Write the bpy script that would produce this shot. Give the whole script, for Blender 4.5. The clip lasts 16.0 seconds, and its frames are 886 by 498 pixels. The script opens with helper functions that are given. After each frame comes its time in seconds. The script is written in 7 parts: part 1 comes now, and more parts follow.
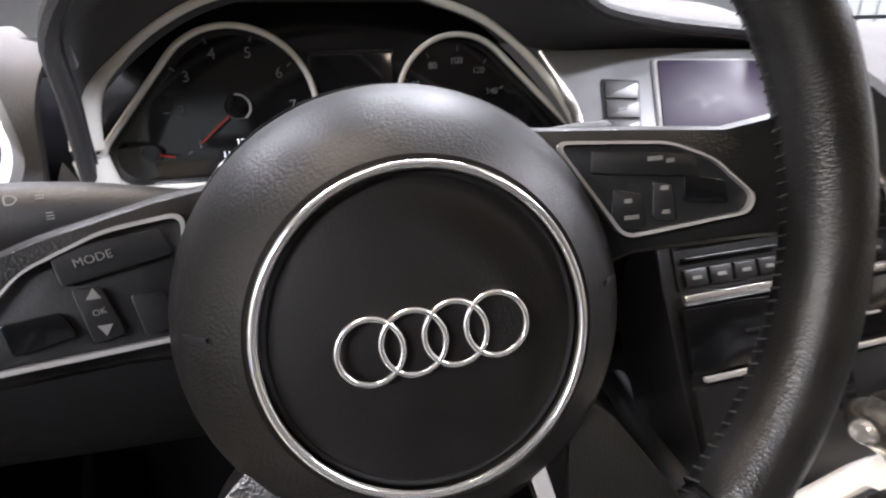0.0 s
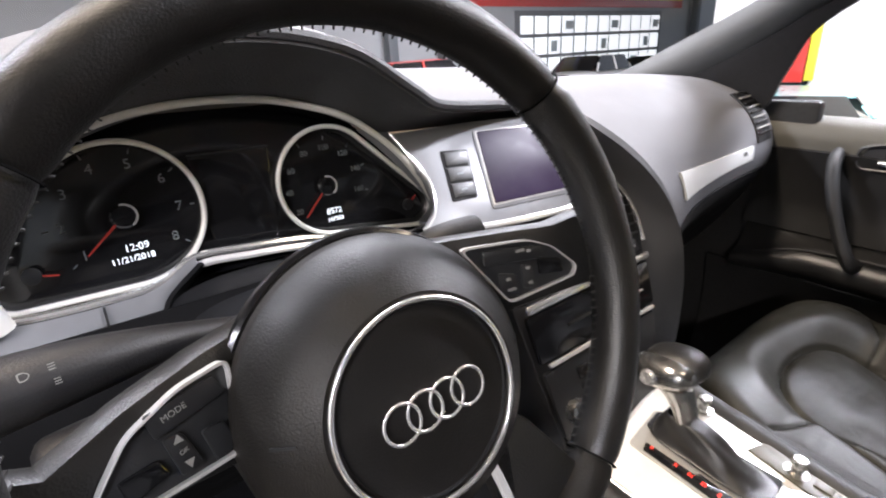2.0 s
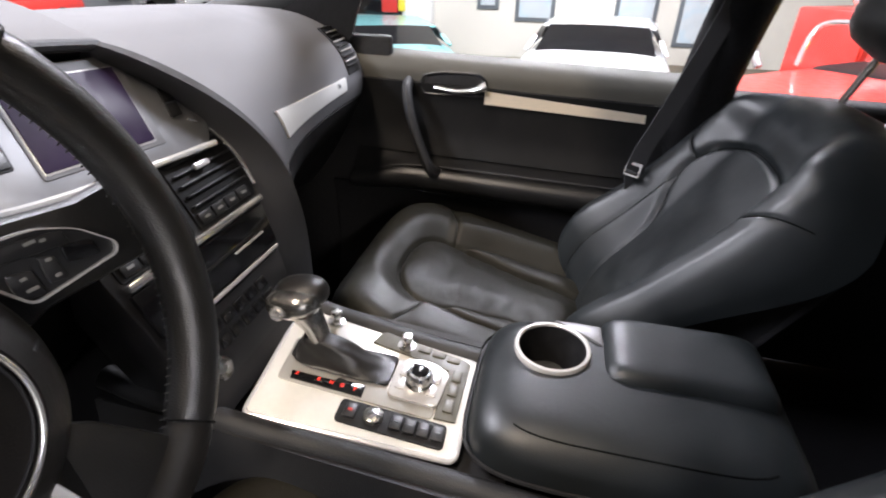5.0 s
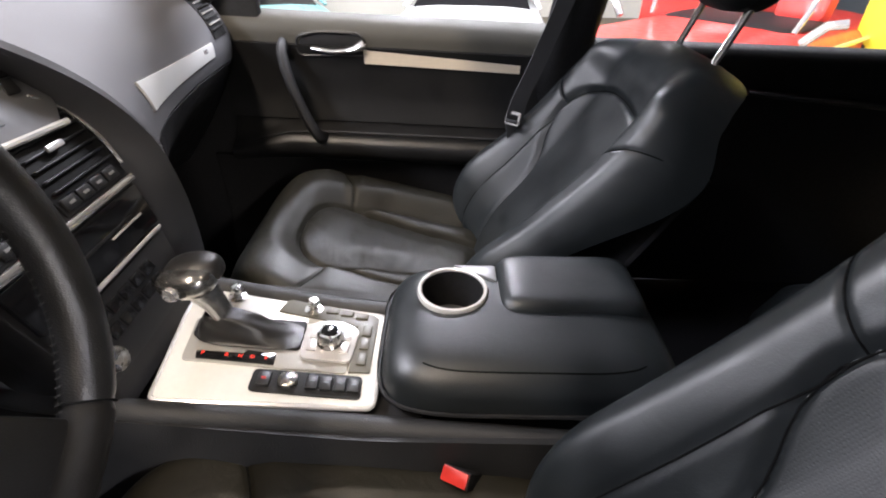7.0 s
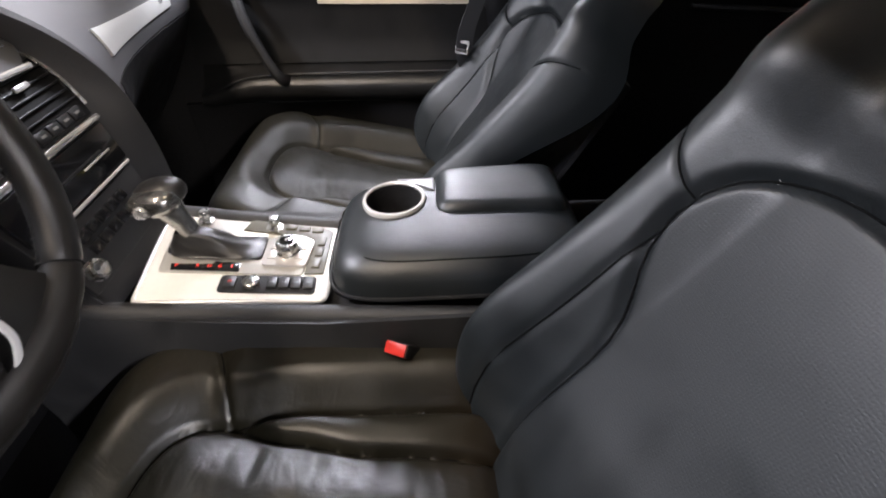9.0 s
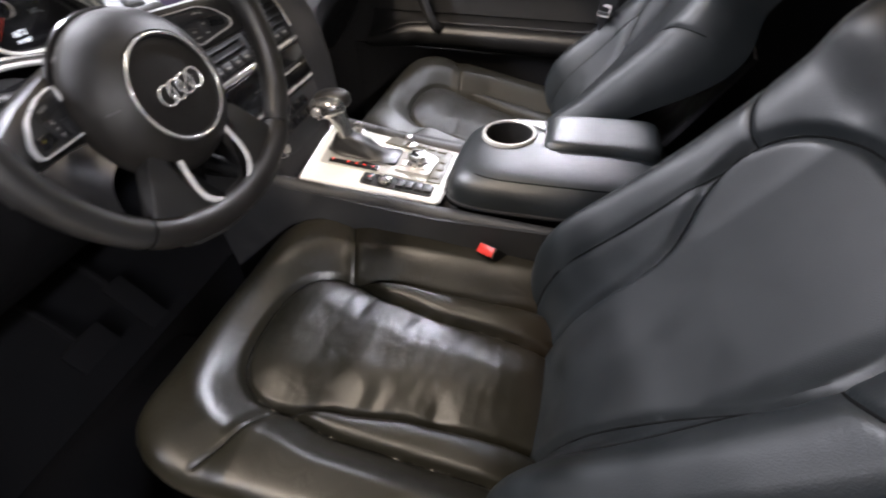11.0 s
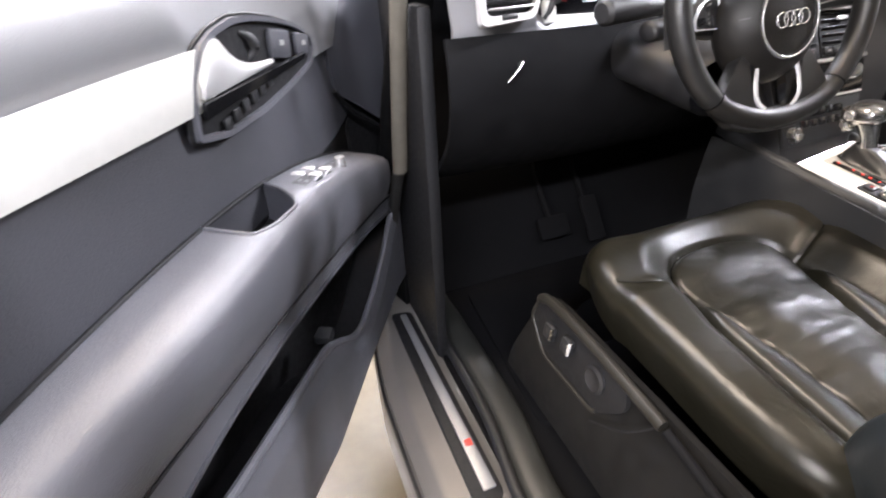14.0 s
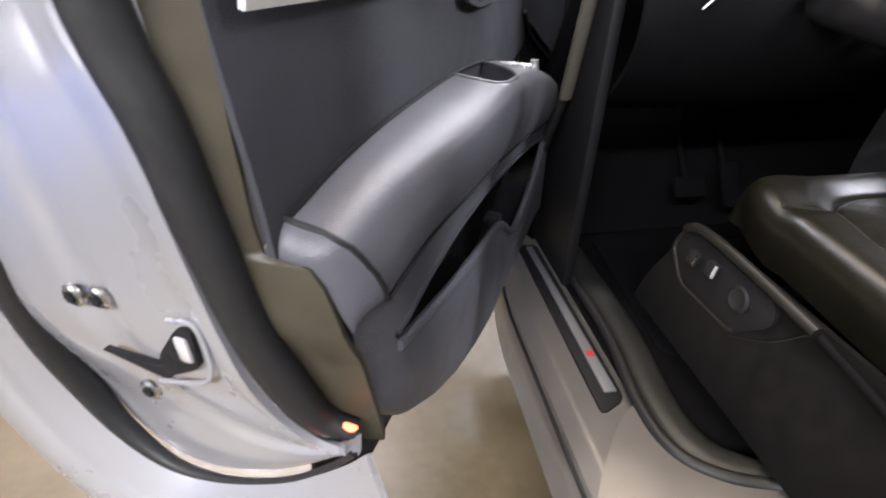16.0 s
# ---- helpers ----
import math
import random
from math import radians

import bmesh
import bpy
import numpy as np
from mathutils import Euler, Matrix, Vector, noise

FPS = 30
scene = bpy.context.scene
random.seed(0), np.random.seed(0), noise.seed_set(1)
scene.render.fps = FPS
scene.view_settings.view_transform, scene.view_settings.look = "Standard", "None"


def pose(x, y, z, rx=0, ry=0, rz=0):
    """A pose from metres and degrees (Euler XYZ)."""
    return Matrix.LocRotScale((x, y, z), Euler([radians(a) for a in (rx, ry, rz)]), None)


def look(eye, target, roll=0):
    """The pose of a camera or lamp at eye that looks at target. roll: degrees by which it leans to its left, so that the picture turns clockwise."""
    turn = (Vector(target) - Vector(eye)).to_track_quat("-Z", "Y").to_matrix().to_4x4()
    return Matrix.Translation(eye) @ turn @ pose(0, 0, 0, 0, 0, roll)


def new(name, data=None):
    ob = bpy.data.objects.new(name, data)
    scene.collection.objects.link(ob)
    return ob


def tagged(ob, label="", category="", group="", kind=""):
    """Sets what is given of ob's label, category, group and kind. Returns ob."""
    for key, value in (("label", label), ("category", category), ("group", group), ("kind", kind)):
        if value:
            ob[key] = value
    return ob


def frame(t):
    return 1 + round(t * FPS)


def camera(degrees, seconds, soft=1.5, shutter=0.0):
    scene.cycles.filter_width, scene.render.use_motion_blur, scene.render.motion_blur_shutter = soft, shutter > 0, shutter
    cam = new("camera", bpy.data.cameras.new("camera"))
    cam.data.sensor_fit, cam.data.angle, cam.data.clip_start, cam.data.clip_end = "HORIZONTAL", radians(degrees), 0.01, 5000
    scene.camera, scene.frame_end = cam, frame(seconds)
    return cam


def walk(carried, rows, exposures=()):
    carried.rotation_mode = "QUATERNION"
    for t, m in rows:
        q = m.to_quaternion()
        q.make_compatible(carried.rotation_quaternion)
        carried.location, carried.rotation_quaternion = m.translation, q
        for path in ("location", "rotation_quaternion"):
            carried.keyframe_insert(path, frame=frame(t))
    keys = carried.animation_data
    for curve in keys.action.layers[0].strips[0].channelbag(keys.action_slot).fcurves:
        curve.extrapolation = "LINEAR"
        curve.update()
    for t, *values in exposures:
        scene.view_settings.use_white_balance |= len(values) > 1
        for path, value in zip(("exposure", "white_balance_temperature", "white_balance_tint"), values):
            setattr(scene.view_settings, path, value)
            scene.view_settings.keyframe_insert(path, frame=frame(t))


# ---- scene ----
cam = camera(84.2, 16.0, soft=1.9, shutter=0.5)
PATH = [
    (0, (-0.027, -0.122, 1.372), (0.431, 1.677, 0.628), -2.2),
    (0.5, (-0.049, -0.132, 1.388), (0.624, 1.61, 0.672), -2.5),
    (1, (-0.071, -0.136, 1.41), (0.754, 1.552, 0.726), -2.6),
    (1.5, (-0.091, -0.144, 1.433), (0.903, 1.453, 0.754), -2.8),
    (2, (-0.108, -0.16, 1.45), (0.993, 1.341, 0.719), -3.6),
    (2.5, (-0.113, -0.18, 1.455), (1.096, 1.198, 0.658), -4.0),
    (3, (-0.113, -0.2, 1.458), (1.228, 1.005, 0.591), -3.7),
    (3.5, (-0.116, -0.206, 1.459), (1.348, 0.784, 0.522), -3.3),
    (4, (-0.112, -0.201, 1.458), (1.441, 0.609, 0.492), -1.9),
    (4.5, (-0.067, -0.216, 1.464), (1.586, 0.36, 0.496), 0.3),
    (7, (-0.096, -0.245, 1.465), (1.565, -0.239, 0.35), 0.8),
    (7.5, (-0.106, -0.275, 1.459), (1.544, -0.34, 0.331), 0.7),
    (8, (-0.129, -0.294, 1.454), (1.482, -0.405, 0.274), 0.1),
    (10.5, (-0.349, -0.396, 1.476), (1.095, -0.081, 0.128), -5.4),
    (11, (-0.383, -0.391, 1.484), (1.035, 0.083, 0.155), -4.0),
    (11.5, (-0.439, -0.417, 1.481), (0.871, 0.428, 0.228), -9.0),
    (12, (-0.525, -0.45, 1.479), (0.6, 0.776, 0.368), -10.5),
    (12.5, (-0.569, -0.467, 1.478), (0.383, 0.942, 0.424), -8.4),
    (13, (-0.597, -0.483, 1.467), (0.197, 1.033, 0.431), -5.7),
    (13.5, (-0.655, -0.486, 1.439), (-0.003, 1.077, 0.376), -4.4),
    (14, (-0.714, -0.518, 1.41), (-0.151, 1.069, 0.331), -2.9),
    (14.5, (-0.776, -0.563, 1.379), (-0.281, 1.032, 0.279), -0.8),
    (15, (-0.833, -0.605, 1.346), (-0.396, 0.997, 0.232), 1.3),
    (15.5, (-0.883, -0.637, 1.326), (-0.539, 0.999, 0.228), 1.3),
    (16, (-0.932, -0.656, 1.309), (-0.661, 0.995, 0.213), 0.9),
]
walk(cam, [(t, look(eye, target, roll)) for t, eye, target, roll in PATH], [(0.0, 0.62, 6500, 15), (1.5, 0.78, 6500, 15), (2.5, 0.48, 6500, 15), (4.0, 0.18, 6500, 15), (7.0, 0.27, 6500, 15), (8.0, 0.30, 6500, 15), (10.5, 0.5, 6500, 15), (12.0, 0.8, 6500, 15), (13.0, 1.13, 6500, 15), (14.0, 1.18, 6500, 15), (14.5, 1.1, 6500, 15), (15.5, 0.6, 6500, 15), (16.0, 0.36, 6500, 15)])

# ---- light ----
world = bpy.data.worlds.new("hall_world")
scene.world = world
world.use_nodes = True
world.node_tree.nodes["Background"].inputs[0].default_value = (0.75, 0.85, 1.0, 1)
world.node_tree.nodes["Background"].inputs[1].default_value = 0.35


def lamp(name, at, target, sx, sy, watts, colour):
    data = bpy.data.lights.new(name, "AREA")
    data.shape, data.size, data.size_y, data.energy, data.color = "RECTANGLE", sx, sy, watts, colour
    ob = new(name, data)
    ob.matrix_world = look(at, target)
    return ob


COOL, NEUTRAL, WARM = (0.89, 0.92, 1.0), (1.0, 0.95, 0.87), (1.0, 0.86, 0.68)
# assumed tubes; (-6.6, -4.0), (-4.0, -3.9), (3.2, -1.6) are added to brighten the cabin
for lx, ly, w, c in ((1.4, 3.4, 380, COOL), (-2.6, 3.2, 330, COOL), (5.2, 0.2, 610, COOL), (-1.5, -3.8, 260, COOL), (-4.0, -3.9, 430, COOL), (-6.6, -4.0, 560, NEUTRAL),
                     (3.2, -1.6, 330, COOL), (8.5, 7.5, 480, COOL), (-1.3, 0.9, 150, WARM)):
    lamp("ceiling_tube_light", (lx, ly, 4.35), (lx, ly, 0), 2.4, 0.35, w, c)
# the cabin lamp, lit by the open door
lamp("dome_light", (0.40, -0.20, 1.705), (0.40, -0.25, 0), 0.20, 0.10, 0.7, (1.0, 0.86, 0.66))


# ---- materials ----
def material(name, colour, rough=0.5, metal=0.0, vary=0.25, grain=40.0, bump=0.15, bump_scale=300.0, coat=0.0, spec=0.5, leather=False, dots=0.0, emit=0.0, stain=0.0, stain_colour=(0.1, 0.07, 0.04), wrinkle=0.0):
    m = bpy.data.materials.new(name)
    m.use_nodes = True
    nt = m.node_tree
    b = nt.nodes["Principled BSDF"]
    lk = nt.links.new
    tc = nt.nodes.new("ShaderNodeTexCoord")
    def noise_tex(scale, detail=4.0):
        n = nt.nodes.new("ShaderNodeTexNoise")
        n.inputs["Scale"].default_value, n.inputs["Detail"].default_value = scale, detail
        lk(tc.outputs["Object"], n.inputs["Vector"])
        return n
    big, small = noise_tex(grain * 0.12), noise_tex(grain * 2.5)
    mixn = nt.nodes.new("ShaderNodeMath")
    mixn.operation = "MULTIPLY_ADD"
    mixn.inputs[1].default_value = 0.35
    lk(big.outputs["Fac"], mixn.inputs[0])
    sm = nt.nodes.new("ShaderNodeMath")
    sm.operation = "MULTIPLY"
    sm.inputs[1].default_value = 0.4
    lk(small.outputs["Fac"], sm.inputs[0])
    lk(sm.outputs[0], mixn.inputs[2])
    ramp = nt.nodes.new("ShaderNodeMapRange")
    ramp.inputs["From Min"].default_value, ramp.inputs["From Max"].default_value = 0.3, 0.7
    ramp.inputs["To Min"].default_value, ramp.inputs["To Max"].default_value = 1 - vary, 1 + vary
    lk(mixn.outputs[0], ramp.inputs["Value"])
    mul = nt.nodes.new("ShaderNodeVectorMath")
    mul.operation = "SCALE"
    mul.inputs[0].default_value = colour
    lk(ramp.outputs[0], mul.inputs["Scale"])
    col = mul.outputs[0]
    if stain:
        sn = noise_tex(grain * 0.2, 2.0)
        sr = nt.nodes.new("ShaderNodeMapRange")
        sr.inputs["From Min"].default_value, sr.inputs["From Max"].default_value, sr.inputs["To Max"].default_value = 0.5, 0.68, stain
        lk(sn.outputs["Fac"], sr.inputs["Value"])
        mx = nt.nodes.new("ShaderNodeMix")
        mx.data_type = "RGBA"
        lk(sr.outputs[0], mx.inputs["Factor"])
        lk(col, mx.inputs["A"])
        mx.inputs["B"].default_value = (*stain_colour, 1)
        col = mx.outputs["Result"]
    lk(col, b.inputs["Base Color"])
    rr = nt.nodes.new("ShaderNodeMapRange")
    rr.inputs["From Min"].default_value, rr.inputs["From Max"].default_value = 0.3, 0.7
    rr.inputs["To Min"].default_value, rr.inputs["To Max"].default_value = rough * 0.85, min(1.0, rough * 1.18)
    lk(small.outputs["Fac"], rr.inputs["Value"])
    lk(rr.outputs[0], b.inputs["Roughness"])
    b.inputs["Metallic"].default_value = metal
    b.inputs["Specular IOR Level"].default_value = spec
    b.inputs["Coat Weight"].default_value, b.inputs["Coat Roughness"].default_value = coat, 0.06
    if bump or dots:
        bp = nt.nodes.new("ShaderNodeBump")
        bp.inputs["Strength"].default_value, bp.inputs["Distance"].default_value = bump, 0.0015
        if leather:
            v = nt.nodes.new("ShaderNodeTexVoronoi")
            v.inputs["Scale"].default_value = bump_scale
            lk(tc.outputs["Object"], v.inputs["Vector"])
            src = v.outputs["Distance"]
        else:
            src = noise_tex(bump_scale, 3.0).outputs["Fac"]
        lk(src, bp.inputs["Height"])
        last = bp
        if dots:
            dv = nt.nodes.new("ShaderNodeTexVoronoi")
            dv.voronoi_dimensions = "2D"
            dv.inputs["Scale"].default_value, dv.inputs["Randomness"].default_value = dots, 0.0
            along, axes, flat2 = (nt.nodes.new("ShaderNode" + k) for k in ("VectorMath", "SeparateXYZ", "CombineXYZ"))
            along.operation = "DOT_PRODUCT"
            along.inputs[1].default_value = (0.0, -math.sin(radians(33.0)), math.cos(radians(33.0)))
            lk(tc.outputs["Object"], along.inputs[0])
            lk(tc.outputs["Object"], axes.inputs[0])
            lk(axes.outputs["X"], flat2.inputs["X"])
            lk(along.outputs["Value"], flat2.inputs["Y"])
            lk(flat2.outputs[0], dv.inputs["Vector"])
            dr = nt.nodes.new("ShaderNodeMapRange")
            dr.inputs["From Min"].default_value, dr.inputs["From Max"].default_value = 0.16, 0.34
            lk(dv.outputs["Distance"], dr.inputs["Value"])
            b2 = nt.nodes.new("ShaderNodeBump")
            b2.inputs["Strength"].default_value, b2.inputs["Distance"].default_value = 0.10, 0.001
            lk(dr.outputs[0], b2.inputs["Height"])
            lk(bp.outputs[0], b2.inputs["Normal"])
            last = b2
        if wrinkle:
            wn = noise_tex(13.0, 4.0)
            wn.inputs["Distortion"].default_value = 1.4
            wr = nt.nodes.new("ShaderNodeMath")
            wr.operation = "SUBTRACT"
            wr.inputs[1].default_value = 0.5
            lk(wn.outputs["Fac"], wr.inputs[0])
            wa = nt.nodes.new("ShaderNodeMath")
            wa.operation = "ABSOLUTE"
            lk(wr.outputs[0], wa.inputs[0])
            wm = nt.nodes.new("ShaderNodeMapRange")
            wm.inputs["From Max"].default_value = 0.10
            lk(wa.outputs[0], wm.inputs["Value"])
            fn = noise_tex(70.0, 5.0)
            fn.inputs["Distortion"].default_value = 2.2
            fm = nt.nodes.new("ShaderNodeMath")
            fm.operation = "MULTIPLY_ADD"
            fm.inputs[1].default_value = 0.55
            lk(fn.outputs["Fac"], fm.inputs[0])
            lk(wm.outputs[0], fm.inputs[2])
            b3 = nt.nodes.new("ShaderNodeBump")
            b3.inputs["Strength"].default_value, b3.inputs["Distance"].default_value = wrinkle, 0.003
            lk(fm.outputs[0], b3.inputs["Height"])
            lk(last.outputs[0], b3.inputs["Normal"])
            last = b3
        lk(last.outputs[0], b.inputs["Normal"])
    if emit:
        b.inputs["Emission Color"].default_value, b.inputs["Emission Strength"].default_value = (*colour, 1), emit
    return m


# light put into colour: teal in SEAT, olive in cushions; stains are real wear
SEAT = material("black_seat_leather", (0.0100, 0.0126, 0.0140), 0.40, leather=True, bump=0.10, bump_scale=700, vary=0.2, grain=9, spec=0.5, wrinkle=0.03)
SEAT_WORN = material("worn_seat_leather", (0.0105, 0.0097, 0.0062), 0.36, leather=True, bump=0.08, bump_scale=700, vary=0.15, grain=5, stain=0.6, stain_colour=(0.024, 0.012, 0.005), spec=0.45, wrinkle=0.09)
SEAT_WARM = material("warm_lit_seat_leather", (0.0145, 0.0142, 0.0105), 0.50, leather=True, bump=0.12, bump_scale=700, vary=0.2, grain=9, spec=0.4, wrinkle=0.07)
SEAT_PERF = material("perforated_seat_leather", (0.0105, 0.0128, 0.0138), 0.45, leather=True, bump=0.08, bump_scale=700, dots=300, grain=9)
SEAM = material("seam_thread", (0.004, 0.004, 0.004), 0.9, bump=0.2, bump_scale=900, spec=0.1)
WHEEL_LEATHER = material("wheel_leather", (0.015, 0.0145, 0.014), 0.36, leather=True, bump=0.16, bump_scale=800, grain=20)
HUB = material("hub_soft_plastic", (0.0112, 0.0101, 0.0090), 0.46, spec=0.3, bump=0.22, bump_scale=900, grain=20)
# the pad's plastic, its dark reflection put into a darker colour
HUB_DISC = material("badge_disc_plastic", (0.010, 0.009, 0.0085), 0.55, spec=0.25, bump=0.2, bump_scale=900, grain=20)
STITCH = material("grey_stitching", (0.030, 0.029, 0.027), 0.7, bump=0.2)
PLASTIC = material("black_plastic", (0.015, 0.015, 0.0165), 0.48, bump=0.25, bump_scale=700, grain=12)
BLACK = material("deep_black_trim", (0.008, 0.008, 0.009), 0.6, spec=0.35, bump=0.2, bump_scale=500)
GLOSS = material("gloss_black", (0.008, 0.008, 0.009), 0.12, bump=0.0, vary=0.1, coat=0.3)
OPAQUE_PANE = material("opaque_black_pane", (0.012, 0.013, 0.013), 0.08, bump=0.0, vary=0.05, coat=0.3)
HEADLINER = material("pale_grey_headliner", (0.48, 0.48, 0.47), 0.9, bump=0.4, bump_scale=900, grain=10, vary=0.06)
# car paint with the sill's shade and brown reflection put into its colour
SILL_PAINT = material("shaded_silver_sill_paint", (0.20, 0.187, 0.172), 0.34, metal=0.4, coat=0.3, bump=0.03, vary=0.12, grain=6)
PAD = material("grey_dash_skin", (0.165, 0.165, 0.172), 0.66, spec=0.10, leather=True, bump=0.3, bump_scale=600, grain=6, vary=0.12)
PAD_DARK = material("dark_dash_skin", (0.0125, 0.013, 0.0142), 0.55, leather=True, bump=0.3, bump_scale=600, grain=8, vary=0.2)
# pillar trim darkened, so the door opening's shade is in its colour
PILLAR_BLACK = material("shaded_pillar_trim", (0.0042, 0.0042, 0.0046), 0.85, spec=0.08, bump=0.3, bump_scale=600, grain=10)
PILLAR_GREY = material("grey_pillar_trim", (0.075, 0.078, 0.080), 0.6, leather=True, bump=0.3, bump_scale=600, grain=8, vary=0.15)
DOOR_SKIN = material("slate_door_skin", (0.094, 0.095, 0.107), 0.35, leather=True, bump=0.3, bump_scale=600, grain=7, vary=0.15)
SILL_TRIM = material("worn_sill_trim", (0.0198, 0.0204, 0.0182), 0.45, bump=0.3, bump_scale=500, grain=10)
DOOR_CLOTH = material("dark_door_insert", (0.040, 0.041, 0.049), 0.6, leather=True, bump=0.3, bump_scale=500, grain=8)
INLAY = material("polished_inlay", (0.88, 0.88, 0.86), 0.34, metal=0.2, bump=0.0, vary=0.02)
MIRROR = material("mirror_glass", (0.9, 0.9, 0.9), 0.03, metal=1.0, bump=0.0, vary=0.01)
GATE_GREY = material("satin_gate_plate", (0.40, 0.39, 0.36), 0.36, metal=0.35, bump=0.03, bump_scale=900, vary=0.06)
DARK_CHROME = material("dark_chrome", (0.50, 0.49, 0.47), 0.27, metal=1.0, bump=0.0, vary=0.05)
SILVER = material("silver_trim_paint", (0.185, 0.188, 0.197), 0.36, metal=0.35, bump=0.03, vary=0.06)
ALU = material("brushed_aluminium", (0.76, 0.75, 0.70), 0.34, metal=0.2, bump=0.05, bump_scale=800, vary=0.06)
CHROME = material("chrome", (0.88, 0.87, 0.86), 0.14, metal=0.82, bump=0.0, vary=0.04)
SATIN_DARK = material("satin_grey_metal", (0.30, 0.295, 0.285), 0.22, metal=0.95, bump=0.0, vary=0.05)
SATIN = material("satin_chrome", (0.80, 0.79, 0.78), 0.22, metal=0.5, bump=0.0, vary=0.05)
# the purple in the colour stands in for glare on the glass
SCREEN = material("dark_screen", (0.026, 0.016, 0.042), 0.36, bump=0.0, vary=0.1, spec=0.16)
BUTTON = material("button_plastic", (0.018, 0.0185, 0.020), 0.4, bump=0.1, bump_scale=900)
ICON = material("white_print", (0.24, 0.24, 0.23), 0.6, bump=0.0, vary=0.1)
# dash skin darkened, so shade under hood and brow is in the colour
HOOD = material("shaded_hood_skin", (0.045, 0.045, 0.048), 0.55, leather=True, bump=0.3, bump_scale=600, grain=8, vary=0.2)
# LEDGE and DOOR_LEDGE: one ledge skin, each door's light put into the colour
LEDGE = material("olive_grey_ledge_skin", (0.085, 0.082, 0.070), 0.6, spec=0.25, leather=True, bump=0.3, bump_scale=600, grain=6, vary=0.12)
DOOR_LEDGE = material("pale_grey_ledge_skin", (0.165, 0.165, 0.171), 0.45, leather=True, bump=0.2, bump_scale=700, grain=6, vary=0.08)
# black plastic darkened further, so the footwell's shade is in its colour
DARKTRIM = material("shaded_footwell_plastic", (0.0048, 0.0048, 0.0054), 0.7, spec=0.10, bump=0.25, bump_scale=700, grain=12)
# passenger door lining: cabin shade put into darker copies of the driver's skins
PD_DARK = material("shaded_door_lining", (0.0075, 0.0074, 0.0074), 0.6, spec=0.35, leather=True, bump=0.25, bump_scale=600, grain=9)
# the passenger inlay's warm reflection is tinted into the aluminium
PD_INLAY = material("warm_lit_brushed_inlay", (0.78, 0.68, 0.54), 0.36, metal=0.2, bump=0.05, bump_scale=800, vary=0.06)
PD_ARM = material("glossy_shaded_armrest_skin", (0.0105, 0.0105, 0.0108), 0.36, leather=True, bump=0.15, bump_scale=600, grain=9)
SIDE_DARK = material("seat_side_plastic", (0.006, 0.0058, 0.0056), 0.65, spec=0.2, bump=0.25, bump_scale=700, grain=12)
SIDE_OLIVE = material("dark_olive_seat_trim", (0.015, 0.0138, 0.011), 0.5, bump=0.2, bump_scale=500, grain=10)
# grey lining end; the floor's warm bounce light is put into its colour
BOUNCE_OLIVE = material("bounce_lit_plastic", (0.052, 0.045, 0.028), 0.5, bump=0.2, bump_scale=500, grain=10)
DIALPRINT = material("dim_dial_print", (0.15, 0.17, 0.18), 0.6, bump=0.0, vary=0.1)
LED_WHITE = material("lit_white_digits", (0.85, 0.92, 1.0), 0.5, bump=0.0, vary=0.02, emit=0.9)
LED_RED = material("lit_red_mark", (1.0, 0.05, 0.03), 0.5, bump=0.0, vary=0.02, emit=1.0)
NEEDLE = material("red_needle", (0.35, 0.03, 0.02), 0.4, bump=0.0, emit=0.05)
RED_PLASTIC = material("red_plastic", (0.55, 0.03, 0.02), 0.4, bump=0.1)
RED_LENS = material("lit_red_lens", (1.0, 0.16, 0.06), 0.3, bump=0.0, emit=5.0)
PAINT = material("silver_car_paint", (0.41, 0.41, 0.42), 0.3, metal=0.35, coat=0.8, bump=0.02, vary=0.06, grain=3)
RUBBER = material("rubber_seal", (0.014, 0.014, 0.014), 0.55, bump=0.2, bump_scale=300)
SEAL_BROWN = material("brown_rubber_seal", (0.105, 0.094, 0.076), 0.5, bump=0.2, bump_scale=200, grain=20)
# darker than carpet is: the footwell's shade is put into its colour
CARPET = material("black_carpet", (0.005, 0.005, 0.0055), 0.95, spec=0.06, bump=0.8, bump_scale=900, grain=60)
BELT = material("grey_belt_webbing", (0.055, 0.056, 0.060), 0.7, bump=0.5, bump_scale=1200)
CONCRETE = material("polished_concrete", (0.120, 0.092, 0.050), 0.38, bump=0.1, bump_scale=60, grain=9, vary=0.3, stain=0.35, stain_colour=(0.17, 0.13, 0.08))
WHITE_WALL = material("cream_wall_paint", (0.72, 0.70, 0.62), 0.7, bump=0.1, bump_scale=80, grain=3, vary=0.06)
FRAME_GREY = material("office_frame_paint", (0.17, 0.18, 0.19), 0.5, bump=0.05)
GREY_WALL = material("grey_wall_panel", (0.40, 0.42, 0.43), 0.6, bump=0.1, bump_scale=60, grain=3, vary=0.08)
DARK_WALL = material("slate_wall_paint", (0.13, 0.148, 0.158), 0.6, bump=0.1, bump_scale=60, grain=3, vary=0.1)
RED_PAINT = material("red_paint", (0.62, 0.04, 0.03), 0.35, coat=0.4, bump=0.03, grain=6, vary=0.1)
YELLOW_PAINT = material("yellow_paint", (0.78, 0.62, 0.04), 0.5, bump=0.05, grain=6, vary=0.08)
BLUE_PAINT = material("blue_paint", (0.02, 0.10, 0.50), 0.3, coat=0.4, bump=0.03, grain=6)
TEAL_PAINT = material("teal_paint", (0.22, 0.55, 0.55), 0.3, coat=0.5, bump=0.03, grain=6)
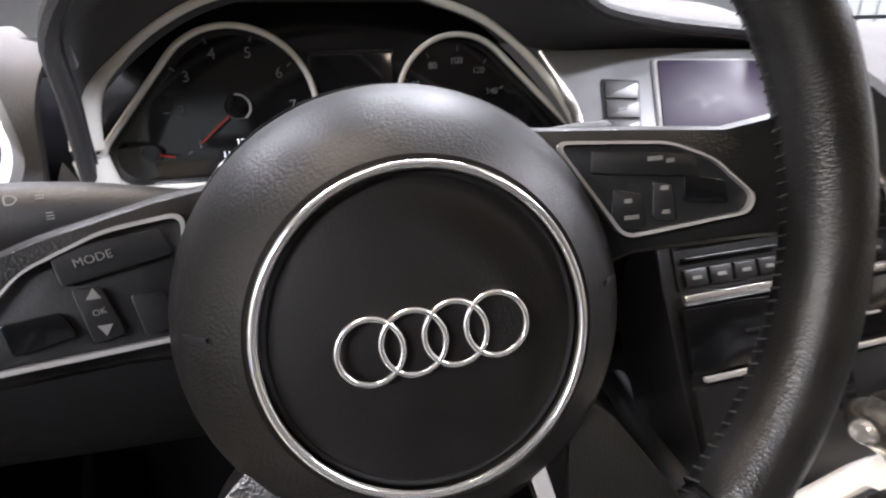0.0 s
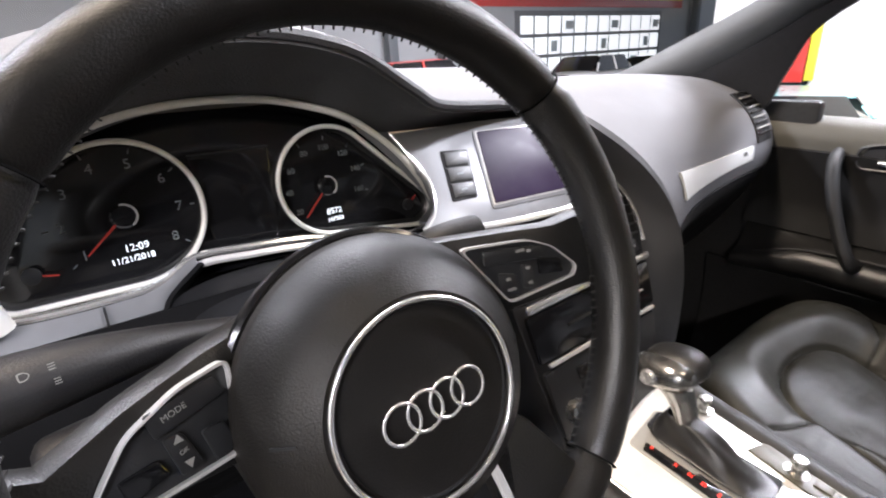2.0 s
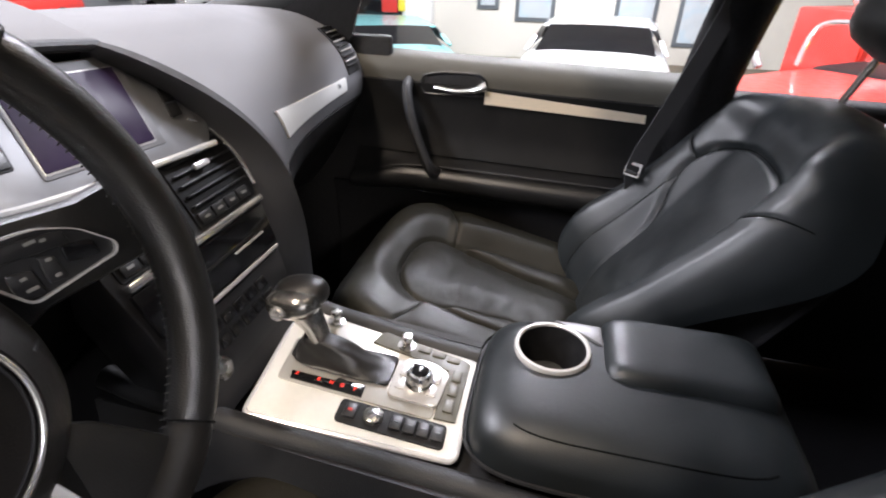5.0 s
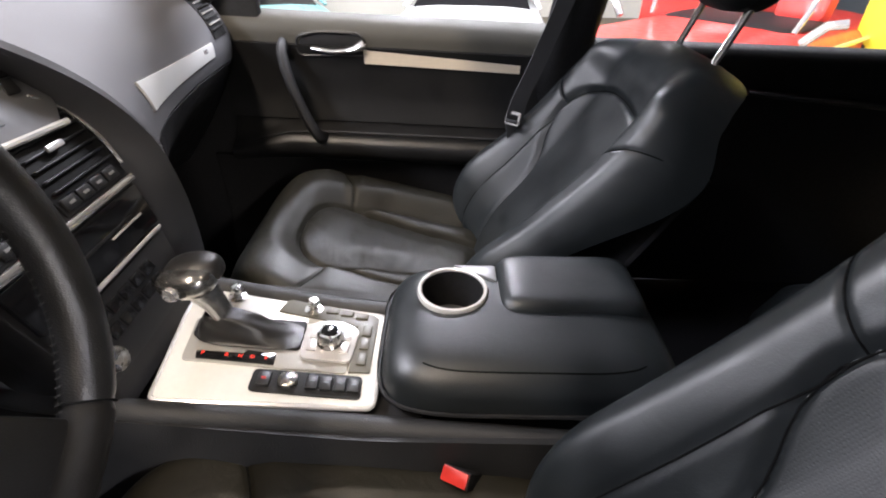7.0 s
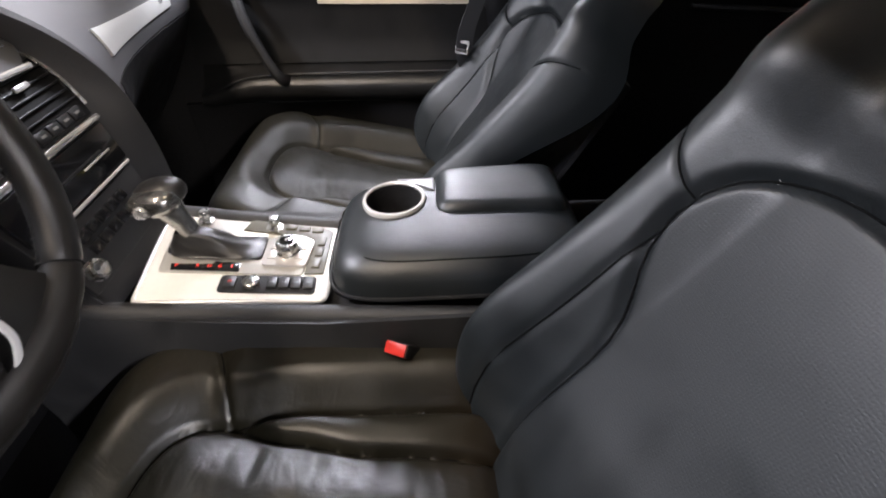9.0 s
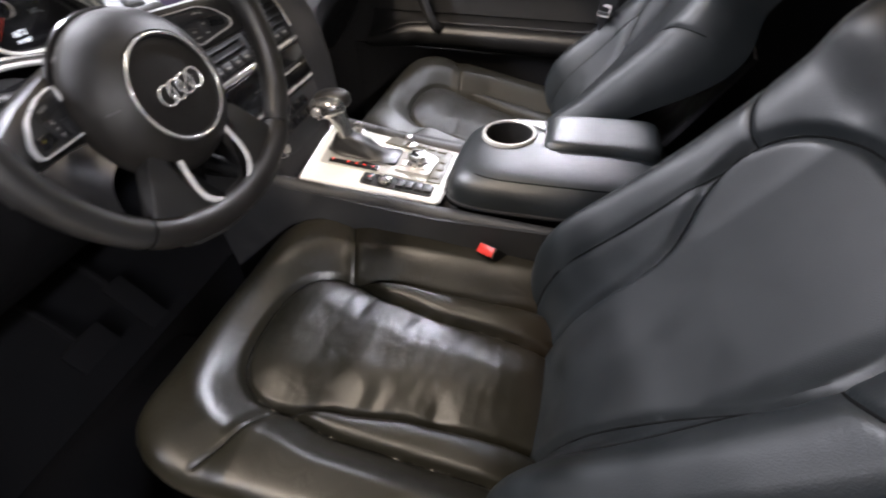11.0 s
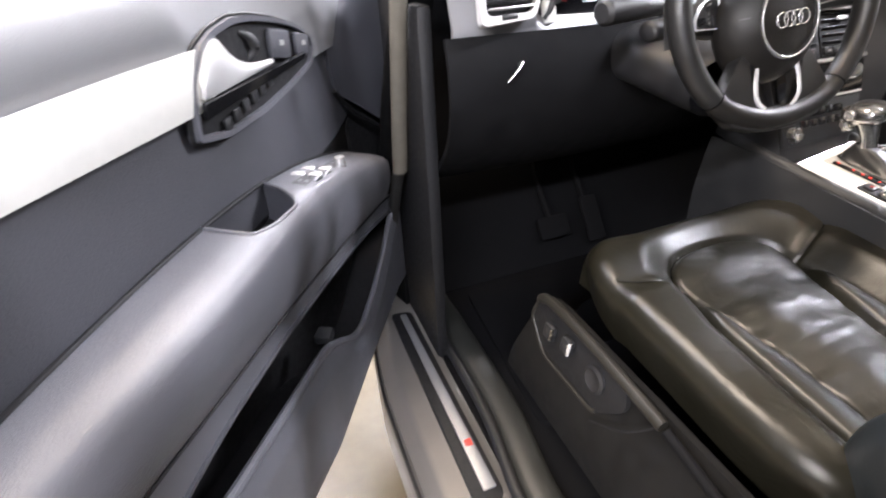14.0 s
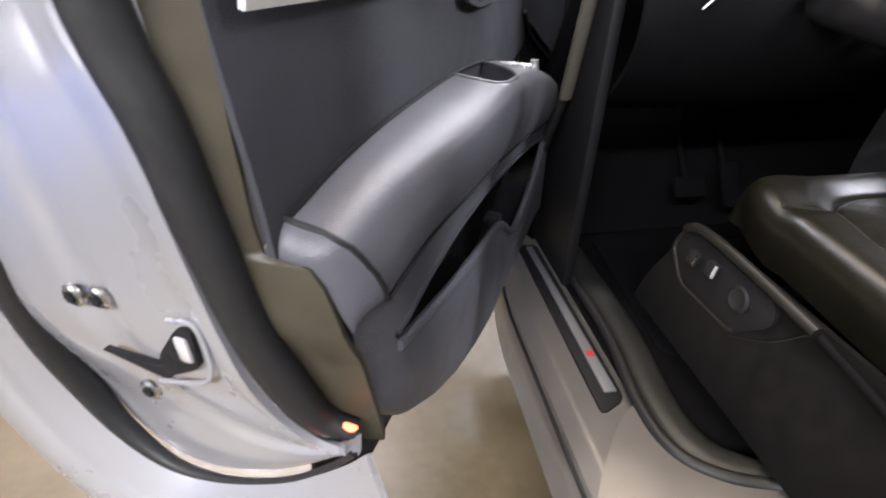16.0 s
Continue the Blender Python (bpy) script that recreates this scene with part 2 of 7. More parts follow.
WHITE_PAINT = material("white_car_paint", (0.80, 0.80, 0.78), 0.25, coat=0.6, bump=0.02, grain=6, vary=0.05)
PAPER = material("printed_paper", (0.62, 0.68, 0.70), 0.6, bump=0.0, grain=30, vary=0.25, stain=0.7, stain_colour=(0.42, 0.55, 0.62))
# the pane's own glow stands in for light behind the glass
DAYPANE = material("daylit_pane", (0.92, 0.97, 1.0), 0.3, bump=0.0, vary=0.15, emit=0.55)

glass = bpy.data.materials.new("clear_glass")
glass.use_nodes = True
_nt = glass.node_tree
_nt.nodes.remove(_nt.nodes["Principled BSDF"])
_tr, _gl, _mx = (_nt.nodes.new("ShaderNode" + k) for k in ("BsdfTransparent", "BsdfGlossy", "MixShader"))
_gl.inputs["Roughness"].default_value = 0.02
_mx.inputs[0].default_value = 0.035
_nt.links.new(_tr.outputs[0], _mx.inputs[1])
_nt.links.new(_gl.outputs[0], _mx.inputs[2])
_nt.links.new(_mx.outputs[0], _nt.nodes["Material Output"].inputs[0])


# ---- building blocks ----
def link_mesh(name, bm, mat, parent=None, label="", angle=38.0):
    me = bpy.data.meshes.new(name)
    bm.normal_update()
    bm.to_mesh(me)
    bm.free()
    me.polygons.foreach_set("use_smooth", [True] * len(me.polygons))
    me.set_sharp_from_angle(angle=radians(angle))
    me.materials.append(mat)
    ob = new(name, me)
    if parent:
        ob.parent = parent
    if label:
        ob["label"] = label
    return ob


def part(name, bm, mat, parent, label="", angle=38.0):
    return link_mesh(name, bm, mat, parent, label, angle)


def thing(name, m, label, category, group=""):
    ob = new(name)
    ob.empty_display_size = 0.05
    ob.matrix_world = m
    return tagged(ob, label, category, group)


def structure(name, bm, mat, label, category="", angle=38.0):
    return tagged(link_mesh(name, bm, mat, None, "", angle), label, category or name.replace("_", " "), "", "structure")


def moved(bm, m):
    bm.transform(m)
    return bm


def box(cx, cy, cz, sx, sy, sz, bev=0.003, seg=2):
    bm = bmesh.new()
    bmesh.ops.create_cube(bm, size=1.0, matrix=Matrix.Translation((cx, cy, cz)) @ Matrix.Diagonal((sx, sy, sz, 1)))
    if bev > 0:
        bmesh.ops.bevel(bm, geom=bm.edges[:], offset=min(bev, 0.49 * min(sx, sy, sz)), segments=seg, affect="EDGES", profile=0.5)
    return bm


def rounded(pts, r, n=5):
    """A 2D outline with its corners rounded."""
    out, k = [], len(pts)
    for i in range(k):
        p, a, b = Vector(pts[i]), Vector(pts[i - 1]), Vector(pts[(i + 1) % k])
        da, db = (a - p), (b - p)
        ra = min(r, da.length * 0.45, db.length * 0.45)
        s, e = p + da.normalized() * ra, p + db.normalized() * ra
        for j in range(n + 1):
            t = j / n
            out.append(tuple((1 - t) ** 2 * s + 2 * t * (1 - t) * p + t * t * e))
    return out


def plate(pts, z0, z1, bev=0.002, seg=2):
    """A slab with the 2D outline pts from z0 to z1, its upper edge bevelled."""
    bm = bmesh.new()
    low = [bm.verts.new((x, y, z0)) for x, y in pts]
    top = [bm.verts.new((x, y, z1)) for x, y in pts]
    n = len(pts)
    bm.faces.new(list(reversed(low)))
    f = bm.faces.new(top)
    for i in range(n):
        bm.faces.new((low[i], low[(i + 1) % n], top[(i + 1) % n], top[i]))
    bmesh.ops.recalc_face_normals(bm, faces=bm.faces[:])
    if bev > 0:
        bmesh.ops.bevel(bm, geom=list(f.edges), offset=bev, segments=seg, affect="EDGES", profile=0.5)
    return bm


def frame_plate(outer, inner, z0, z1):
    """A flat frame between two outlines with equally many points."""
    bm = bmesh.new()
    n = len(outer)
    v = [[bm.verts.new((x, y, z)) for x, y in o] for o in (outer, inner) for z in (z0, z1)]
    for i in range(n):
        j = (i + 1) % n
        for a, b in ((0, 1), (1, 3), (3, 2), (2, 0)):
            bm.faces.new((v[a][i], v[a][j], v[b][j], v[b][i]))
    bmesh.ops.recalc_face_normals(bm, faces=bm.faces[:])
    return bm


def spline(pts, n=24, closed=False):
    """Points on a smooth curve through pts."""
    p = [Vector(q) for q in pts]
    k = len(p)
    get = (lambda i: p[i % k]) if closed else (lambda i: p[max(0, min(k - 1, i))])
    out = []
    spans = k if closed else k - 1
    for i in range(n if closed else n + 1):
        f = i / n * spans
        j = min(int(f), spans - 1)
        t = f - j
        a, b, c, d = get(j - 1), get(j), get(j + 1), get(j + 2)
        out.append(0.5 * (2 * b + (c - a) * t + (2 * a - 5 * b + 4 * c - d) * t * t + (3 * b - a - 3 * c + d) * t ** 3))
    return out


def tube(path, r, seg=12, closed=False, flat=1.0, up=(0, 0, 1)):
    """A tube along path; r: a radius or a function of 0..1; flat: its height to its width."""
    bm = bmesh.new()
    n, rows = len(path), []
    for i, p in enumerate(path):
        a = path[(i + 1) % n] if closed else path[min(i + 1, n - 1)]
        b = path[i - 1] if closed else path[max(i - 1, 0)]
        d = (Vector(a) - Vector(b)).normalized()
        s = d.cross(Vector(up))
        s = s.normalized() if s.length > 1e-4 else Vector((1, 0, 0))
        w = s.cross(d)
        rad = r(i / max(1, n - 1)) if callable(r) else r
        rows.append([bm.verts.new(Vector(p) + rad * (math.cos(q) * s + flat * math.sin(q) * w)) for q in (2 * math.pi * j / seg for j in range(seg))])
    for i in range(n if closed else n - 1):
        for j in range(seg):
            k, l = (i + 1) % n, (j + 1) % seg
            bm.faces.new((rows[i][j], rows[i][l], rows[k][l], rows[k][j]))
    if not closed:
        bm.faces.new(rows[0])
        bm.faces.new(list(reversed(rows[-1])))
    bmesh.ops.recalc_face_normals(bm, faces=bm.faces[:])
    return bm


def circle(r, n=48, z=0.0, cx=0.0, cy=0.0):
    return [Vector((cx + r * math.cos(2 * math.pi * i / n), cy + r * math.sin(2 * math.pi * i / n), z)) for i in range(n)]


def lathe(profile, seg=40, cap=True):
    """A body turned about z from (radius, height) pairs."""
    bm = bmesh.new()
    rows = [[bm.verts.new((r * math.cos(2 * math.pi * j / seg), r * math.sin(2 * math.pi * j / seg), z)) for j in range(seg)] for r, z in profile]
    for a, b in zip(rows, rows[1:]):
        for j in range(seg):
            bm.faces.new((a[j], a[(j + 1) % seg], b[(j + 1) % seg], b[j]))
    if cap:
        bm.faces.new(list(reversed(rows[0])))
        bm.faces.new(rows[-1])
    bmesh.ops.recalc_face_normals(bm, faces=bm.faces[:])
    return bm


def sheet(fn, nu, nv, thick=0.0):
    """A surface fn(s, t), s and t from 0 to 1, given a thickness away from its face."""
    bm = bmesh.new()
    v = [[bm.verts.new(fn(i / nu, j / nv)) for j in range(nv + 1)] for i in range(nu + 1)]
    for i in range(nu):
        for j in range(nv):
            bm.faces.new((v[i][j], v[i + 1][j], v[i + 1][j + 1], v[i][j + 1]))
    bmesh.ops.recalc_face_normals(bm, faces=bm.faces[:])
    if thick:
        bmesh.ops.solidify(bm, geom=bm.faces[:], thickness=thick)
    return bm


def joined(*bms):
    out = bmesh.new()
    for b in bms:
        me = bpy.data.meshes.new("tmp")
        b.to_mesh(me)
        out.from_mesh(me)
        b.free()
        bpy.data.meshes.remove(me)
    return out


def lettering(name, text, size, m, mat, parent, label=""):
    """Flat letters, as a mesh, in the plane of m."""
    cu = bpy.data.curves.new(name, "FONT")
    cu.body, cu.size, cu.align_x, cu.align_y, cu.extrude = text, size, "CENTER", "CENTER", 0.0002
    tmp = bpy.data.objects.new("tmp", cu)
    scene.collection.objects.link(tmp)
    bpy.context.view_layer.update()
    me = bpy.data.meshes.new_from_object(tmp.evaluated_get(bpy.context.evaluated_depsgraph_get()))
    bpy.data.objects.remove(tmp)
    me.name = name
    me.transform(m)
    me.materials.clear()
    me.materials.append(mat)
    ob = new(name, me)
    ob.parent = parent
    if label:
        ob["label"] = label
    return ob


def bez(a, b, c, t):
    return (1 - t) ** 2 * Vector(a) + 2 * t * (1 - t) * Vector(b) + t * t * Vector(c)


def smooth01(x):
    x = max(0.0, min(1.0, x))
    return x * x * (3 - 2 * x)


def hull_outline(c1, r1, c2, r2, n=40):
    """The 2D outline of a big and a small circle with their common tangents."""
    c1, c2 = Vector(c1), Vector(c2)
    d = c2 - c1
    base, open_ = math.atan2(d.y, d.x), math.acos((r1 - r2) / d.length)
    out = []
    for i in range(n + 1):
        a = base + open_ + (2 * math.pi - 2 * open_) * i / n
        out.append(tuple(c1 + r1 * Vector((math.cos(a), math.sin(a)))))
    for i in range(n // 2 + 1):
        a = base - open_ + 2 * open_ * i / (n // 2)
        out.append(tuple(c2 + r2 * Vector((math.cos(a), math.sin(a)))))
    return out


def world_of(ob):
    m = ob.matrix_basis.copy()
    while ob.parent:
        ob = ob.parent
        m = ob.matrix_basis @ m
    return m


def wpart(name, bm, mat, parent, label="", angle=38.0):
    """part() for a bmesh in the world's coordinates."""
    bm.transform(world_of(parent).inverted())
    return link_mesh(name, bm, mat, parent, label, angle)


def wletter(name, text, size, m, mat, parent, label=""):
    """lettering() for a plane in the world's coordinates."""
    return lettering(name, text, size, world_of(parent).inverted() @ m, mat, parent, label)


def at(x, y, z):
    return Matrix.Translation((x, y, z))


def facing(origin, normal, up=(0, 0, 1)):
    """A frame whose z is normal, with x level and y upward."""
    z = Vector(normal).normalized()
    x = Vector(up).cross(z).normalized()
    y = z.cross(x)
    return Matrix.Translation(origin) @ Matrix((x, y, z)).transposed().to_4x4()


# ---- hall: ground, walls, ceiling ----
structure("ground", box(3, 2, -0.1, 70, 70, 0.2, 0), CONCRETE, "tan polished concrete workshop floor with stains", "floor")
structure("ceiling", box(4, 2, 5.1, 44, 40, 0.2, 0), GREY_WALL, "grey metal workshop ceiling", "ceiling")
structure("wall_north", box(10.0, 13.1, 2.5, 36, 0.2, 5.0, 0), GREY_WALL, "light grey panelled workshop end wall", "wall")
structure("wall_south", box(4.0, -7.6, 2.5, 36, 0.2, 5.0, 0), DARK_WALL, "slate painted workshop wall", "wall")
structure("wall_west", box(-9.0, 1.0, 2.5, 0.2, 28, 5.0, 0), GREY_WALL, "grey workshop side wall", "wall")

# ---- car body round the cabin ----
# roof and headliner: unseen, added to shade the cabin, pale to bounce light
def roof_fn(s, t):
    x = -0.42 + s * 1.68
    y = -0.10 - t * 2.34
    z = 1.775 - 0.05 * (2 * s - 1) ** 2 - 0.05 * smooth01((t - 0.0) * 0.2) - 0.03 * (1 - smooth01(t * 6))
    return Vector((x, y, z))


structure("roof", sheet(roof_fn, 16, 24, 0.03), HEADLINER, "pale grey roof lining of the car", "car roof")
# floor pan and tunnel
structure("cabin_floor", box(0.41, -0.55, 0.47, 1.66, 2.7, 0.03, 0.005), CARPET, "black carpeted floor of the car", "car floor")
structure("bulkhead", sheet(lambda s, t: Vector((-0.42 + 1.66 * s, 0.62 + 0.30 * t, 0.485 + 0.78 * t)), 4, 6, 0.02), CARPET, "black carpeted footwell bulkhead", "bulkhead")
structure("rear_bulkhead", box(0.41, -2.3, 0.80, 1.66, 0.05, 0.70, 0.01), BLACK, "dark rear of the cabin", "cabin rear")


# sill under the open door, its seals and its kick plate
def sill_fn(s, t):
    prof = [(-0.60, 0.30), (-0.60, 0.42), (-0.585, 0.468), (-0.55, 0.484), (-0.50, 0.486), (-0.44, 0.487), (-0.425, 0.480), (-0.40, 0.476)]
    f = t * (len(prof) - 1)
    i = min(int(f), len(prof) - 2)
    a, b = prof[i], prof[i + 1]
    x, z = a[0] + (b[0] - a[0]) * (f - i), a[1] + (b[1] - a[1]) * (f - i)
    return Vector((x + 0.05 * smooth01((s - 0.75) * 4), -1.2 + 1.95 * s, z))


structure("sill", sheet(sill_fn, 30, 42, 0.01), SILL_PAINT, "silver painted door sill of the car", "door sill")
# the dark gap along the sill's edge, drawn as an added thin tube
structure("sill_seam", tube([Vector((-0.5925 + 0.05 * smooth01(((y + 1.2) / 1.95 - 0.75) * 4), y, 0.452)) for y in [-1.15 + 0.09 * i for i in range(20)]], 0.005, 6), RUBBER, "thin dark tube drawn for the gap along the sill", "sill lip")
kick = thing("sill_plate", at(-0.47, 0.26, 0.487), "brushed metal sill plate with a small red badge", "sill plate")
wpart("base", moved(plate(rounded([(-0.034, -0.33), (0.030, -0.30), (0.030, 0.30), (-0.030, 0.31)], 0.02), 0, 0.007, 0.003), at(-0.47, 0.26, 0.486)), BLACK, kick)
wpart("strip", moved(plate(rounded([(-0.012, -0.28), (0.016, -0.28), (0.008, 0.29), (-0.010, 0.29)], 0.004), 0.0, 0.003, 0.001), at(-0.466, 0.26, 0.493)), SILVER, kick, "brushed aluminium strip")
wpart("badge", moved(plate(rounded([(-0.008, -0.007), (0.009, -0.009), (0.009, 0.009), (-0.008, 0.008)], 0.002), 0.0, 0.002, 0.0005), at(-0.464, 0.09, 0.496)), RED_PLASTIC, kick, "small red badge")


def seal_path(dx):
    return spline([(-0.40 + dx, 0.72, 0.62), (-0.395 + dx, 0.60, 0.515), (-0.385 + dx, 0.45, 0.497), (-0.385 + dx, 0.15, 0.497), (-0.41 + dx, -0.06, 0.497), (-0.40 + dx, -0.17, 0.500),
                   (-0.345 + dx, -0.235, 0.507), (-0.26 + dx, -0.285, 0.53), (-0.22 + dx, -0.36, 0.62), (-0.25 + dx, -0.47, 0.80), (-0.33 + dx, -0.60, 1.05)], 70)


seal = thing("door_seal", at(-0.39, 0.3, 0.49), "black rubber door seal along the sill", "door seal")
wpart("outer_lip", tube(seal_path(-0.012), 0.013, 10), RUBBER, seal)
wpart("inner_trim", tube(seal_path(0.034), 0.034, 14, flat=0.42), SILL_TRIM, seal, "grained black sill trim")


def jamb_fn(s, t):
    p = seal_path(-0.02)[int(28 + s * 42)] if s < 1 else seal_path(-0.02)[70]
    q = p + Vector((-0.10 - 0.06 * t, -0.16 * t - 0.02, -0.02 * t))
    return p.lerp(q, t)


structure("pillar_foot", sheet(jamb_fn, 42, 8, 0.008), SILL_PAINT, "silver painted foot of the door pillar", "pillar foot")
structure("rear_side_west", sheet(lambda s, t: Vector((-0.43, -0.80 - 1.5 * s, 0.45 + 0.76 * t)), 8, 8, 0.03), BLACK, "dark rear cabin side trim", "cabin side")
# unseen opaque panes, added to keep hall light out of the rear cabin
structure("rear_window_west", sheet(lambda s, t: Vector((-0.45 + 0.13 * t, -0.74 - 1.5 * s, 1.20 + 0.53 * t)), 8, 6, 0.006), OPAQUE_PANE, "unseen opaque rear side pane, added to block light", "car window")
structure("tailgate_window", sheet(lambda s, t: Vector((-0.42 + 1.66 * s, -2.32 - 0.10 * math.sin(math.pi * s) + 0.02 * t, 1.13 + 0.58 * t)), 10, 6, 0.006), OPAQUE_PANE, "unseen opaque tailgate pane, added to block light", "car window")
structure("rear_door_skin", sheet(lambda s, t: Vector((-0.56 - 0.02 * math.sin(math.pi * t), -0.62 - 1.2 * s, 0.32 + 0.95 * t)), 8, 10, 0.02), PAINT, "silver closed rear door", "car door")


# A pillars and windscreen
def pillar(name, pts, r, mat, label):
    structure(name, tube(spline(pts, 20), r, 14, flat=0.7), mat, label, "pillar")


PU = spline([(1.22, 0.90, 1.32), (1.205, 0.71, 1.38), (1.19, 0.54, 1.45), (1.16, 0.40, 1.505), (1.12, 0.27, 1.56), (1.05, 0.05, 1.655), (0.97, -0.14, 1.72)], 36)
PM = spline([(1.23, 0.70, 1.33), (1.21, 0.56, 1.35), (1.20, 0.45, 1.39), (1.18, 0.33, 1.45), (1.155, 0.23, 1.505), (1.09, 0.04, 1.60), (1.02, -0.14, 1.69)], 36)
PS = spline([(1.24, 0.62, 1.325), (1.225, 0.46, 1.315), (1.215, 0.34, 1.285), (1.20, 0.29, 1.375), (1.17, 0.225, 1.475), (1.105, 0.03, 1.585), (1.035, -0.14, 1.68)], 36)
structure("pillar_a_east", sheet(lambda s, t: PU[int(round(t * 36))].lerp(PM[int(round(t * 36))], s) + Vector((-0.03, -0.012, 0)) * math.sin(math.pi * s), 8, 36, 0.02), PILLAR_GREY, "grey windscreen pillar trim", "pillar")
structure("mirror_corner_east", sheet(lambda s, t: PM[int(round(t * 36))].lerp(PS[int(round(t * 36))], s), 6, 36, 0.015), BLACK, "black mirror corner trim of the passenger door", "corner trim")
pillar("pillar_a_west", [(-0.43, 0.80, 0.60), (-0.43, 0.64, 0.85), (-0.425, 0.53, 1.10), (-0.405, 0.455, 1.30), (-0.375, 0.40, 1.45), (-0.30, 0.2, 1.62), (-0.2, -0.05, 1.72)], 0.045, PILLAR_BLACK, "dark door opening pillar trim")
# one seal: light on its upper part is put into brown, the foot stays black
pillar("pillar_seal_west", [(-0.456, 0.468, 0.97), (-0.455, 0.448, 1.06), (-0.453, 0.428, 1.16), (-0.450, 0.396, 1.30), (-0.446, 0.372, 1.40), (-0.425, 0.28, 1.51), (-0.37, 0.08, 1.64)], 0.017, SEAL_BROWN, "rubber seal of the door opening, brown highlight in its colour")
pillar("pillar_seal_foot_west", [(-0.456, 0.470, 0.985), (-0.466, 0.52, 0.86), (-0.474, 0.58, 0.72), (-0.478, 0.66, 0.56)], 0.015, RUBBER, "black rubber seal of the door opening")
# unseen centre pillar, added to block light from the west
pillar("pillar_b_west", [(-0.44, -0.72, 0.50), (-0.445, -0.72, 0.90), (-0.44, -0.71, 1.20), (-0.40, -0.72, 1.45), (-0.33, -0.74, 1.72)], 0.07, BLACK, "dark centre pillar trim")
structure("windscreen", sheet(lambda s, t: Vector((-0.34 + 1.5 * s + (0.5 - s) * 0.12 * t, 1.02 - 1.12 * t - 0.10 * (2 * s - 1) ** 2, 1.375 + 0.37 * t)), 12, 8), glass, "clear windscreen glass", "windscreen").visible_shadow = False


# ---- dashboard ----
dash = thing("dashboard", at(0.42, 0.6, 1.0), "grey soft-skinned dashboard with silver trim panels", "dashboard")
RIDGE = spline([(0.33, 0.98, 1.365), (0.36, 0.70, 1.385), (0.42, 0.48, 1.398), (0.455, 0.33, 1.378), (0.50, 0.255, 1.335), (0.556, 0.213, 1.27), (0.602, 0.196, 1.19), (0.626, 0.195, 1.10), (0.645, 0.204, 1.0), (0.660, 0.217, 0.90)], 54)
MIDDLE = spline([(0.85, 1.0, 1.36), (0.85, 0.72, 1.385), (0.85, 0.50, 1.39), (0.83, 0.37, 1.352), (0.82, 0.30, 1.30), (0.82, 0.265, 1.245), (0.82, 0.258, 1.19), (0.83, 0.285, 1.12), (0.86, 0.36, 1.02), (0.90, 0.45, 0.90)], 54)
EASTEND = spline([(1.24, 0.92, 1.345), (1.24, 0.66, 1.365), (1.235, 0.50, 1.36), (1.225, 0.40, 1.335), (1.215, 0.335, 1.295), (1.205, 0.30, 1.24), (1.20, 0.295, 1.185), (1.20, 0.33, 1.11), (1.20, 0.40, 1.0), (1.20, 0.48, 0.90)], 54)


def dash_east(s, t):
    f = t * 54
    i = min(int(f), 53)
    a, b, c = (L[i].lerp(L[i + 1], f - i) for L in (RIDGE, MIDDLE, EASTEND))
    ctrl = 2 * b - 0.5 * (a + c)
    return bez(a, ctrl, c, s)


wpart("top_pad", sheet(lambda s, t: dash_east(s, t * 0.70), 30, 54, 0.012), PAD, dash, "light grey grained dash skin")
wpart("glove_box", sheet(lambda s, t: dash_east(0.12 + 0.88 * s, 0.70 + 0.30 * t) + Vector((0, 0.012, 0)), 24, 16, 0.012), PLASTIC, dash, "black glove box lid")
INNER = spline([(0.33, 0.98, 1.36), (0.36, 0.70, 1.375), (0.41, 0.50, 1.38), (0.445, 0.375, 1.362), (0.50, 0.32, 1.33), (0.535, 0.29, 1.27), (0.555, 0.255, 1.19), (0.55, 0.225, 1.10), (0.53, 0.20, 1.0), (0.53, 0.19, 0.90)], 54)
# the ridge's own skin; its flank's shade is put into the HOOD colour
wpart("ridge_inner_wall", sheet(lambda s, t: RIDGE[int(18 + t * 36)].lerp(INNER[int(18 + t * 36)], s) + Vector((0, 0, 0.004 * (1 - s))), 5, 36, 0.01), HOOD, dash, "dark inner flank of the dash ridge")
wpart("ridge_outer_wall", sheet(lambda s, t: RIDGE[int(38 + t * 16)].lerp(dash_east(0.13, 0.70 + 0.30 * t), s), 5, 16, 0.01), PAD, dash, "grey flank of the dash ridge")
inlay = wpart("inlay", sheet(lambda s, t: dash_east(0.24 + 0.60 * s, 0.565 + 0.012 * s + (0.085 - 0.02 * s) * t) + Vector((0, -0.004, 0.002)), 20, 6, 0.004), INLAY, dash, "bright brushed aluminium inlay strip")
wletter("inlay_badge", "IIIIII", 0.012, facing(dash_east(0.77, 0.60) + Vector((0, -0.006, 0.003)), (0, -1, 0.25)), BUTTON, inlay, "small dark badge bars")
# side vent at the passenger end
vent_e = wpart("end_vent", sheet(lambda s, t: dash_east(0.88 + 0.09 * s, 0.36 + 0.22 * t) + Vector((0, -0.002, 0.003)), 4, 16, 0.004), BLACK, dash, "black end vent")
for i in range(9):
    t = 0.37 + 0.022 * i
    wpart("slat", tube([dash_east(0.885 + 0.02 * k, t) + Vector((0, -0.004, 0.006)) for k in range(5)], 0.0022, 6), SATIN if i % 2 else BUTTON, vent_e)

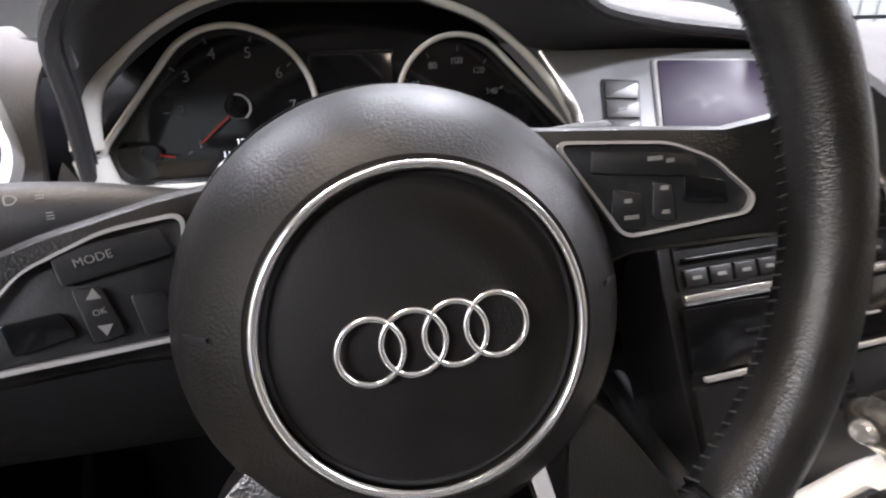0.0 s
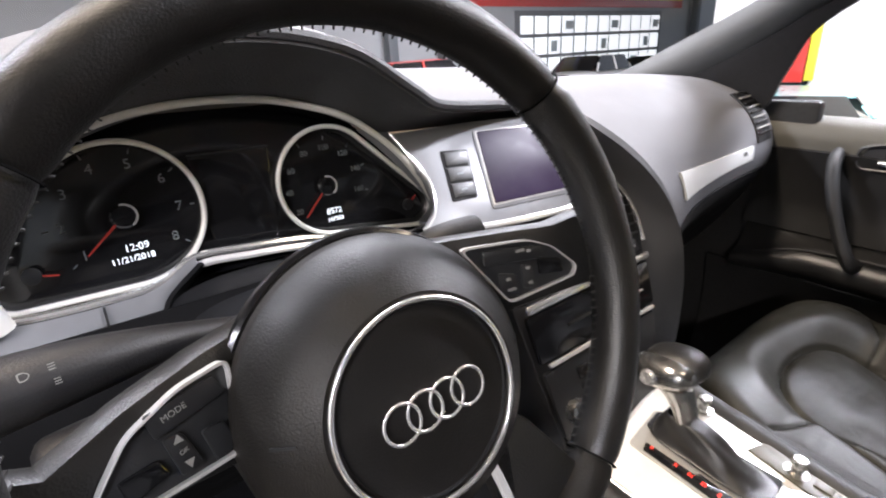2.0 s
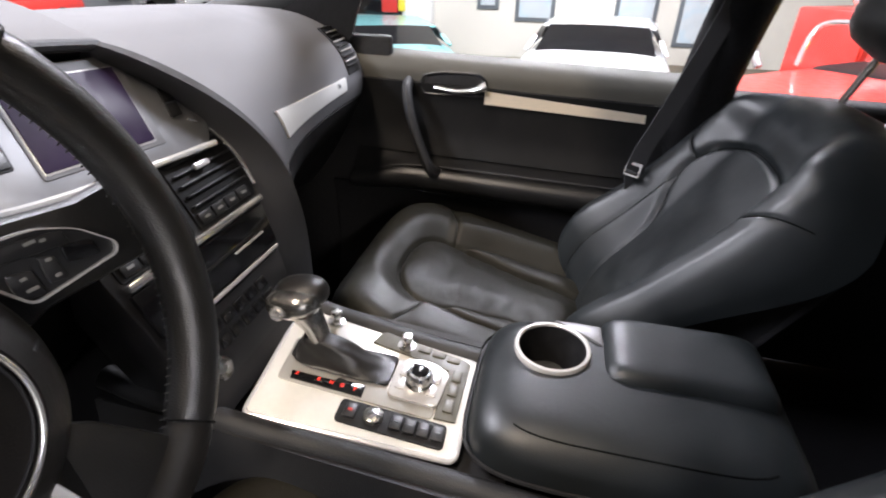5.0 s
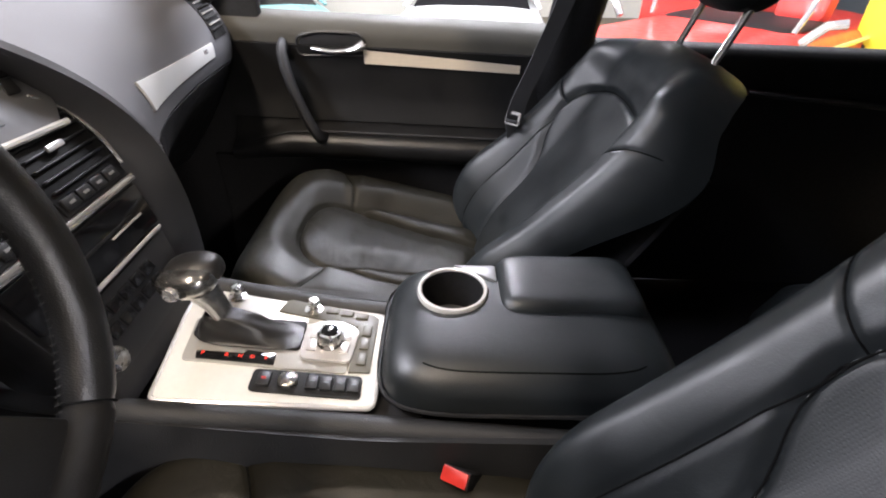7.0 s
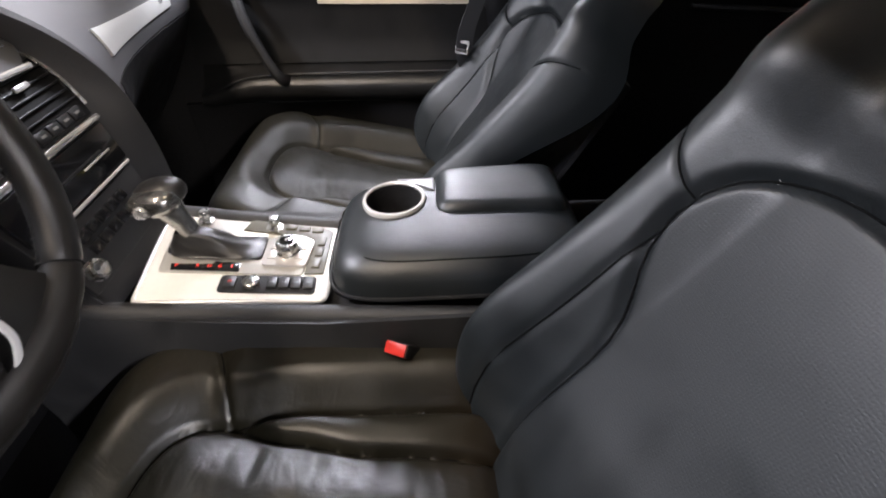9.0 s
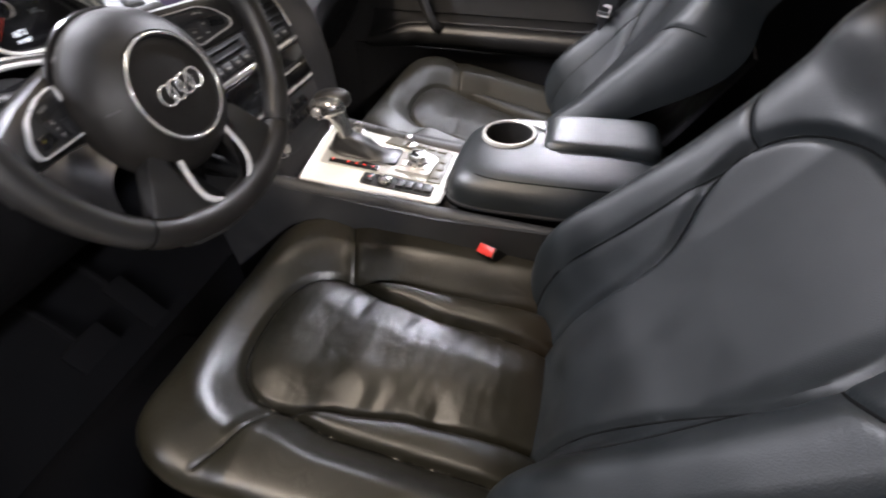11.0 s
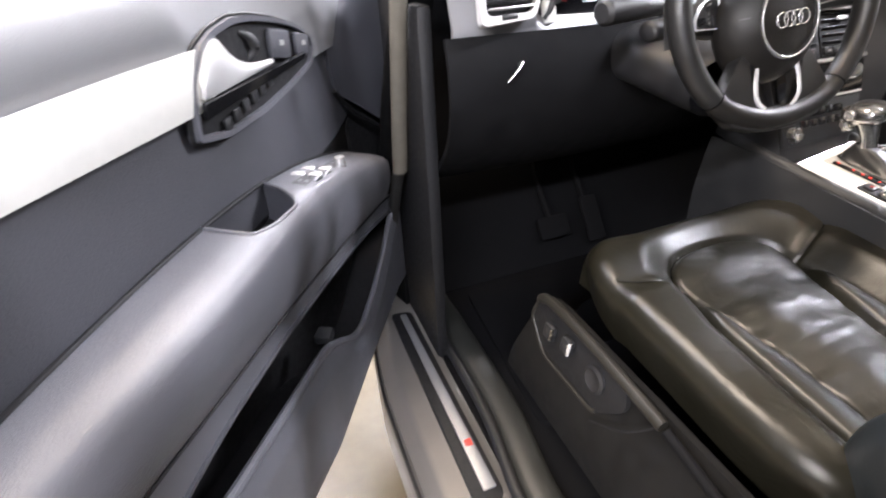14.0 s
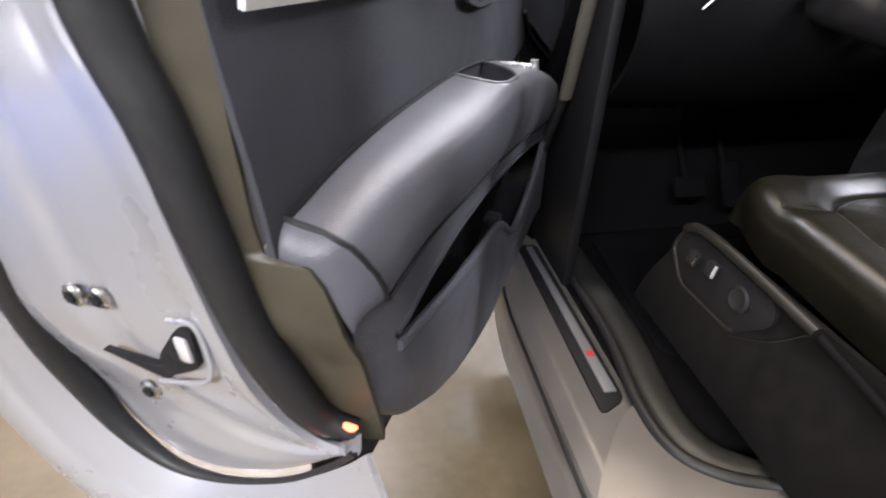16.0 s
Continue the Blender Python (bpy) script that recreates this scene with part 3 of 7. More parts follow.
# hood over the instruments, running on as the brow over the trim panel
LIP = spline([(-0.200, 0.318, 1.275), (-0.186, 0.285, 1.345), (-0.172, 0.260, 1.400), (-0.11, 0.248, 1.455), (0.0, 0.245, 1.476), (0.10, 0.250, 1.463), (0.175, 0.265, 1.424), (0.225, 0.288, 1.402), (0.31, 0.315, 1.391), (0.39, 0.328, 1.384), (0.455, 0.330, 1.378)], 60)
ARCH = spline([(-0.212, 0.335, 1.275), (-0.212, 0.335, 1.315), (-0.178, 0.335, 1.362), (-0.10, 0.335, 1.412), (0.004, 0.335, 1.430), (0.10, 0.335, 1.412), (0.165, 0.338, 1.384), (0.22, 0.350, 1.376), (0.31, 0.362, 1.372), (0.39, 0.366, 1.368), (0.455, 0.36, 1.362)], 60)
BEZEL = spline([(-0.190, 0.320, 1.270), (-0.196, 0.320, 1.312), (-0.184, 0.320, 1.352), (-0.159, 0.319, 1.376), (-0.127, 0.319, 1.399), (-0.086, 0.319, 1.417), (-0.035, 0.320, 1.425), (0.009, 0.321, 1.4255), (0.05, 0.321, 1.422), (0.09, 0.321, 1.412), (0.13, 0.321, 1.397), (0.165, 0.322, 1.373), (0.194, 0.322, 1.345), (0.222, 0.323, 1.308), (0.237, 0.324, 1.278)], 84)


def hood_fn(s, t):
    i = int(round(s * 60))
    return LIP[i].lerp(ARCH[i], t) + Vector((0, 0, 0.006 * math.sin(math.pi * t)))


wpart("instrument_hood", sheet(hood_fn, 60, 10, 0.008), HOOD, dash, "dark grained instrument hood and brow")
wpart("hood_lip", tube(LIP, 0.006, 8), HOOD, dash, "rounded hood lip")


def dash_top(s, t):
    i = int(round((0.13 + 0.87 * s) * 60))
    a = LIP[i] + Vector((0, 0.004, 0.006))
    b = Vector((a.x * 1.25 - 0.10 * (1 - s) + 0.0, 0.97, 1.372))
    z = a.z + (b.z - a.z) * smooth01(t * 1.25)
    return Vector((a.x + (b.x - a.x) * t, a.y + (b.y - a.y) * t, z + 0.012 * math.sin(math.pi * t) + 0.040 * math.sin(math.pi * min(1.0, t / 0.8))))


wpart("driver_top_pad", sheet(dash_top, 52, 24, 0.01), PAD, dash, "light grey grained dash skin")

# silver trim panel right of the instruments, in its tilted plane
TRIM = facing((0.26, 0.30, 1.317), (0, -0.8, 0.6))
TRIM_WEST = [(-0.067, 0.066), (-0.055, 0.034), (-0.046, 0.006), (-0.047, -0.018), (-0.056, -0.040), (-0.078, -0.058)]
trim = wpart("trim_panel", moved(plate(TRIM_WEST + rounded([(-0.06, -0.068), (0.02, -0.078), (0.255, -0.090)], 0.01, 4)[6:12] + rounded([(0.255, -0.090), (0.274, -0.06), (0.256, 0.052)], 0.012, 5)[6:12] + [(0.250, 0.056), (0.04, 0.066)], -0.012, 0.0, 0.002), TRIM), SILVER, dash, "satin silver trim panel")
# wall that falls from the panel's curved edge to the dial
WALL_LOW = [(0.155, 0.048), (0.190, 0.015), (0.224, -0.023), (0.241, -0.047), (0.2425, -0.064), (0.222, -0.079)]
WALL_TOP = spline([TRIM @ Vector((x, y, -0.001)) for x, y in TRIM_WEST], 30)
WALL_FOOT = spline([Vector((x, 0.345 + 0.10 * y, 1.33 + y)) for x, y in WALL_LOW], 30)
wpart("dial_wall", sheet(lambda s, t: WALL_TOP[int(round(s * 30))].lerp(WALL_FOOT[int(round(s * 30))], t) + Vector((0.010, 0.0, 0.002)) * math.sin(math.pi * t), 30, 8, 0.004), SILVER, trim, "curved silver flank beside the dial")
wpart("wall_lip", tube(WALL_TOP, 0.0026, 8), SATIN, trim, "bright rounded lip")
# dark recess with three stacked keys beside the screen
wpart("key_recess", moved(plate(rounded([(-0.027, -0.034), (0.011, -0.036), (0.028, 0.028), (-0.013, 0.032)], 0.003), -0.002, 0.0012, 0.0005), TRIM), BLACK, trim, "dark key recess")
for k in range(3):
    a0, a1 = k / 3 + 0.02, (k + 1) / 3 - 0.02
    west = [Vector((-0.012, 0.030)).lerp(Vector((-0.0255, -0.032)), q) for q in (a0, a1)]
    east = [Vector((0.0265, 0.0265)).lerp(Vector((0.0105, -0.0345)), q) for q in (a0, a1)]
    wpart("button", moved(plate(rounded([tuple(west[1] + Vector((0.0015, 0))), tuple(east[1] - Vector((0.0015, 0))), tuple(east[0] - Vector((0.0015, 0))), tuple(west[0] + Vector((0.0015, 0)))], 0.0015), -0.001, 0.0028, 0.001), TRIM), BUTTON, trim, "dark push button")
    if k:
        mid = (west[0] + west[1] + east[0] + east[1]) / 4
        wpart("print_bar", moved(box(mid.x, mid.y, 0.0030, 0.009, 0.002, 0.0005, 0), TRIM), DIALPRINT, trim)
wpart("screen_bevel", moved(plate(rounded([(0.024, -0.057), (0.186, -0.067), (0.214, 0.046), (0.049, 0.053)], 0.006), -0.002, 0.0018, 0.0012), TRIM), SILVER, trim, "broad satin screen surround")
wpart("screen_frame", moved(plate(rounded([(0.027, -0.053), (0.174, -0.061), (0.200, 0.043), (0.051, 0.050)], 0.004), -0.002, 0.0028, 0.0008), TRIM), SATIN, trim, "thin bright screen frame")
wpart("screen", moved(plate(rounded([(0.0295, -0.0505), (0.172, -0.0585), (0.197, 0.0405), (0.053, 0.0475)], 0.003), 0.001, 0.0042, 0.0005), TRIM), SCREEN, trim, "dark switched-off display screen")
for k in range(3):
    x0, y0 = 0.250 - 0.007 * k, 0.012 - 0.0215 * k
    wpart("button", moved(plate(rounded([(x0 - 0.014, y0 - 0.009), (x0 + 0.007, y0 - 0.010), (x0 + 0.012, y0 + 0.009), (x0 - 0.008, y0 + 0.010)], 0.003), -0.002, 0.0025, 0.001), TRIM), BUTTON, trim, "dark push button")
wpart("lower_ledge", moved(tube(spline([(-0.076, -0.060, 0.002), (0.0, -0.074, 0.002), (0.10, -0.083, 0.002), (0.255, -0.092, 0.002)], 24), 0.0045, 8), TRIM), SATIN, trim)

# silver panel under the instruments, cut away round the column
BAND = facing((0.0, 0.322, 1.27), (0, -0.93, 0.36))
BAND_TOP = spline([(-0.222, 0.034, 0), (-0.205, 0.010, 0), (-0.180, 0.001, 0), (-0.150, -0.002, 0), (-0.110, -0.003, 0), (-0.077, 0.000, 0), (-0.040, 0.020, 0)], 36)
BAND_LOW = spline([(-0.232, -0.030, 0), (-0.212, -0.046, 0), (-0.185, -0.050, 0), (-0.155, -0.050, 0), (-0.120, -0.050, 0), (-0.093, -0.050, 0), (-0.084, -0.038, 0), (-0.073, -0.012, 0), (-0.040, 0.012, 0)], 36)
wpart("lower_band", moved(sheet(lambda s, t: BAND_TOP[int(round(s * 36))].lerp(BAND_LOW[int(round(s * 36))], t) + Vector((0, 0, 0.008 * math.sin(math.pi * t) * (1 - s))), 36, 8, 0.008), BAND), SILVER, dash, "satin silver lower panel")
wpart("band_joint", moved(tube([Vector((-0.120, -0.004, 0.003)), Vector((-0.121, -0.028, 0.0085)), Vector((-0.125, -0.050, 0.002))], 0.0010, 6), BAND), BLACK, dash)
# the recess's shade is put into its dark plastic
wpart("column_well", sheet(lambda s, t: BAND @ (BAND_LOW[int(round(24 + s * 12))] + Vector((0.05 * t * s, 0.012 * t, -0.05 * t))), 12, 6, 0.004), DARKTRIM, dash, "dark recess round the column")


# left end: pad round the vent
def west_pad(s, t):
    x = -0.375 + 0.148 * s
    prof = spline([(0, 0.62, 1.37), (0, 0.46, 1.385), (0, 0.38, 1.38), (0, 0.335, 1.35), (0, 0.315, 1.31), (0, 0.302, 1.272), (0, 0.306, 1.255)], 24)
    p = prof[int(round(t * 24))]
    return Vector((x - 0.01 * (1 - s) * t, p.y + 0.05 * (1 - s) ** 3 * (1 - t), p.z + 0.035 * (1 - abs(2 * s - 1)) * smooth01(1 - abs(t - 0.35) * 3)))


wpart("west_pad", sheet(west_pad, 16, 24, 0.01), PAD, dash, "light grey grained dash skin")
VENT = facing((-0.29, 0.300, 1.34), (0.05, -0.93, 0.30))
vo = rounded([(-0.058, -0.066), (0.046, -0.060), (0.060, -0.030), (0.048, 0.030), (0.018, 0.062), (-0.052, 0.066)], 0.014, 5)
vi = rounded([(-0.046, -0.051), (0.041, -0.050), (0.0545, -0.026), (0.0430, 0.028), (0.0155, 0.056), (-0.045, 0.059)], 0.012, 5)
vent_w = wpart("side_vent", moved(frame_plate(vo, vi, -0.01, 0.006), VENT), SATIN, dash, "air vent in a satin silver frame")
wpart("backing", moved(plate(vi, -0.012, -0.008, 0), VENT), BLACK, vent_w)
for i in range(8):
    y0 = -0.040 + 0.0118 * i
    w = 0.046 if y0 < 0 else 0.046 - 0.6 * y0
    wpart("slat", moved(box(-0.041 + (w + 0.041) / 2, y0, 0.002, w + 0.040, 0.0022, 0.012, 0.0008), VENT), SATIN if i % 2 == 0 else BUTTON, vent_w)
wpart("slider", moved(box(0.002, 0.012, 0.010, 0.028, 0.006, 0.006, 0.002), VENT), SATIN, vent_w)
wpart("thumbwheel", moved(box(-0.005, -0.054, 0.008, 0.03, 0.008, 0.004, 0.002), VENT), BUTTON, vent_w)


# knee panel below
def knee(s, t):
    x = -0.40 + 0.70 * s
    prof = spline([(0, 0.305, 1.262), (0, 0.288, 1.20), (0, 0.29, 1.12), (0, 0.33, 1.04), (0, 0.42, 0.96), (0, 0.55, 0.93)], 24)
    p = prof[int(round(t * 24))]
    return Vector((x, p.y - 0.02 * math.sin(math.pi * s), p.z))


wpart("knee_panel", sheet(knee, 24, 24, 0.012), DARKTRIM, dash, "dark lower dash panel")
lever = thing("brake_release_lever", at(-0.283, 0.29, 1.20), "small satin metal release lever on the dash", "lever")
wpart("bracket", moved(box(0, 0, 0, 0.03, 0.012, 0.035, 0.004), at(-0.280, 0.288, 1.205)), DARKTRIM, lever)
wpart("blade", tube([Vector((-0.272, 0.270, 1.218)), Vector((-0.280, 0.262, 1.210)), Vector((-0.300, 0.264, 1.188))], lambda t: 0.0042 - 0.0018 * t, 8, flat=0.5), DARK_CHROME, lever, "satin metal blade")

# ---- instrument cluster ----
clus = thing("instrument_cluster", at(0.02, 0.37, 1.27), "instrument cluster with two teardrop dials and lit digits", "instrument cluster")
FACE = facing((0.0, 0.352, 1.33), (0, -1, 0.10))
wpart("dial_face", moved(plate(rounded([(-0.215, -0.065), (0.245, -0.080), (0.245, -0.03), (0.12, 0.085), (-0.10, 0.088), (-0.215, 0.02)], 0.03), -0.01, 0.0, 0.001), FACE), GLOSS, clus, "gloss black dial face")
wpart("bezel", tube(BEZEL, lambda t: 0.0036 + 0.0095 * smooth01((0.26 - t) / 0.24), 12), ALU, clus, "satin grey bezel arch")
for c1, r1, c2, r2, hub in (((-0.084, 0.004), 0.0655, (-0.172, -0.034), 0.0245, (-0.085, 0.004)), ((0.114, -0.002), 0.0595, (0.221, -0.055), 0.0235, (0.109, -0.007))):
    o = hull_outline(c1, r1, c2, r2)
    dial = wpart("dial", moved(frame_plate(o, hull_outline(c1, r1 - 0.0023, c2, r2 - 0.0023), -0.002, 0.006), FACE), SATIN, clus, "bright teardrop dial ring")
    wpart("ring_bead", moved(tube([Vector((x, y, 0.0068)) for x, y in hull_outline(c1, r1 - 0.0006, c2, r2 - 0.0006)], 0.0026, 10, True), FACE), ALU, dial, "rounded satin bead of the ring")
    wpart("inner_step", moved(frame_plate(hull_outline(c1, r1 + 0.0012, c2, r2 + 0.0012), hull_outline(c1, r1 - 0.0003, c2, r2 - 0.0003), -0.002, 0.004), FACE), BUTTON, dial)
    west = hub[0] < 0
    wpart("needle", moved(tube([Vector((hub[0], hub[1], 0.006)), Vector((hub[0] - (0.034 if west else 0.030), hub[1] - (0.028 if west else 0.030), 0.006))], lambda t: 0.0013 - 0.0006 * t, 6), FACE), NEEDLE, dial, "dark red needle")
    wpart("needle_cap", moved(moved(lathe([(0.011, 0.0), (0.011, 0.005), (0.009, 0.007), (0.002, 0.0075)], 28), at(hub[0], hub[1], 0.001)), FACE), GLOSS, dial)
    wpart("cap_ring", moved(tube([Vector((hub[0] + 0.0105 * math.cos(a), hub[1] + 0.0105 * math.sin(a), 0.0075)) for a in [(-60 + 12 * i) * math.pi / 180 for i in range(14)]], 0.0009, 6), FACE), SATIN, dial)
    marks = ("1", "2", "3", "4", "5", "6", "7", "8") if west else ("20", "40", "60", "80", "100", "120", "140", "160")
    for i, word in enumerate(marks):
        a = (218 - 256 * i / 7 if west else 214 - 230 * i / 7) * math.pi / 180
        rr = r1 * 0.70
        wletter("dial_number", word, 0.0125 if west else 0.0085, FACE @ at(hub[0] + rr * math.cos(a), hub[1] + rr * math.sin(a), 0.0006), DIALPRINT, dial)
        wpart("tick", moved(tube([Vector((hub[0] + q * r1 * math.cos(a), hub[1] + q * r1 * math.sin(a), 0.0008)) for q in (0.84, 0.91)], 0.0006, 4), FACE), DIALPRINT, dial)
    cx, cy = c2[0] + (0.012 if west else -0.010), c2[1] + 0.004
    wpart("small_needle", moved(tube([Vector((cx, cy, 0.005)), Vector((cx + 0.018, cy - 0.004, 0.005)) if west else Vector((cx + 0.012, cy + 0.010, 0.005))], 0.0008, 6), FACE), NEEDLE, dial)
    wpart("small_cap", moved(moved(lathe([(0.007, 0.0), (0.007, 0.005), (0.004, 0.006)], 20), at(cx, cy, 0.001)), FACE), BUTTON, dial)
    wletter("lit_digits", "12:09" if west else "8572", 0.0092, FACE @ at(-0.082 if west else 0.114, -0.026 if west else -0.037, 0.0012), LED_WHITE, dial, "lit white digits")
    wletter("lit_digits", "11/21/2018" if west else "147503", 0.0078 if west else 0.0066, FACE @ at(-0.087 if west else 0.114, -0.036 if west else -0.0465, 0.0012), LED_WHITE, dial, "lit white digits")
disp = wpart("display_panel", moved(plate(rounded([(-0.016, -0.052), (0.046, -0.056), (0.054, 0.044), (-0.022, 0.046)], 0.004), 0.0, 0.003, 0.001), FACE), GLOSS, clus, "dark centre display")
wpart("display_edge", moved(tube([Vector((-0.022, 0.047, 0.003)), Vector((0.054, 0.045, 0.003))], 0.0009, 6), FACE), BUTTON, disp)
for dy, r, m_ in ((0.0, 0.0034, CHROME), (-0.0085, 0.0040, SATIN)):
    wpart("lower_edge", moved(tube(spline([(-0.212, -0.022 + dy, 0.014), (-0.205, -0.046 + dy, 0.014), (-0.18, -0.0605 + dy, 0.014), (-0.12, -0.0645 + dy, 0.014), (-0.075, -0.062 + dy, 0.014), (-0.040, -0.046 + dy, 0.014), (0.01, -0.049 + dy, 0.014), (0.07, -0.056 + dy, 0.014), (0.14, -0.072 + dy, 0.014), (0.205, -0.084 + dy, 0.014), (0.238, -0.074 + dy, 0.014)], 60), r, 8), FACE), m_, clus, "bright lower bezel edge")

# ---- steering column, stalks ----
col = thing("steering_column", at(0, 0.2, 1.15), "dark plastic steering column shroud with control stalks", "steering column")


def shroud(s, t):
    a = 2 * math.pi * s
    w, h = 0.066 + 0.024 * t, 0.046 + 0.006 * t
    q = 2.6
    c, d = math.cos(a), math.sin(a)
    k = (abs(c) ** q + abs(d) ** q) ** (-1 / q)
    return Vector((w * k * c, 0.085 + 0.24 * t, 1.192 + 0.02 * t + h * k * d - 0.012 * (1 - t)))


wpart("shroud", sheet(shroud, 48, 14), PLASTIC, col)
stalk = wpart("indicator_stalk", tube(spline([(-0.05, 0.150, 1.292), (-0.09, 0.148, 1.300), (-0.125, 0.143, 1.304), (-0.165, 0.138, 1.306), (-0.200, 0.134, 1.305), (-0.222, 0.131, 1.304)], 28), lambda t: 0.009 + 0.012 * smooth01(t * 1.5) - 0.006 * smooth01((t - 0.93) * 14), 16, flat=0.9), PLASTIC, col, "dark indicator stalk with white symbols")
for k, (dx, dz) in enumerate(((0, 0), (0.012, 0.001), (0.000, -0.0095), (0.012, -0.009), (0.001, -0.0185), (0.013, -0.018))):
    SY = facing((-0.153 + dx, 0.1195 + 0.003 * (k // 2), 1.3205 + dz), (0.1, -0.9, 0.42 - 0.2 * (k // 2))) @ Matrix.Scale(0.75, 4)
    if k % 2 == 0:
        wpart("symbol", moved(frame_plate(rounded([(-0.004, -0.003), (0.0, -0.003), (0.003, 0.0), (0.0, 0.003), (-0.004, 0.003)], 0.0015, 3), rounded([(-0.0032, -0.0022), (0.0, -0.0022), (0.0022, 0.0), (0.0, 0.0022), (-0.0032, 0.0022)], 0.001, 3), 0, 0.0005), SY), ICON, stalk, "white lamp symbol")
    else:
        for q in range(3):
            wpart("symbol_ray", moved(box(-0.002, 0.0018 * (q - 1), 0.0003, 0.004, 0.0007, 0.0005, 0), SY), ICON, stalk)
wpart("cruise_stalk", tube(spline([(-0.05, 0.130, 1.262), (-0.085, 0.118, 1.272), (-0.11, 0.110, 1.276), (-0.140, 0.105, 1.277), (-0.160, 0.103, 1.276)], 20), lambda t: 0.007 + 0.012 * smooth01(t * 2) - 0.006 * smooth01((t - 0.92) * 12), 14, flat=0.8), PLASTIC, col, "second dark stalk below")
wpart("wiper_stalk", tube(spline([(0.05, 0.145, 1.296), (0.08, 0.130, 1.316), (0.10, 0.118, 1.324), (0.125, 0.112, 1.326)], 18), lambda t: 0.008 + 0.006 * smooth01(t * 1.6), 12, flat=0.7), BLACK, col, "dark wiper stalk")
ign = thing("ignition_switch", at(0.115, 0.20, 1.17), "dark ignition switch by the column", "ignition switch")
wpart("barrel", moved(lathe([(0.018, 0), (0.018, 0.02), (0.014, 0.026), (0.006, 0.027)], 24), facing((0.115, 0.25, 1.16), (0, -1, 0.2))), PLASTIC, ign)

# ---- steering wheel ----
wheel = thing("steering_wheel", pose(0.0, 0.004, 1.293, 72.8, 0, -1.7), "black leather multifunction steering wheel with chrome hub ring", "steering wheel")


def rim_r(a):
    """The rim's radius at angle a; its foot is slightly flattened."""
    return 0.173 - 0.006 * max(0.0, -math.sin(a) - 0.82) / 0.18


RIM_C = Vector((0, 0.0325, -0.020))


def rim_section(a0, a1, mat, label, fat=0.0158):
    n = 40
    path = [RIM_C + Vector((rim_r(a0 + (a1 - a0) * i / n) * math.cos(a0 + (a1 - a0) * i / n), rim_r(a0 + (a1 - a0) * i / n) * math.sin(a0 + (a1 - a0) * i / n), 0)) for i in range(n + 1)]
    return part("rim", tube(path, lambda t: fat - 0.0012 * (abs(2 * t - 1) > 0.97), 18, flat=1.05), mat, wheel, label)


D = math.pi / 180
rim_section(-48 * D, 40 * D, WHEEL_LEATHER, "perforated black leather rim")
rim_section(40.4 * D, 139.6 * D, HUB, "smooth black leather rim")
rim_section(140 * D, 228 * D, WHEEL_LEATHER, "perforated black leather rim")
rim_section(228.4 * D, 311.6 * D, HUB, "smooth black leather rim")
for part_i, (lo, hi) in enumerate(((0, 40), (40, 140), (140, 228), (228, 312), (312, 360))):
    bms = []
    for k in range(lo, hi, 2):
        a = k * D
        r0, r1 = rim_r(a) - 0.0155, rim_r(a) - 0.0135
        bms.append(tube([RIM_C + Vector((r0 * math.cos(a), r0 * math.sin(a), -0.008)), RIM_C + Vector((r1 * math.cos(a + 0.018), r1 * math.sin(a + 0.018), 0.002))], 0.0006, 4))
    part("stitching", joined(*bms), STITCH, wheel, "grey zigzag stitching")
for a in (40.2, 139.8, 228.2, 311.8):
    r = rim_r(a * D)
    s, u = Vector((math.cos(a * D), math.sin(a * D), 0)), Vector((0, 0, 1))
    c = RIM_C + r * s
    part("seam", tube([c + 0.0160 * (math.cos(q) * s + 1.05 * math.sin(q) * u) for q in (2 * math.pi * i / 24 for i in range(24))], 0.0007, 5, True), SEAM, wheel)
# hub pad: an upright round cushion inside and outside of the ring
hub = part("airbag_pad", lathe([(0.070, -0.068), (0.081, -0.060), (0.0855, -0.050), (0.0842, -0.038), (0.0765, -0.022), (0.0655, -0.0095), (0.0545, -0.0022), (0.0520, -0.0030), (0.0500, -0.0070)], 96), HUB, wheel, "round grained airbag cover")
part("hub_disc", lathe([(0.0502, -0.0075), (0.0500, -0.0048), (0.040, -0.0030), (0.020, -0.0012), (0.004, -0.0006)], 72), HUB_DISC, wheel, "flat black badge disc")
part("hub_ring", moved(tube(circle(0.0512, 112), 0.0014, 12, True, flat=0.95), at(0, 0, -0.0010)), CHROME, wheel, "slim chrome hub ring")
part("ring_groove", moved(tube(circle(0.0490, 112), 0.0011, 8, True), at(0, 0, -0.0046)), BLACK, wheel)
emblem = part("emblem", joined(*[moved(tube(circle(0.0098, 56), 0.00095, 10, True), Matrix.Translation((0.0012, -0.0012, 0.0015)) @ Matrix.Rotation(4 * D, 4, "Z") @ at((-0.0205 + 0.01365 * i) * 0.96, 0.0, 0.0)) for i in range(4)]), CHROME, wheel, "four linked chrome rings")
part("lower_gloss_band", tube([Vector((0.0862 * math.cos(a), 0.0862 * math.sin(a), -0.058)) for a in (k * D for k in range(20, 161, 3))], 0.0035, 8), GLOSS, wheel, "gloss black band behind the pad")
for sx in (-1, 1):
    arm = part("airbag_mark", moved(plate(rounded([(-0.007, -0.0008), (0.007, -0.0008), (0.007, 0.0008), (-0.007, 0.0008)], 0.0004), 0, 0.0006, 0), facing((sx * 0.0690, 0.006, -0.0135), (sx * 0.75, 0, 0.66), (0, 1, 0))), BUTTON, wheel, "small moulded mark")
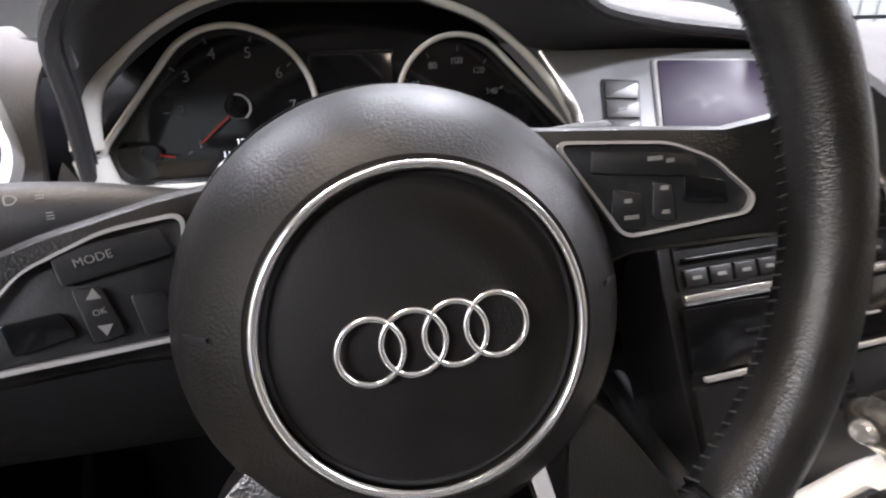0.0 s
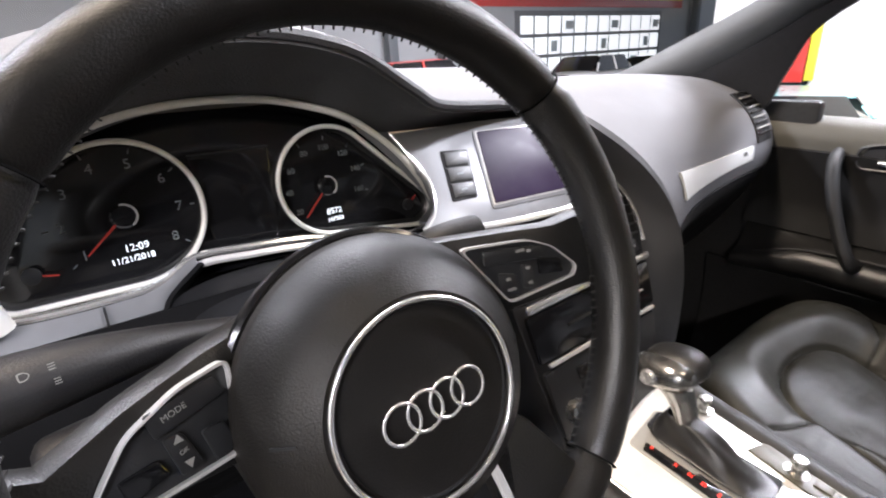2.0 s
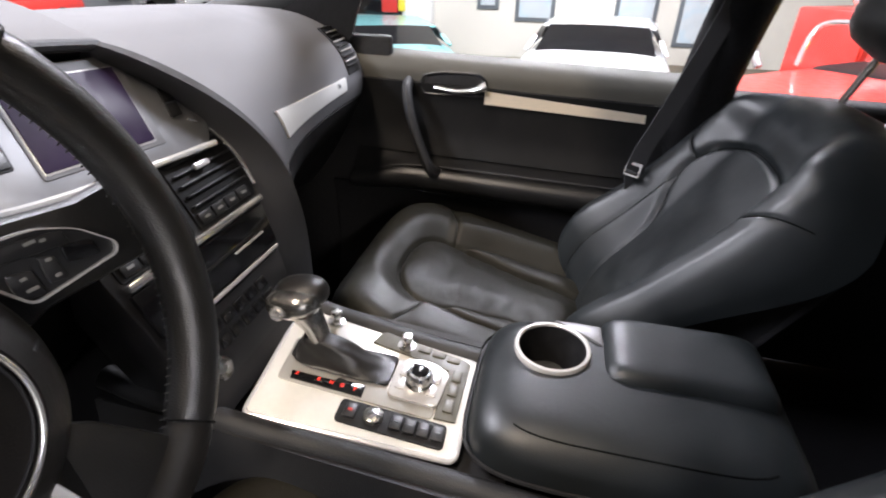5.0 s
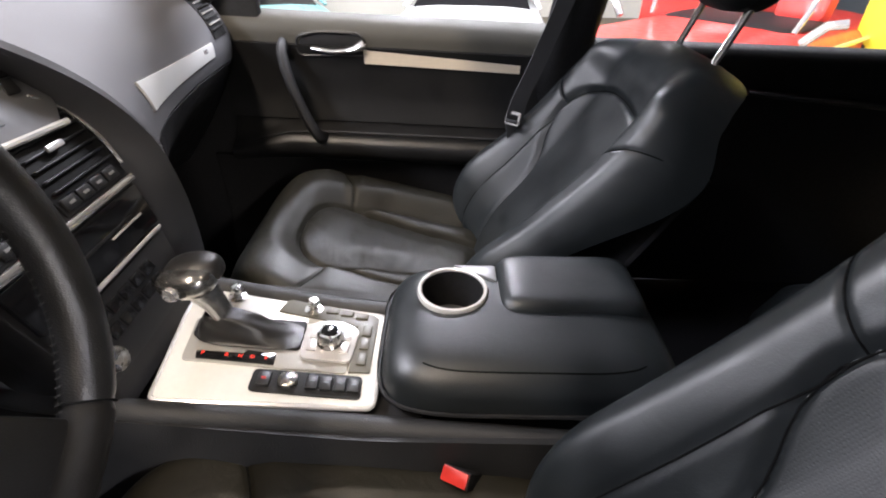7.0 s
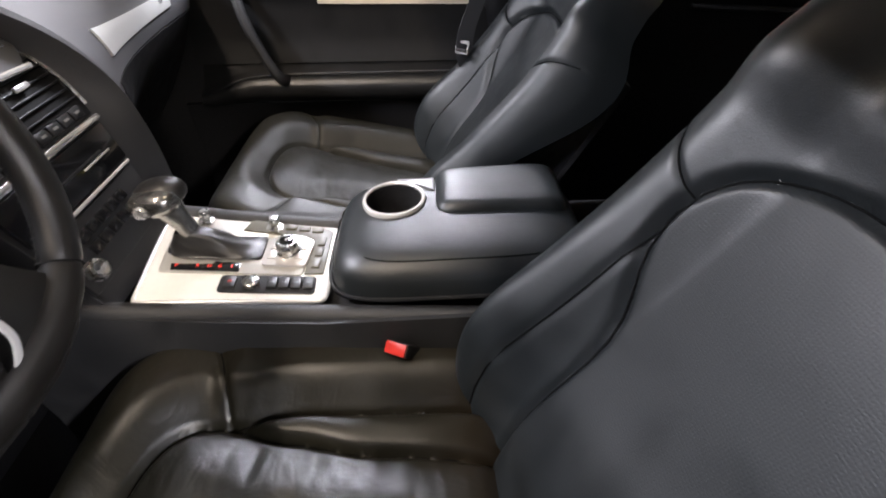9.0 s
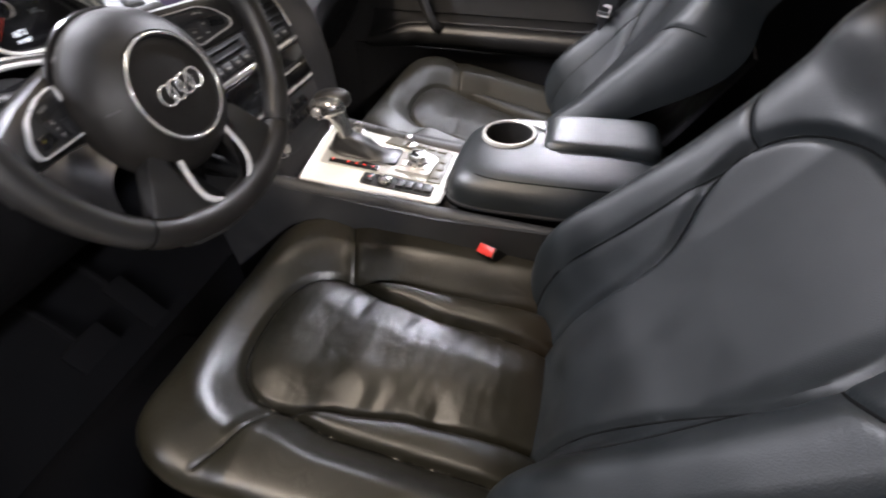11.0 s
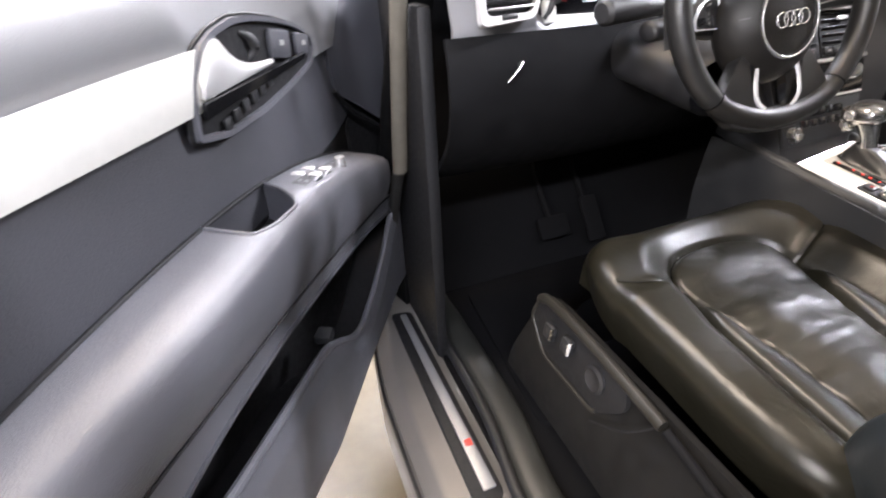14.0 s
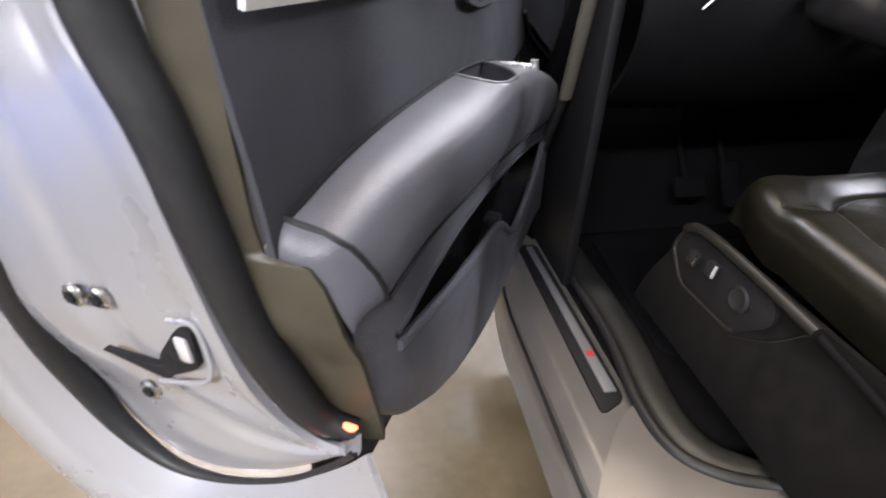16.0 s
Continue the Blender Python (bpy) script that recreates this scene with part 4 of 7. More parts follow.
# side spokes with their control panels
for sx in (-1, 1):
    out = [(0.045, 0.070), (0.105, 0.064), (0.140, 0.060), (0.170, 0.064), (0.172, 0.010), (0.150, 0.010), (0.10, 0.008), (0.060, -0.006)] if sx > 0 else [(0.045, 0.060), (0.085, 0.052), (0.120, 0.042), (0.150, 0.030), (0.172, 0.040), (0.172, -0.020), (0.150, -0.008), (0.10, -0.008), (0.060, -0.012)]
    spoke_m = Matrix.Translation((sx * 0.10, 0, -0.040)) @ Matrix.Rotation(-sx * 0.3, 4, "Y") @ Matrix.Translation((-sx * 0.10, 0, 0))
    spoke = part("spoke", moved(plate([(sx * x, y) for x, y in (out if sx > 0 else out[::-1])], -0.026, -0.006, 0.008), spoke_m), WHEEL_LEATHER, wheel, "side spoke with control buttons")
    pan = [(0.067, 0.060), (0.114, 0.055), (0.132, 0.046), (0.147, 0.029), (0.144, 0.022), (0.093, 0.016)] if sx > 0 else [(0.075, 0.046), (0.100, 0.042), (0.124, 0.031), (0.140, 0.012), (0.140, -0.001), (0.080, 0.000)]
    pan = [(sx * x, y) for x, y in (pan if sx > 0 else pan[::-1])]
    ro = rounded(pan, 0.006)
    cx, cy = sum(p[0] for p in pan) / len(pan), sum(p[1] for p in pan) / len(pan)
    ri = rounded([(cx + (x - cx) * 0.955, cy + (y - cy) * 0.925) for x, y in pan], 0.005)
    part("panel_edge", moved(frame_plate(ro, ri, -0.005, 0.0008), spoke_m), SATIN, spoke, "chrome edge of the control panel")
    part("panel", moved(plate(ri, -0.005, -0.0020, 0.0006), spoke_m), BUTTON, spoke)
    keys = [(0.098, 0.0335, 0.034, 0.012), (0.088, 0.012, 0.012, 0.016), (0.1045, 0.0145, 0.010, 0.020), (0.121, 0.0115, 0.018, 0.011)] if sx < 0 else [(0.104, 0.0475, 0.044, 0.010), (0.096, 0.029, 0.014, 0.016), (0.111, 0.031, 0.010, 0.016), (0.128, 0.034, 0.018, 0.011)]
    for k, (x, y, w, h) in enumerate(keys):
        bm = plate(rounded([(-w / 2, -h / 2), (w / 2, -h / 2 + (0.0 if sx < 0 else -0.001)), (w / 2 - 0.002, h / 2 - 0.002), (-w / 2, h / 2)], 0.002), 0, 0.0018, 0.0006)
        part("key", moved(bm, spoke_m @ at(sx * x, y, -0.0017) @ Matrix.Rotation((0.20 if sx < 0 else -0.10), 4, "Z")), GLOSS if k == 3 else BUTTON, spoke, "control key")
    if sx < 0:
        lettering("word", "MODE", 0.0040, spoke_m @ at(-0.104, 0.0325, 0.0005) @ Matrix.Rotation(0.20, 4, "Z"), ICON, spoke, "white printed word")
        lettering("word", "OK", 0.0028, spoke_m @ at(-0.1045, 0.0145, 0.0005) @ Matrix.Rotation(0.20, 4, "Z"), ICON, spoke, "white printed word")
        for dy in (1, -1):
            part("arrow", moved(plate([(-0.0022, -0.0016 * dy), (0.0022, -0.0016 * dy), (0, 0.0022 * dy)][::dy], 0, 0.0004, 0), spoke_m @ at(-0.1045 - 0.001 * dy, 0.0145 + 0.0062 * dy, 0.0002)), ICON, spoke)
    else:
        for x, y, w in ((0.108, 0.0485, 0.006), (0.114, 0.0470, 0.003), (0.096, 0.032, 0.003), (0.097, 0.025, 0.006), (0.111, 0.036, 0.003), (0.111, 0.026, 0.003)):
            part("print_bar", moved(box(0, 0, 0, w, 0.0018, 0.0004, 0), spoke_m @ at(x, y, 0.0003)), ICON, spoke)
# lower spoke: two arms round a bright lined opening
SPOKE_OUT = rounded([(0.052, -0.030), (0.072, -0.048), (0.100, -0.090), (0.108, -0.112), (0.082, -0.138), (0.040, -0.150), (0.0, -0.152), (0.0, -0.131), (0.014, -0.128), (0.040, -0.108), (0.042, -0.085), (0.034, -0.055)], 0.004, 3)
for sx in (-1, 1):
    part("lower_spoke", moved(plate(SPOKE_OUT[::-1] if sx > 0 else [(-x, y) for x, y in SPOKE_OUT], -0.042, -0.022, 0.004), Matrix.Rotation(-0.06, 4, "X")), WHEEL_LEATHER, wheel, "smooth black lower spoke")
part("opening_trim", tube(spline([(-0.037, -0.060, -0.019), (-0.0415, -0.086, -0.0165), (-0.038, -0.108, -0.015), (-0.014, -0.1265, -0.0135), (0.014, -0.1265, -0.0135), (0.038, -0.108, -0.015), (0.0415, -0.086, -0.0165), (0.037, -0.060, -0.019)], 48), 0.0034, 8, flat=0.7), SATIN, wheel, "satin metal lining of the lower opening")
part("spoke_core", lathe([(0.03, -0.10), (0.05, -0.09), (0.062, -0.072), (0.062, -0.055)], 36), BLACK, wheel)

# ---- centre stack ----
stack = thing("centre_stack", at(0.42, 0.25, 1.0), "black centre stack with vents, radio and climate controls", "centre stack")
ST = facing((0.42, 0.262, 1.25), (0, -0.9, 0.44))
wpart("body", moved(plate(rounded([(-0.14, -0.31), (0.055, -0.31), (0.115, -0.18), (0.142, -0.07), (0.135, 0.02), (0.10, 0.045), (-0.15, 0.045), (-0.15, -0.1)], 0.01), -0.05, -0.004, 0.003), ST), PLASTIC, stack)
wpart("west_flank", moved(sheet(lambda s, t: Vector((-0.152 + 0.012 * t, 0.04 - 0.36 * t, -0.004 - 0.09 * s)), 4, 8, 0.01), ST), PAD_DARK, stack)
for sx in (-1, 1):
    x0, x1 = (-0.135, -0.012) if sx < 0 else (0.0, 0.132)
    vb = wpart("vent", moved(plate(rounded([(x0, -0.105), (x1 if sx < 0 else 0.128, -0.105), (x1, -0.03), (x1 if sx < 0 else 0.10, 0.018), (x0, 0.018)], 0.006), -0.004, -0.001, 0.0005), ST), BLACK, stack, "slatted air vent")
    for i in range(7):
        y0 = -0.074 + 0.0145 * i
        xr = x1 - 0.006 - (max(0.0, y0 + 0.02) * 0.7 if sx > 0 else 0)
        wpart("slat", moved(box((x0 + 0.006 + xr) / 2, y0, 0.001, xr - x0 - 0.008, 0.0028, 0.010, 0.001), ST), BUTTON, vb)
    wpart("slider", moved(box((x0 + x1) / 2 - 0.01, -0.03, 0.008, 0.03, 0.009, 0.007, 0.003), ST), SATIN, vb, "satin slider tab")
    for i in range(4):
        wpart("key", moved(box(x0 + 0.018 + 0.028 * i, -0.092, 0.001, 0.025, 0.017, 0.005, 0.002), ST), BUTTON, vb, "small key")
        wpart("print_bar", moved(box(x0 + 0.018 + 0.028 * i, -0.092, 0.0038, 0.010, 0.0035, 0.0005, 0), ST), ICON, vb)
wpart("vent_arc", moved(tube(spline([(0.085, 0.030, 0.003), (0.118, 0.0, 0.003), (0.134, -0.045, 0.003), (0.132, -0.09, 0.003)], 24), 0.0032, 8), ST), CHROME, stack, "chrome arc beside the vent")
wpart("chrome_bar", moved(box(-0.002, -0.112, 0.002, 0.266, 0.010, 0.008, 0.002), ST), CHROME, stack, "bright bar under the vents")
radio = wpart("radio", moved(plate(rounded([(-0.138, -0.18), (0.108, -0.18), (0.124, -0.12), (-0.138, -0.12)], 0.004), -0.004, 0.0025, 0.001), ST), GLOSS, stack, "black disc player face")
wpart("disc_slot", moved(box(0.0, -0.150, 0.003, 0.15, 0.004, 0.002, 0.0005), ST), BLACK, radio)
wpart("slot_edge", moved(box(0.055, -0.156, 0.0035, 0.07, 0.003, 0.002, 0.0005), ST), SATIN, radio)
wpart("chrome_bar", moved(box(-0.012, -0.186, 0.002, 0.23, 0.005, 0.006, 0.001), ST), SATIN, stack, "thin bright bar")
clim = wpart("climate_panel", moved(plate(rounded([(-0.138, -0.275), (0.070, -0.275), (0.102, -0.192), (-0.138, -0.192)], 0.004), -0.004, 0.002, 0.001), ST), BUTTON, stack, "black climate control panel")
for x in (-0.11, 0.045):
    wpart("dial_knob", moved(moved(lathe([(0.016, 0), (0.016, 0.010), (0.0145, 0.014), (0.0115, 0.0145), (0.0105, 0.008), (0.001, 0.008)], 28), at(x, -0.252, 0.001)), ST), DARK_CHROME, clim, "bright rotary knob")
for i in range(5):
    for j in range(2):
        wpart("key", moved(box(-0.075 + 0.026 * i, -0.212 - 0.022 * j, 0.003, 0.022, 0.016, 0.004, 0.0015), ST), GLOSS, clim, "climate key")

# ---- centre console ----
cons = thing("centre_console", at(0.4, -0.1, 0.5), "dark centre console with a brushed metal shifter plate", "centre console")


def plate_z(y):
    return 0.952 + 0.10 * (y + 0.155)


def console_side(x_top, x_low, flip):
    def fn(s, t):
        y = 0.30 - 0.84 * s
        z = (plate_z(max(-0.16, min(0.2, y))) - 0.006) * (1 - t) + 0.50 * t
        return Vector((x_top + (x_low - x_top) * smooth01(t) + flip * 0.012 * math.sin(math.pi * min(1, t * 2.2)), y, z))
    return fn


wpart("west_side", sheet(console_side(0.272, 0.245, -1), 24, 14, 0.012), PAD_DARK, cons, "dark padded console side")
wpart("east_side", sheet(console_side(0.535, 0.56, 1), 24, 14, 0.012), PAD_DARK, cons, "dark padded console side")
wpart("west_shoulder", tube(spline([(0.285, 0.30, 1.0), (0.278, 0.15, plate_z(0.15) - 0.008), (0.283, -0.15, plate_z(-0.15) - 0.010), (0.275, -0.40, 0.93), (0.27, -0.54, 0.92)], 24), 0.016, 10), PAD_DARK, cons)
wpart("east_shoulder", tube(spline([(0.535, 0.30, 1.0), (0.522, 0.15, plate_z(0.15) - 0.008), (0.497, -0.15, plate_z(-0.15) - 0.010), (0.53, -0.40, 0.93), (0.53, -0.5, 0.92)], 24), 0.018, 10), PAD_DARK, cons)
wpart("inner_deck", sheet(lambda s, t: Vector((0.28 + 0.25 * s, 0.28 - 0.5 * t, 0.935 + 0.02 * (1 - t))), 4, 8, 0.01), BLACK, cons)
PL = Matrix.Translation((0.40, 0.0, plate_z(0.0))) @ Matrix.Rotation(math.atan(0.10), 4, "X")
po = rounded([(-0.094, -0.158), (0.078, -0.158), (0.108, 0.142), (-0.108, 0.112)], 0.012)
top = wpart("shifter_plate", moved(plate(po, -0.006, 0.0, 0.002), PL), ALU, cons, "bright brushed aluminium shifter plate")
wpart("plate_edge", moved(tube([Vector((x, y, -0.003)) for x, y in po], 0.004, 8, True), PL), SATIN, top)
gate = wpart("gate_surround", moved(plate(rounded([(-0.045, -0.116), (0.050, -0.116), (0.044, 0.0), (0.037, 0.113), (-0.044, 0.102)], 0.008), 0, 0.0022, 0.001), PL), GATE_GREY, top, "satin grey gate surround")
wpart("boot_base", moved(plate(rounded([(-0.012, -0.046), (0.047, -0.044), (0.036, 0.108), (-0.002, 0.104)], 0.008), 0.002, 0.006, 0.002), PL), BLACK, top)
strip = wpart("gear_strip", moved(plate([(-0.041, -0.019), (-0.021, -0.017), (-0.019, 0.022), (-0.025, 0.026), (-0.0265, 0.088), (-0.040, 0.084)], 0.002, 0.0042, 0.001), PL), GLOSS, top, "black strip with lit red gear marks")
for k, y in enumerate((0.078, 0.046, 0.028, 0.012, -0.006)):
    wletter("gear_mark", "PRNDS"[k], 0.008, PL @ at(-0.031, y, 0.0046) @ Matrix.Rotation(-math.pi / 2, 4, "Z"), LED_RED, strip, "lit red letter")
# control panel round the rotary knob
CONSOLE_GREY = material("olive_grey_console_plastic", (0.105, 0.100, 0.080), 0.42, bump=0.1, bump_scale=800)
mm = wpart("control_island", moved(plate([(0.066, 0.004), (0.091, -0.003), (0.094, -0.010), (0.074, -0.140), (0.068, -0.147), (-0.040, -0.147), (-0.042, -0.118), (0.046, -0.118), (0.056, -0.060)][::-1], 0, 0.0028, 0.001), PL), CONSOLE_GREY, top, "olive grey control panel")
knob_at = PL @ at(0.008, -0.084, 0.003)
wpart("knob_surround", moved(plate(rounded([(-0.030, -0.030), (0.024, -0.034), (0.036, -0.012), (0.036, 0.012), (0.024, 0.034), (-0.030, 0.030)], 0.008), 0, 0.004, 0.002), knob_at @ Matrix.Diagonal((1.2, 1.15, 1, 1))), SATIN, mm, "satin knob surround")
for sx, sy in ((-0.012, 0.022), (0.012, 0.022), (-0.012, -0.022), (0.012, -0.022)):
    wpart("soft_key", moved(box(sx, sy, 0.005, 0.020, 0.014, 0.003, 0.002), knob_at), SATIN, mm)
knob = wpart("rotary_knob", moved(lathe([(0.020, 0.0), (0.020, 0.006), (0.0175, 0.009), (0.0175, 0.022), (0.0160, 0.0245), (0.0125, 0.025), (0.0115, 0.0235), (0.002, 0.0235)], 40), knob_at), DARK_CHROME, mm, "satin rotary knob")
wpart("knob_cap", moved(moved(lathe([(0.011, 0), (0.011, 0.002), (0.009, 0.0028), (0.001, 0.003)], 28), at(0, 0, 0.0235)), knob_at), GLOSS, knob)
wpart("cap_mark", moved(box(0, 0, 0.0268, 0.007, 0.003, 0.0006, 0.0002), knob_at), ICON, knob)
well = wpart("control_well", moved(plate(rounded([(-0.085, -0.141), (-0.047, -0.139), (-0.048, 0.004), (-0.085, 0.002)], 0.008), 0, 0.0022, 0.001), PL), BLACK, top, "black control well")
for k in range(4):
    wpart("key", moved(box(-0.066, -0.130 + 0.018 * k, 0.0045, 0.022, 0.0155, 0.005, 0.002), PL), BUTTON, well, "square key")
    wpart("print_bar", moved(box(-0.066, -0.130 + 0.018 * k, 0.0072, 0.002, 0.006, 0.0005, 0), PL), DIALPRINT, well)
wpart("start_button", moved(moved(lathe([(0.0130, 0.0), (0.0130, 0.005), (0.0115, 0.0062), (0.001, 0.0066)], 30), at(-0.065, -0.045, 0.002)), PL), DARK_CHROME, well, "round satin start button")
wpart("brake_key", moved(box(-0.066, -0.014, 0.004, 0.022, 0.017, 0.005, 0.002), PL), BUTTON, well)
wpart("brake_light", moved(box(-0.066, -0.014, 0.0068, 0.004, 0.006, 0.0006, 0), PL), RED_PLASTIC, well)
for x, y, w, h in ((0.0745, -0.075, 0.012, 0.019), (0.0715, -0.098, 0.012, 0.019), (0.068, -0.121, 0.012, 0.019), (0.038, -0.133, 0.022, 0.013), (0.011, -0.133, 0.022, 0.013), (-0.018, -0.133, 0.022, 0.013)):
    wpart("key", moved(box(x, y, 0.0035, w, h, 0.004, 0.0015), PL), CONSOLE_GREY, mm, "small olive grey key")
for x, y, r, mat in ((0.090, 0.074, 0.0088, DARK_CHROME), (0.076, -0.046, 0.0085, DARK_CHROME)):
    kb = wpart("small_knob", moved(moved(lathe([(0.0135, 0), (0.0135, 0.003), (r * 0.75, 0.004), (r * 0.75, 0.010), (r, 0.012), (r, 0.020), (r * 0.8, 0.0225), (0.001, 0.023)], 28), at(x, y, 0)), PL), mat, top, "small satin knob")

# gear selector
lev = thing("gear_selector", PL @ at(0.012, 0.065, 0.006), "gear selector with a leather and chrome knob over a leather boot", "gear selector")


def boot(s, t):
    a = 2 * math.pi * s
    w = 0.029 * (1 - t) + 0.011 * t
    l0, l1 = -0.110 * (1 - t) - 0.010 * t, 0.034 * (1 - t) + 0.020 * t
    c, d = math.cos(a), math.sin(a)
    k = (abs(c) ** 4 + abs(d) ** 4) ** -0.25
    cy, hy = (l0 + l1) / 2, (l1 - l0) / 2
    r = 1 + 0.05 * math.sin(5 * a + 9 * t) * math.sin(math.pi * t)
    return Vector((w * k * c * r, cy + hy * k * d * r, 0.034 * smooth01(t * 1.05) ** 1.2))


part("boot", sheet(boot, 48, 14), WHEEL_LEATHER, lev, "wrinkled black leather boot")
part("stem", tube(spline([(0.004, -0.004, 0.016), (0.004, 0.003, 0.036), (0.003, 0.012, 0.058), (0.002, 0.024, 0.078), (0.001, 0.030, 0.088)], 22), lambda t: 0.0120 + 0.003 * t + 0.0065 * smooth01((t - 0.35) * 1.6), 22, flat=1.5, up=(1, 0, 0)), SATIN_DARK, lev, "satin metal stem")
part("stem_joint", tube([Vector((0.004 + 0.0115 * math.cos(a), -0.001 + 0.014 * math.sin(a), 0.026)) for a in (2 * math.pi * i / 28 for i in range(28))], 0.0014, 6, True), BLACK, lev)


def egg(cx, cy, cz, rx, ry, rz, q=2.6):
    def fn(s, t):
        a, b = 2 * math.pi * s, math.pi * (t - 0.5)
        c, d, e, f = math.cos(a), math.sin(a), math.cos(b), math.sin(b)
        sg = lambda v: math.copysign(abs(v) ** (2 / q), v)
        return Vector((cx + rx * sg(e) * sg(c), cy + ry * sg(e) * sg(d), cz + rz * sg(f)))
    return fn


HEAD = at(0.001, 0.032, 0.092) @ Matrix.Rotation(-0.22, 4, "X")
part("crown", moved(sheet(egg(-0.009, 0.001, -0.002, 0.0265, 0.0375, 0.0205, 2.5), 40, 24), HEAD), SATIN_DARK, lev, "satin metal flank of the selector head")
part("crown_line", moved(tube([Vector((-0.009 - 0.0245 * math.cos(a), 0.001 + 0.034 * math.sin(a), -0.010)) for a in ((-1.3 + 0.13 * i) for i in range(21))], 0.0016, 8), HEAD), CHROME, lev, "chrome line on the head")
part("grip", moved(sheet(egg(0.009, -0.003, 0.0030, 0.0280, 0.0385, 0.0215, 2.3), 40, 24), HEAD), WHEEL_LEATHER, lev, "black leather grip")
part("release_button", moved(lathe([(0.010, 0), (0.010, 0.006), (0.008, 0.009), (0.001, 0.0095)], 24), HEAD @ at(-0.032, 0.010, -0.002) @ Matrix.Rotation(-1.45, 4, "Y")), CHROME, lev, "chrome release button")

# ---- armrest box ----
armb = thing("armrest_box", at(0.41, -0.35, 0.5), "black leather armrest box with a cup holder", "armrest")


def pillow(cx, cy, z0, hx, hy, hz, p=3.2, q=4.0, tilt=0.0):
    """A soft slab: rounded in plan and over its edge."""
    def fn(s, t):
        u, v = 2 * s - 1, 2 * t - 1
        e = max(abs(u), abs(v))
        if e > 1e-6:
            n = (abs(u) ** q + abs(v) ** q) ** (1 / q)
            u2, v2 = u / n * e, v / n * e
        else:
            u2 = v2 = 0.0
        edge = min(1.0, e)
        h = (1 - edge ** (p * 2)) ** (1 / 2.2)
        return Vector((cx + hx * u2, cy + hy * v2, z0 + hz * h + tilt * v2 * hy))
    return fn


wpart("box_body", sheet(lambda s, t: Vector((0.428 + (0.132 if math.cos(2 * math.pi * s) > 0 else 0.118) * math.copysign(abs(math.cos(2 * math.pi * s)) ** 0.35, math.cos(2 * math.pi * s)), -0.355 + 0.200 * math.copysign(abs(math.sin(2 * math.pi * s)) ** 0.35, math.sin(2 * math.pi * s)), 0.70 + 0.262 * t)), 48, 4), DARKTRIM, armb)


def holed(bm, cx, cy, r):
    """The same sheet with a round opening."""
    gone = [f for f in bm.faces if (f.calc_center_median().xy - Vector((cx, cy))).length < r]
    bmesh.ops.delete(bm, geom=gone, context="FACES")
    return bm


wpart("west_lid", holed(sheet(pillow(0.428, -0.360, 0.952, 0.136, 0.200, 0.061, 3.0, 5.0), 60, 72), 0.468, -0.258, 0.0465), SEAT, armb, "padded black leather lid")
_lid = pillow(0.428, -0.360, 0.952, 0.136, 0.200, 0.061, 3.0, 5.0)
for _u in (-0.80, 0.80):
    wpart("lid_seam", tube([_lid(0.5 + 0.5 * _u, 0.5 + 0.5 * (-0.80 + 0.08 * i)) + Vector((0, 0, 0.0004)) for i in range(21)], 0.0011, 5), SEAM, armb)
wpart("lid_joint", tube([Vector((0.428 + 0.137 * math.copysign(abs(math.cos(a)) ** 0.4, math.cos(a)), -0.360 + 0.2015 * math.copysign(abs(math.sin(a)) ** 0.4, math.sin(a)), 0.958)) for a in (2 * math.pi * i / 60 for i in range(60))], 0.0028, 6, True), BLACK, armb)
cupm = at(0.468, -0.258, 1.0145)
wpart("cup_ring", moved(lathe([(0.0455, 0.0), (0.0455, 0.003), (0.047, 0.0045), (0.0505, 0.0038), (0.052, 0.001), (0.052, -0.004)], 56, cap=False), cupm), SATIN, armb, "chrome cup holder ring")
wpart("cup_well", moved(lathe([(0.046, 0.003), (0.044, -0.03), (0.038, -0.075), (0.001, -0.076)], 40, cap=False), cupm), BLACK, armb, "deep black cup well")
wpart("cup_tab", moved(plate(rounded([(0.02, -0.066), (0.060, -0.066), (0.060, 0.0), (0.035, -0.045)], 0.004), -0.004, 0.002, 0.001), cupm), SILVER, armb)
wpart("east_lid", sheet(pillow(0.488, -0.430, 0.984, 0.070, 0.110, 0.043, 4.5, 7.0, 0.0), 40, 48), SEAT, armb, "smaller padded leather lid")


# ---- seats ----
def groove(d, w=0.006, deep=0.006):
    return deep * math.exp(-(d / w) ** 2)


def track(y, pts):
    """The half width at y along a line given from its front backwards."""
    for (x0, y0), (x1, y1) in zip(pts, pts[1:]):
        if y1 <= y <= y0:
            return x0 + (x1 - x0) * smooth01((y0 - y) / (y0 - y1))
    return pts[-1][0] if y < pts[-1][1] else pts[0][0]


INS_SIDE = [(0.0, 0.060), (0.129, -0.030), (0.108, -0.120), (0.092, -0.220), (0.084, -0.420)]
ROLL_SIDE = [(0.131, -0.035), (0.146, -0.140), (0.150, -0.420)]


def insert_half(y):
    """Half width of the seat's middle panel at y."""
    if y > -0.03:
        return 0.129 * max(0.0, 1 - ((y + 0.03) / 0.09) ** 2.4) ** 0.42 if y < 0.06 else 0.0
    return track(y, INS_SIDE[1:])


def seam_distance(x, y, pts):
    best = 9.0
    p = Vector((x, y))
    for a, b in zip(pts, pts[1:]):
        ab = b - a
        t = max(0.0, min(1.0, (p - a).dot(ab) / ab.length_squared))
        best = min(best, (a + t * ab - p).length)
    return best


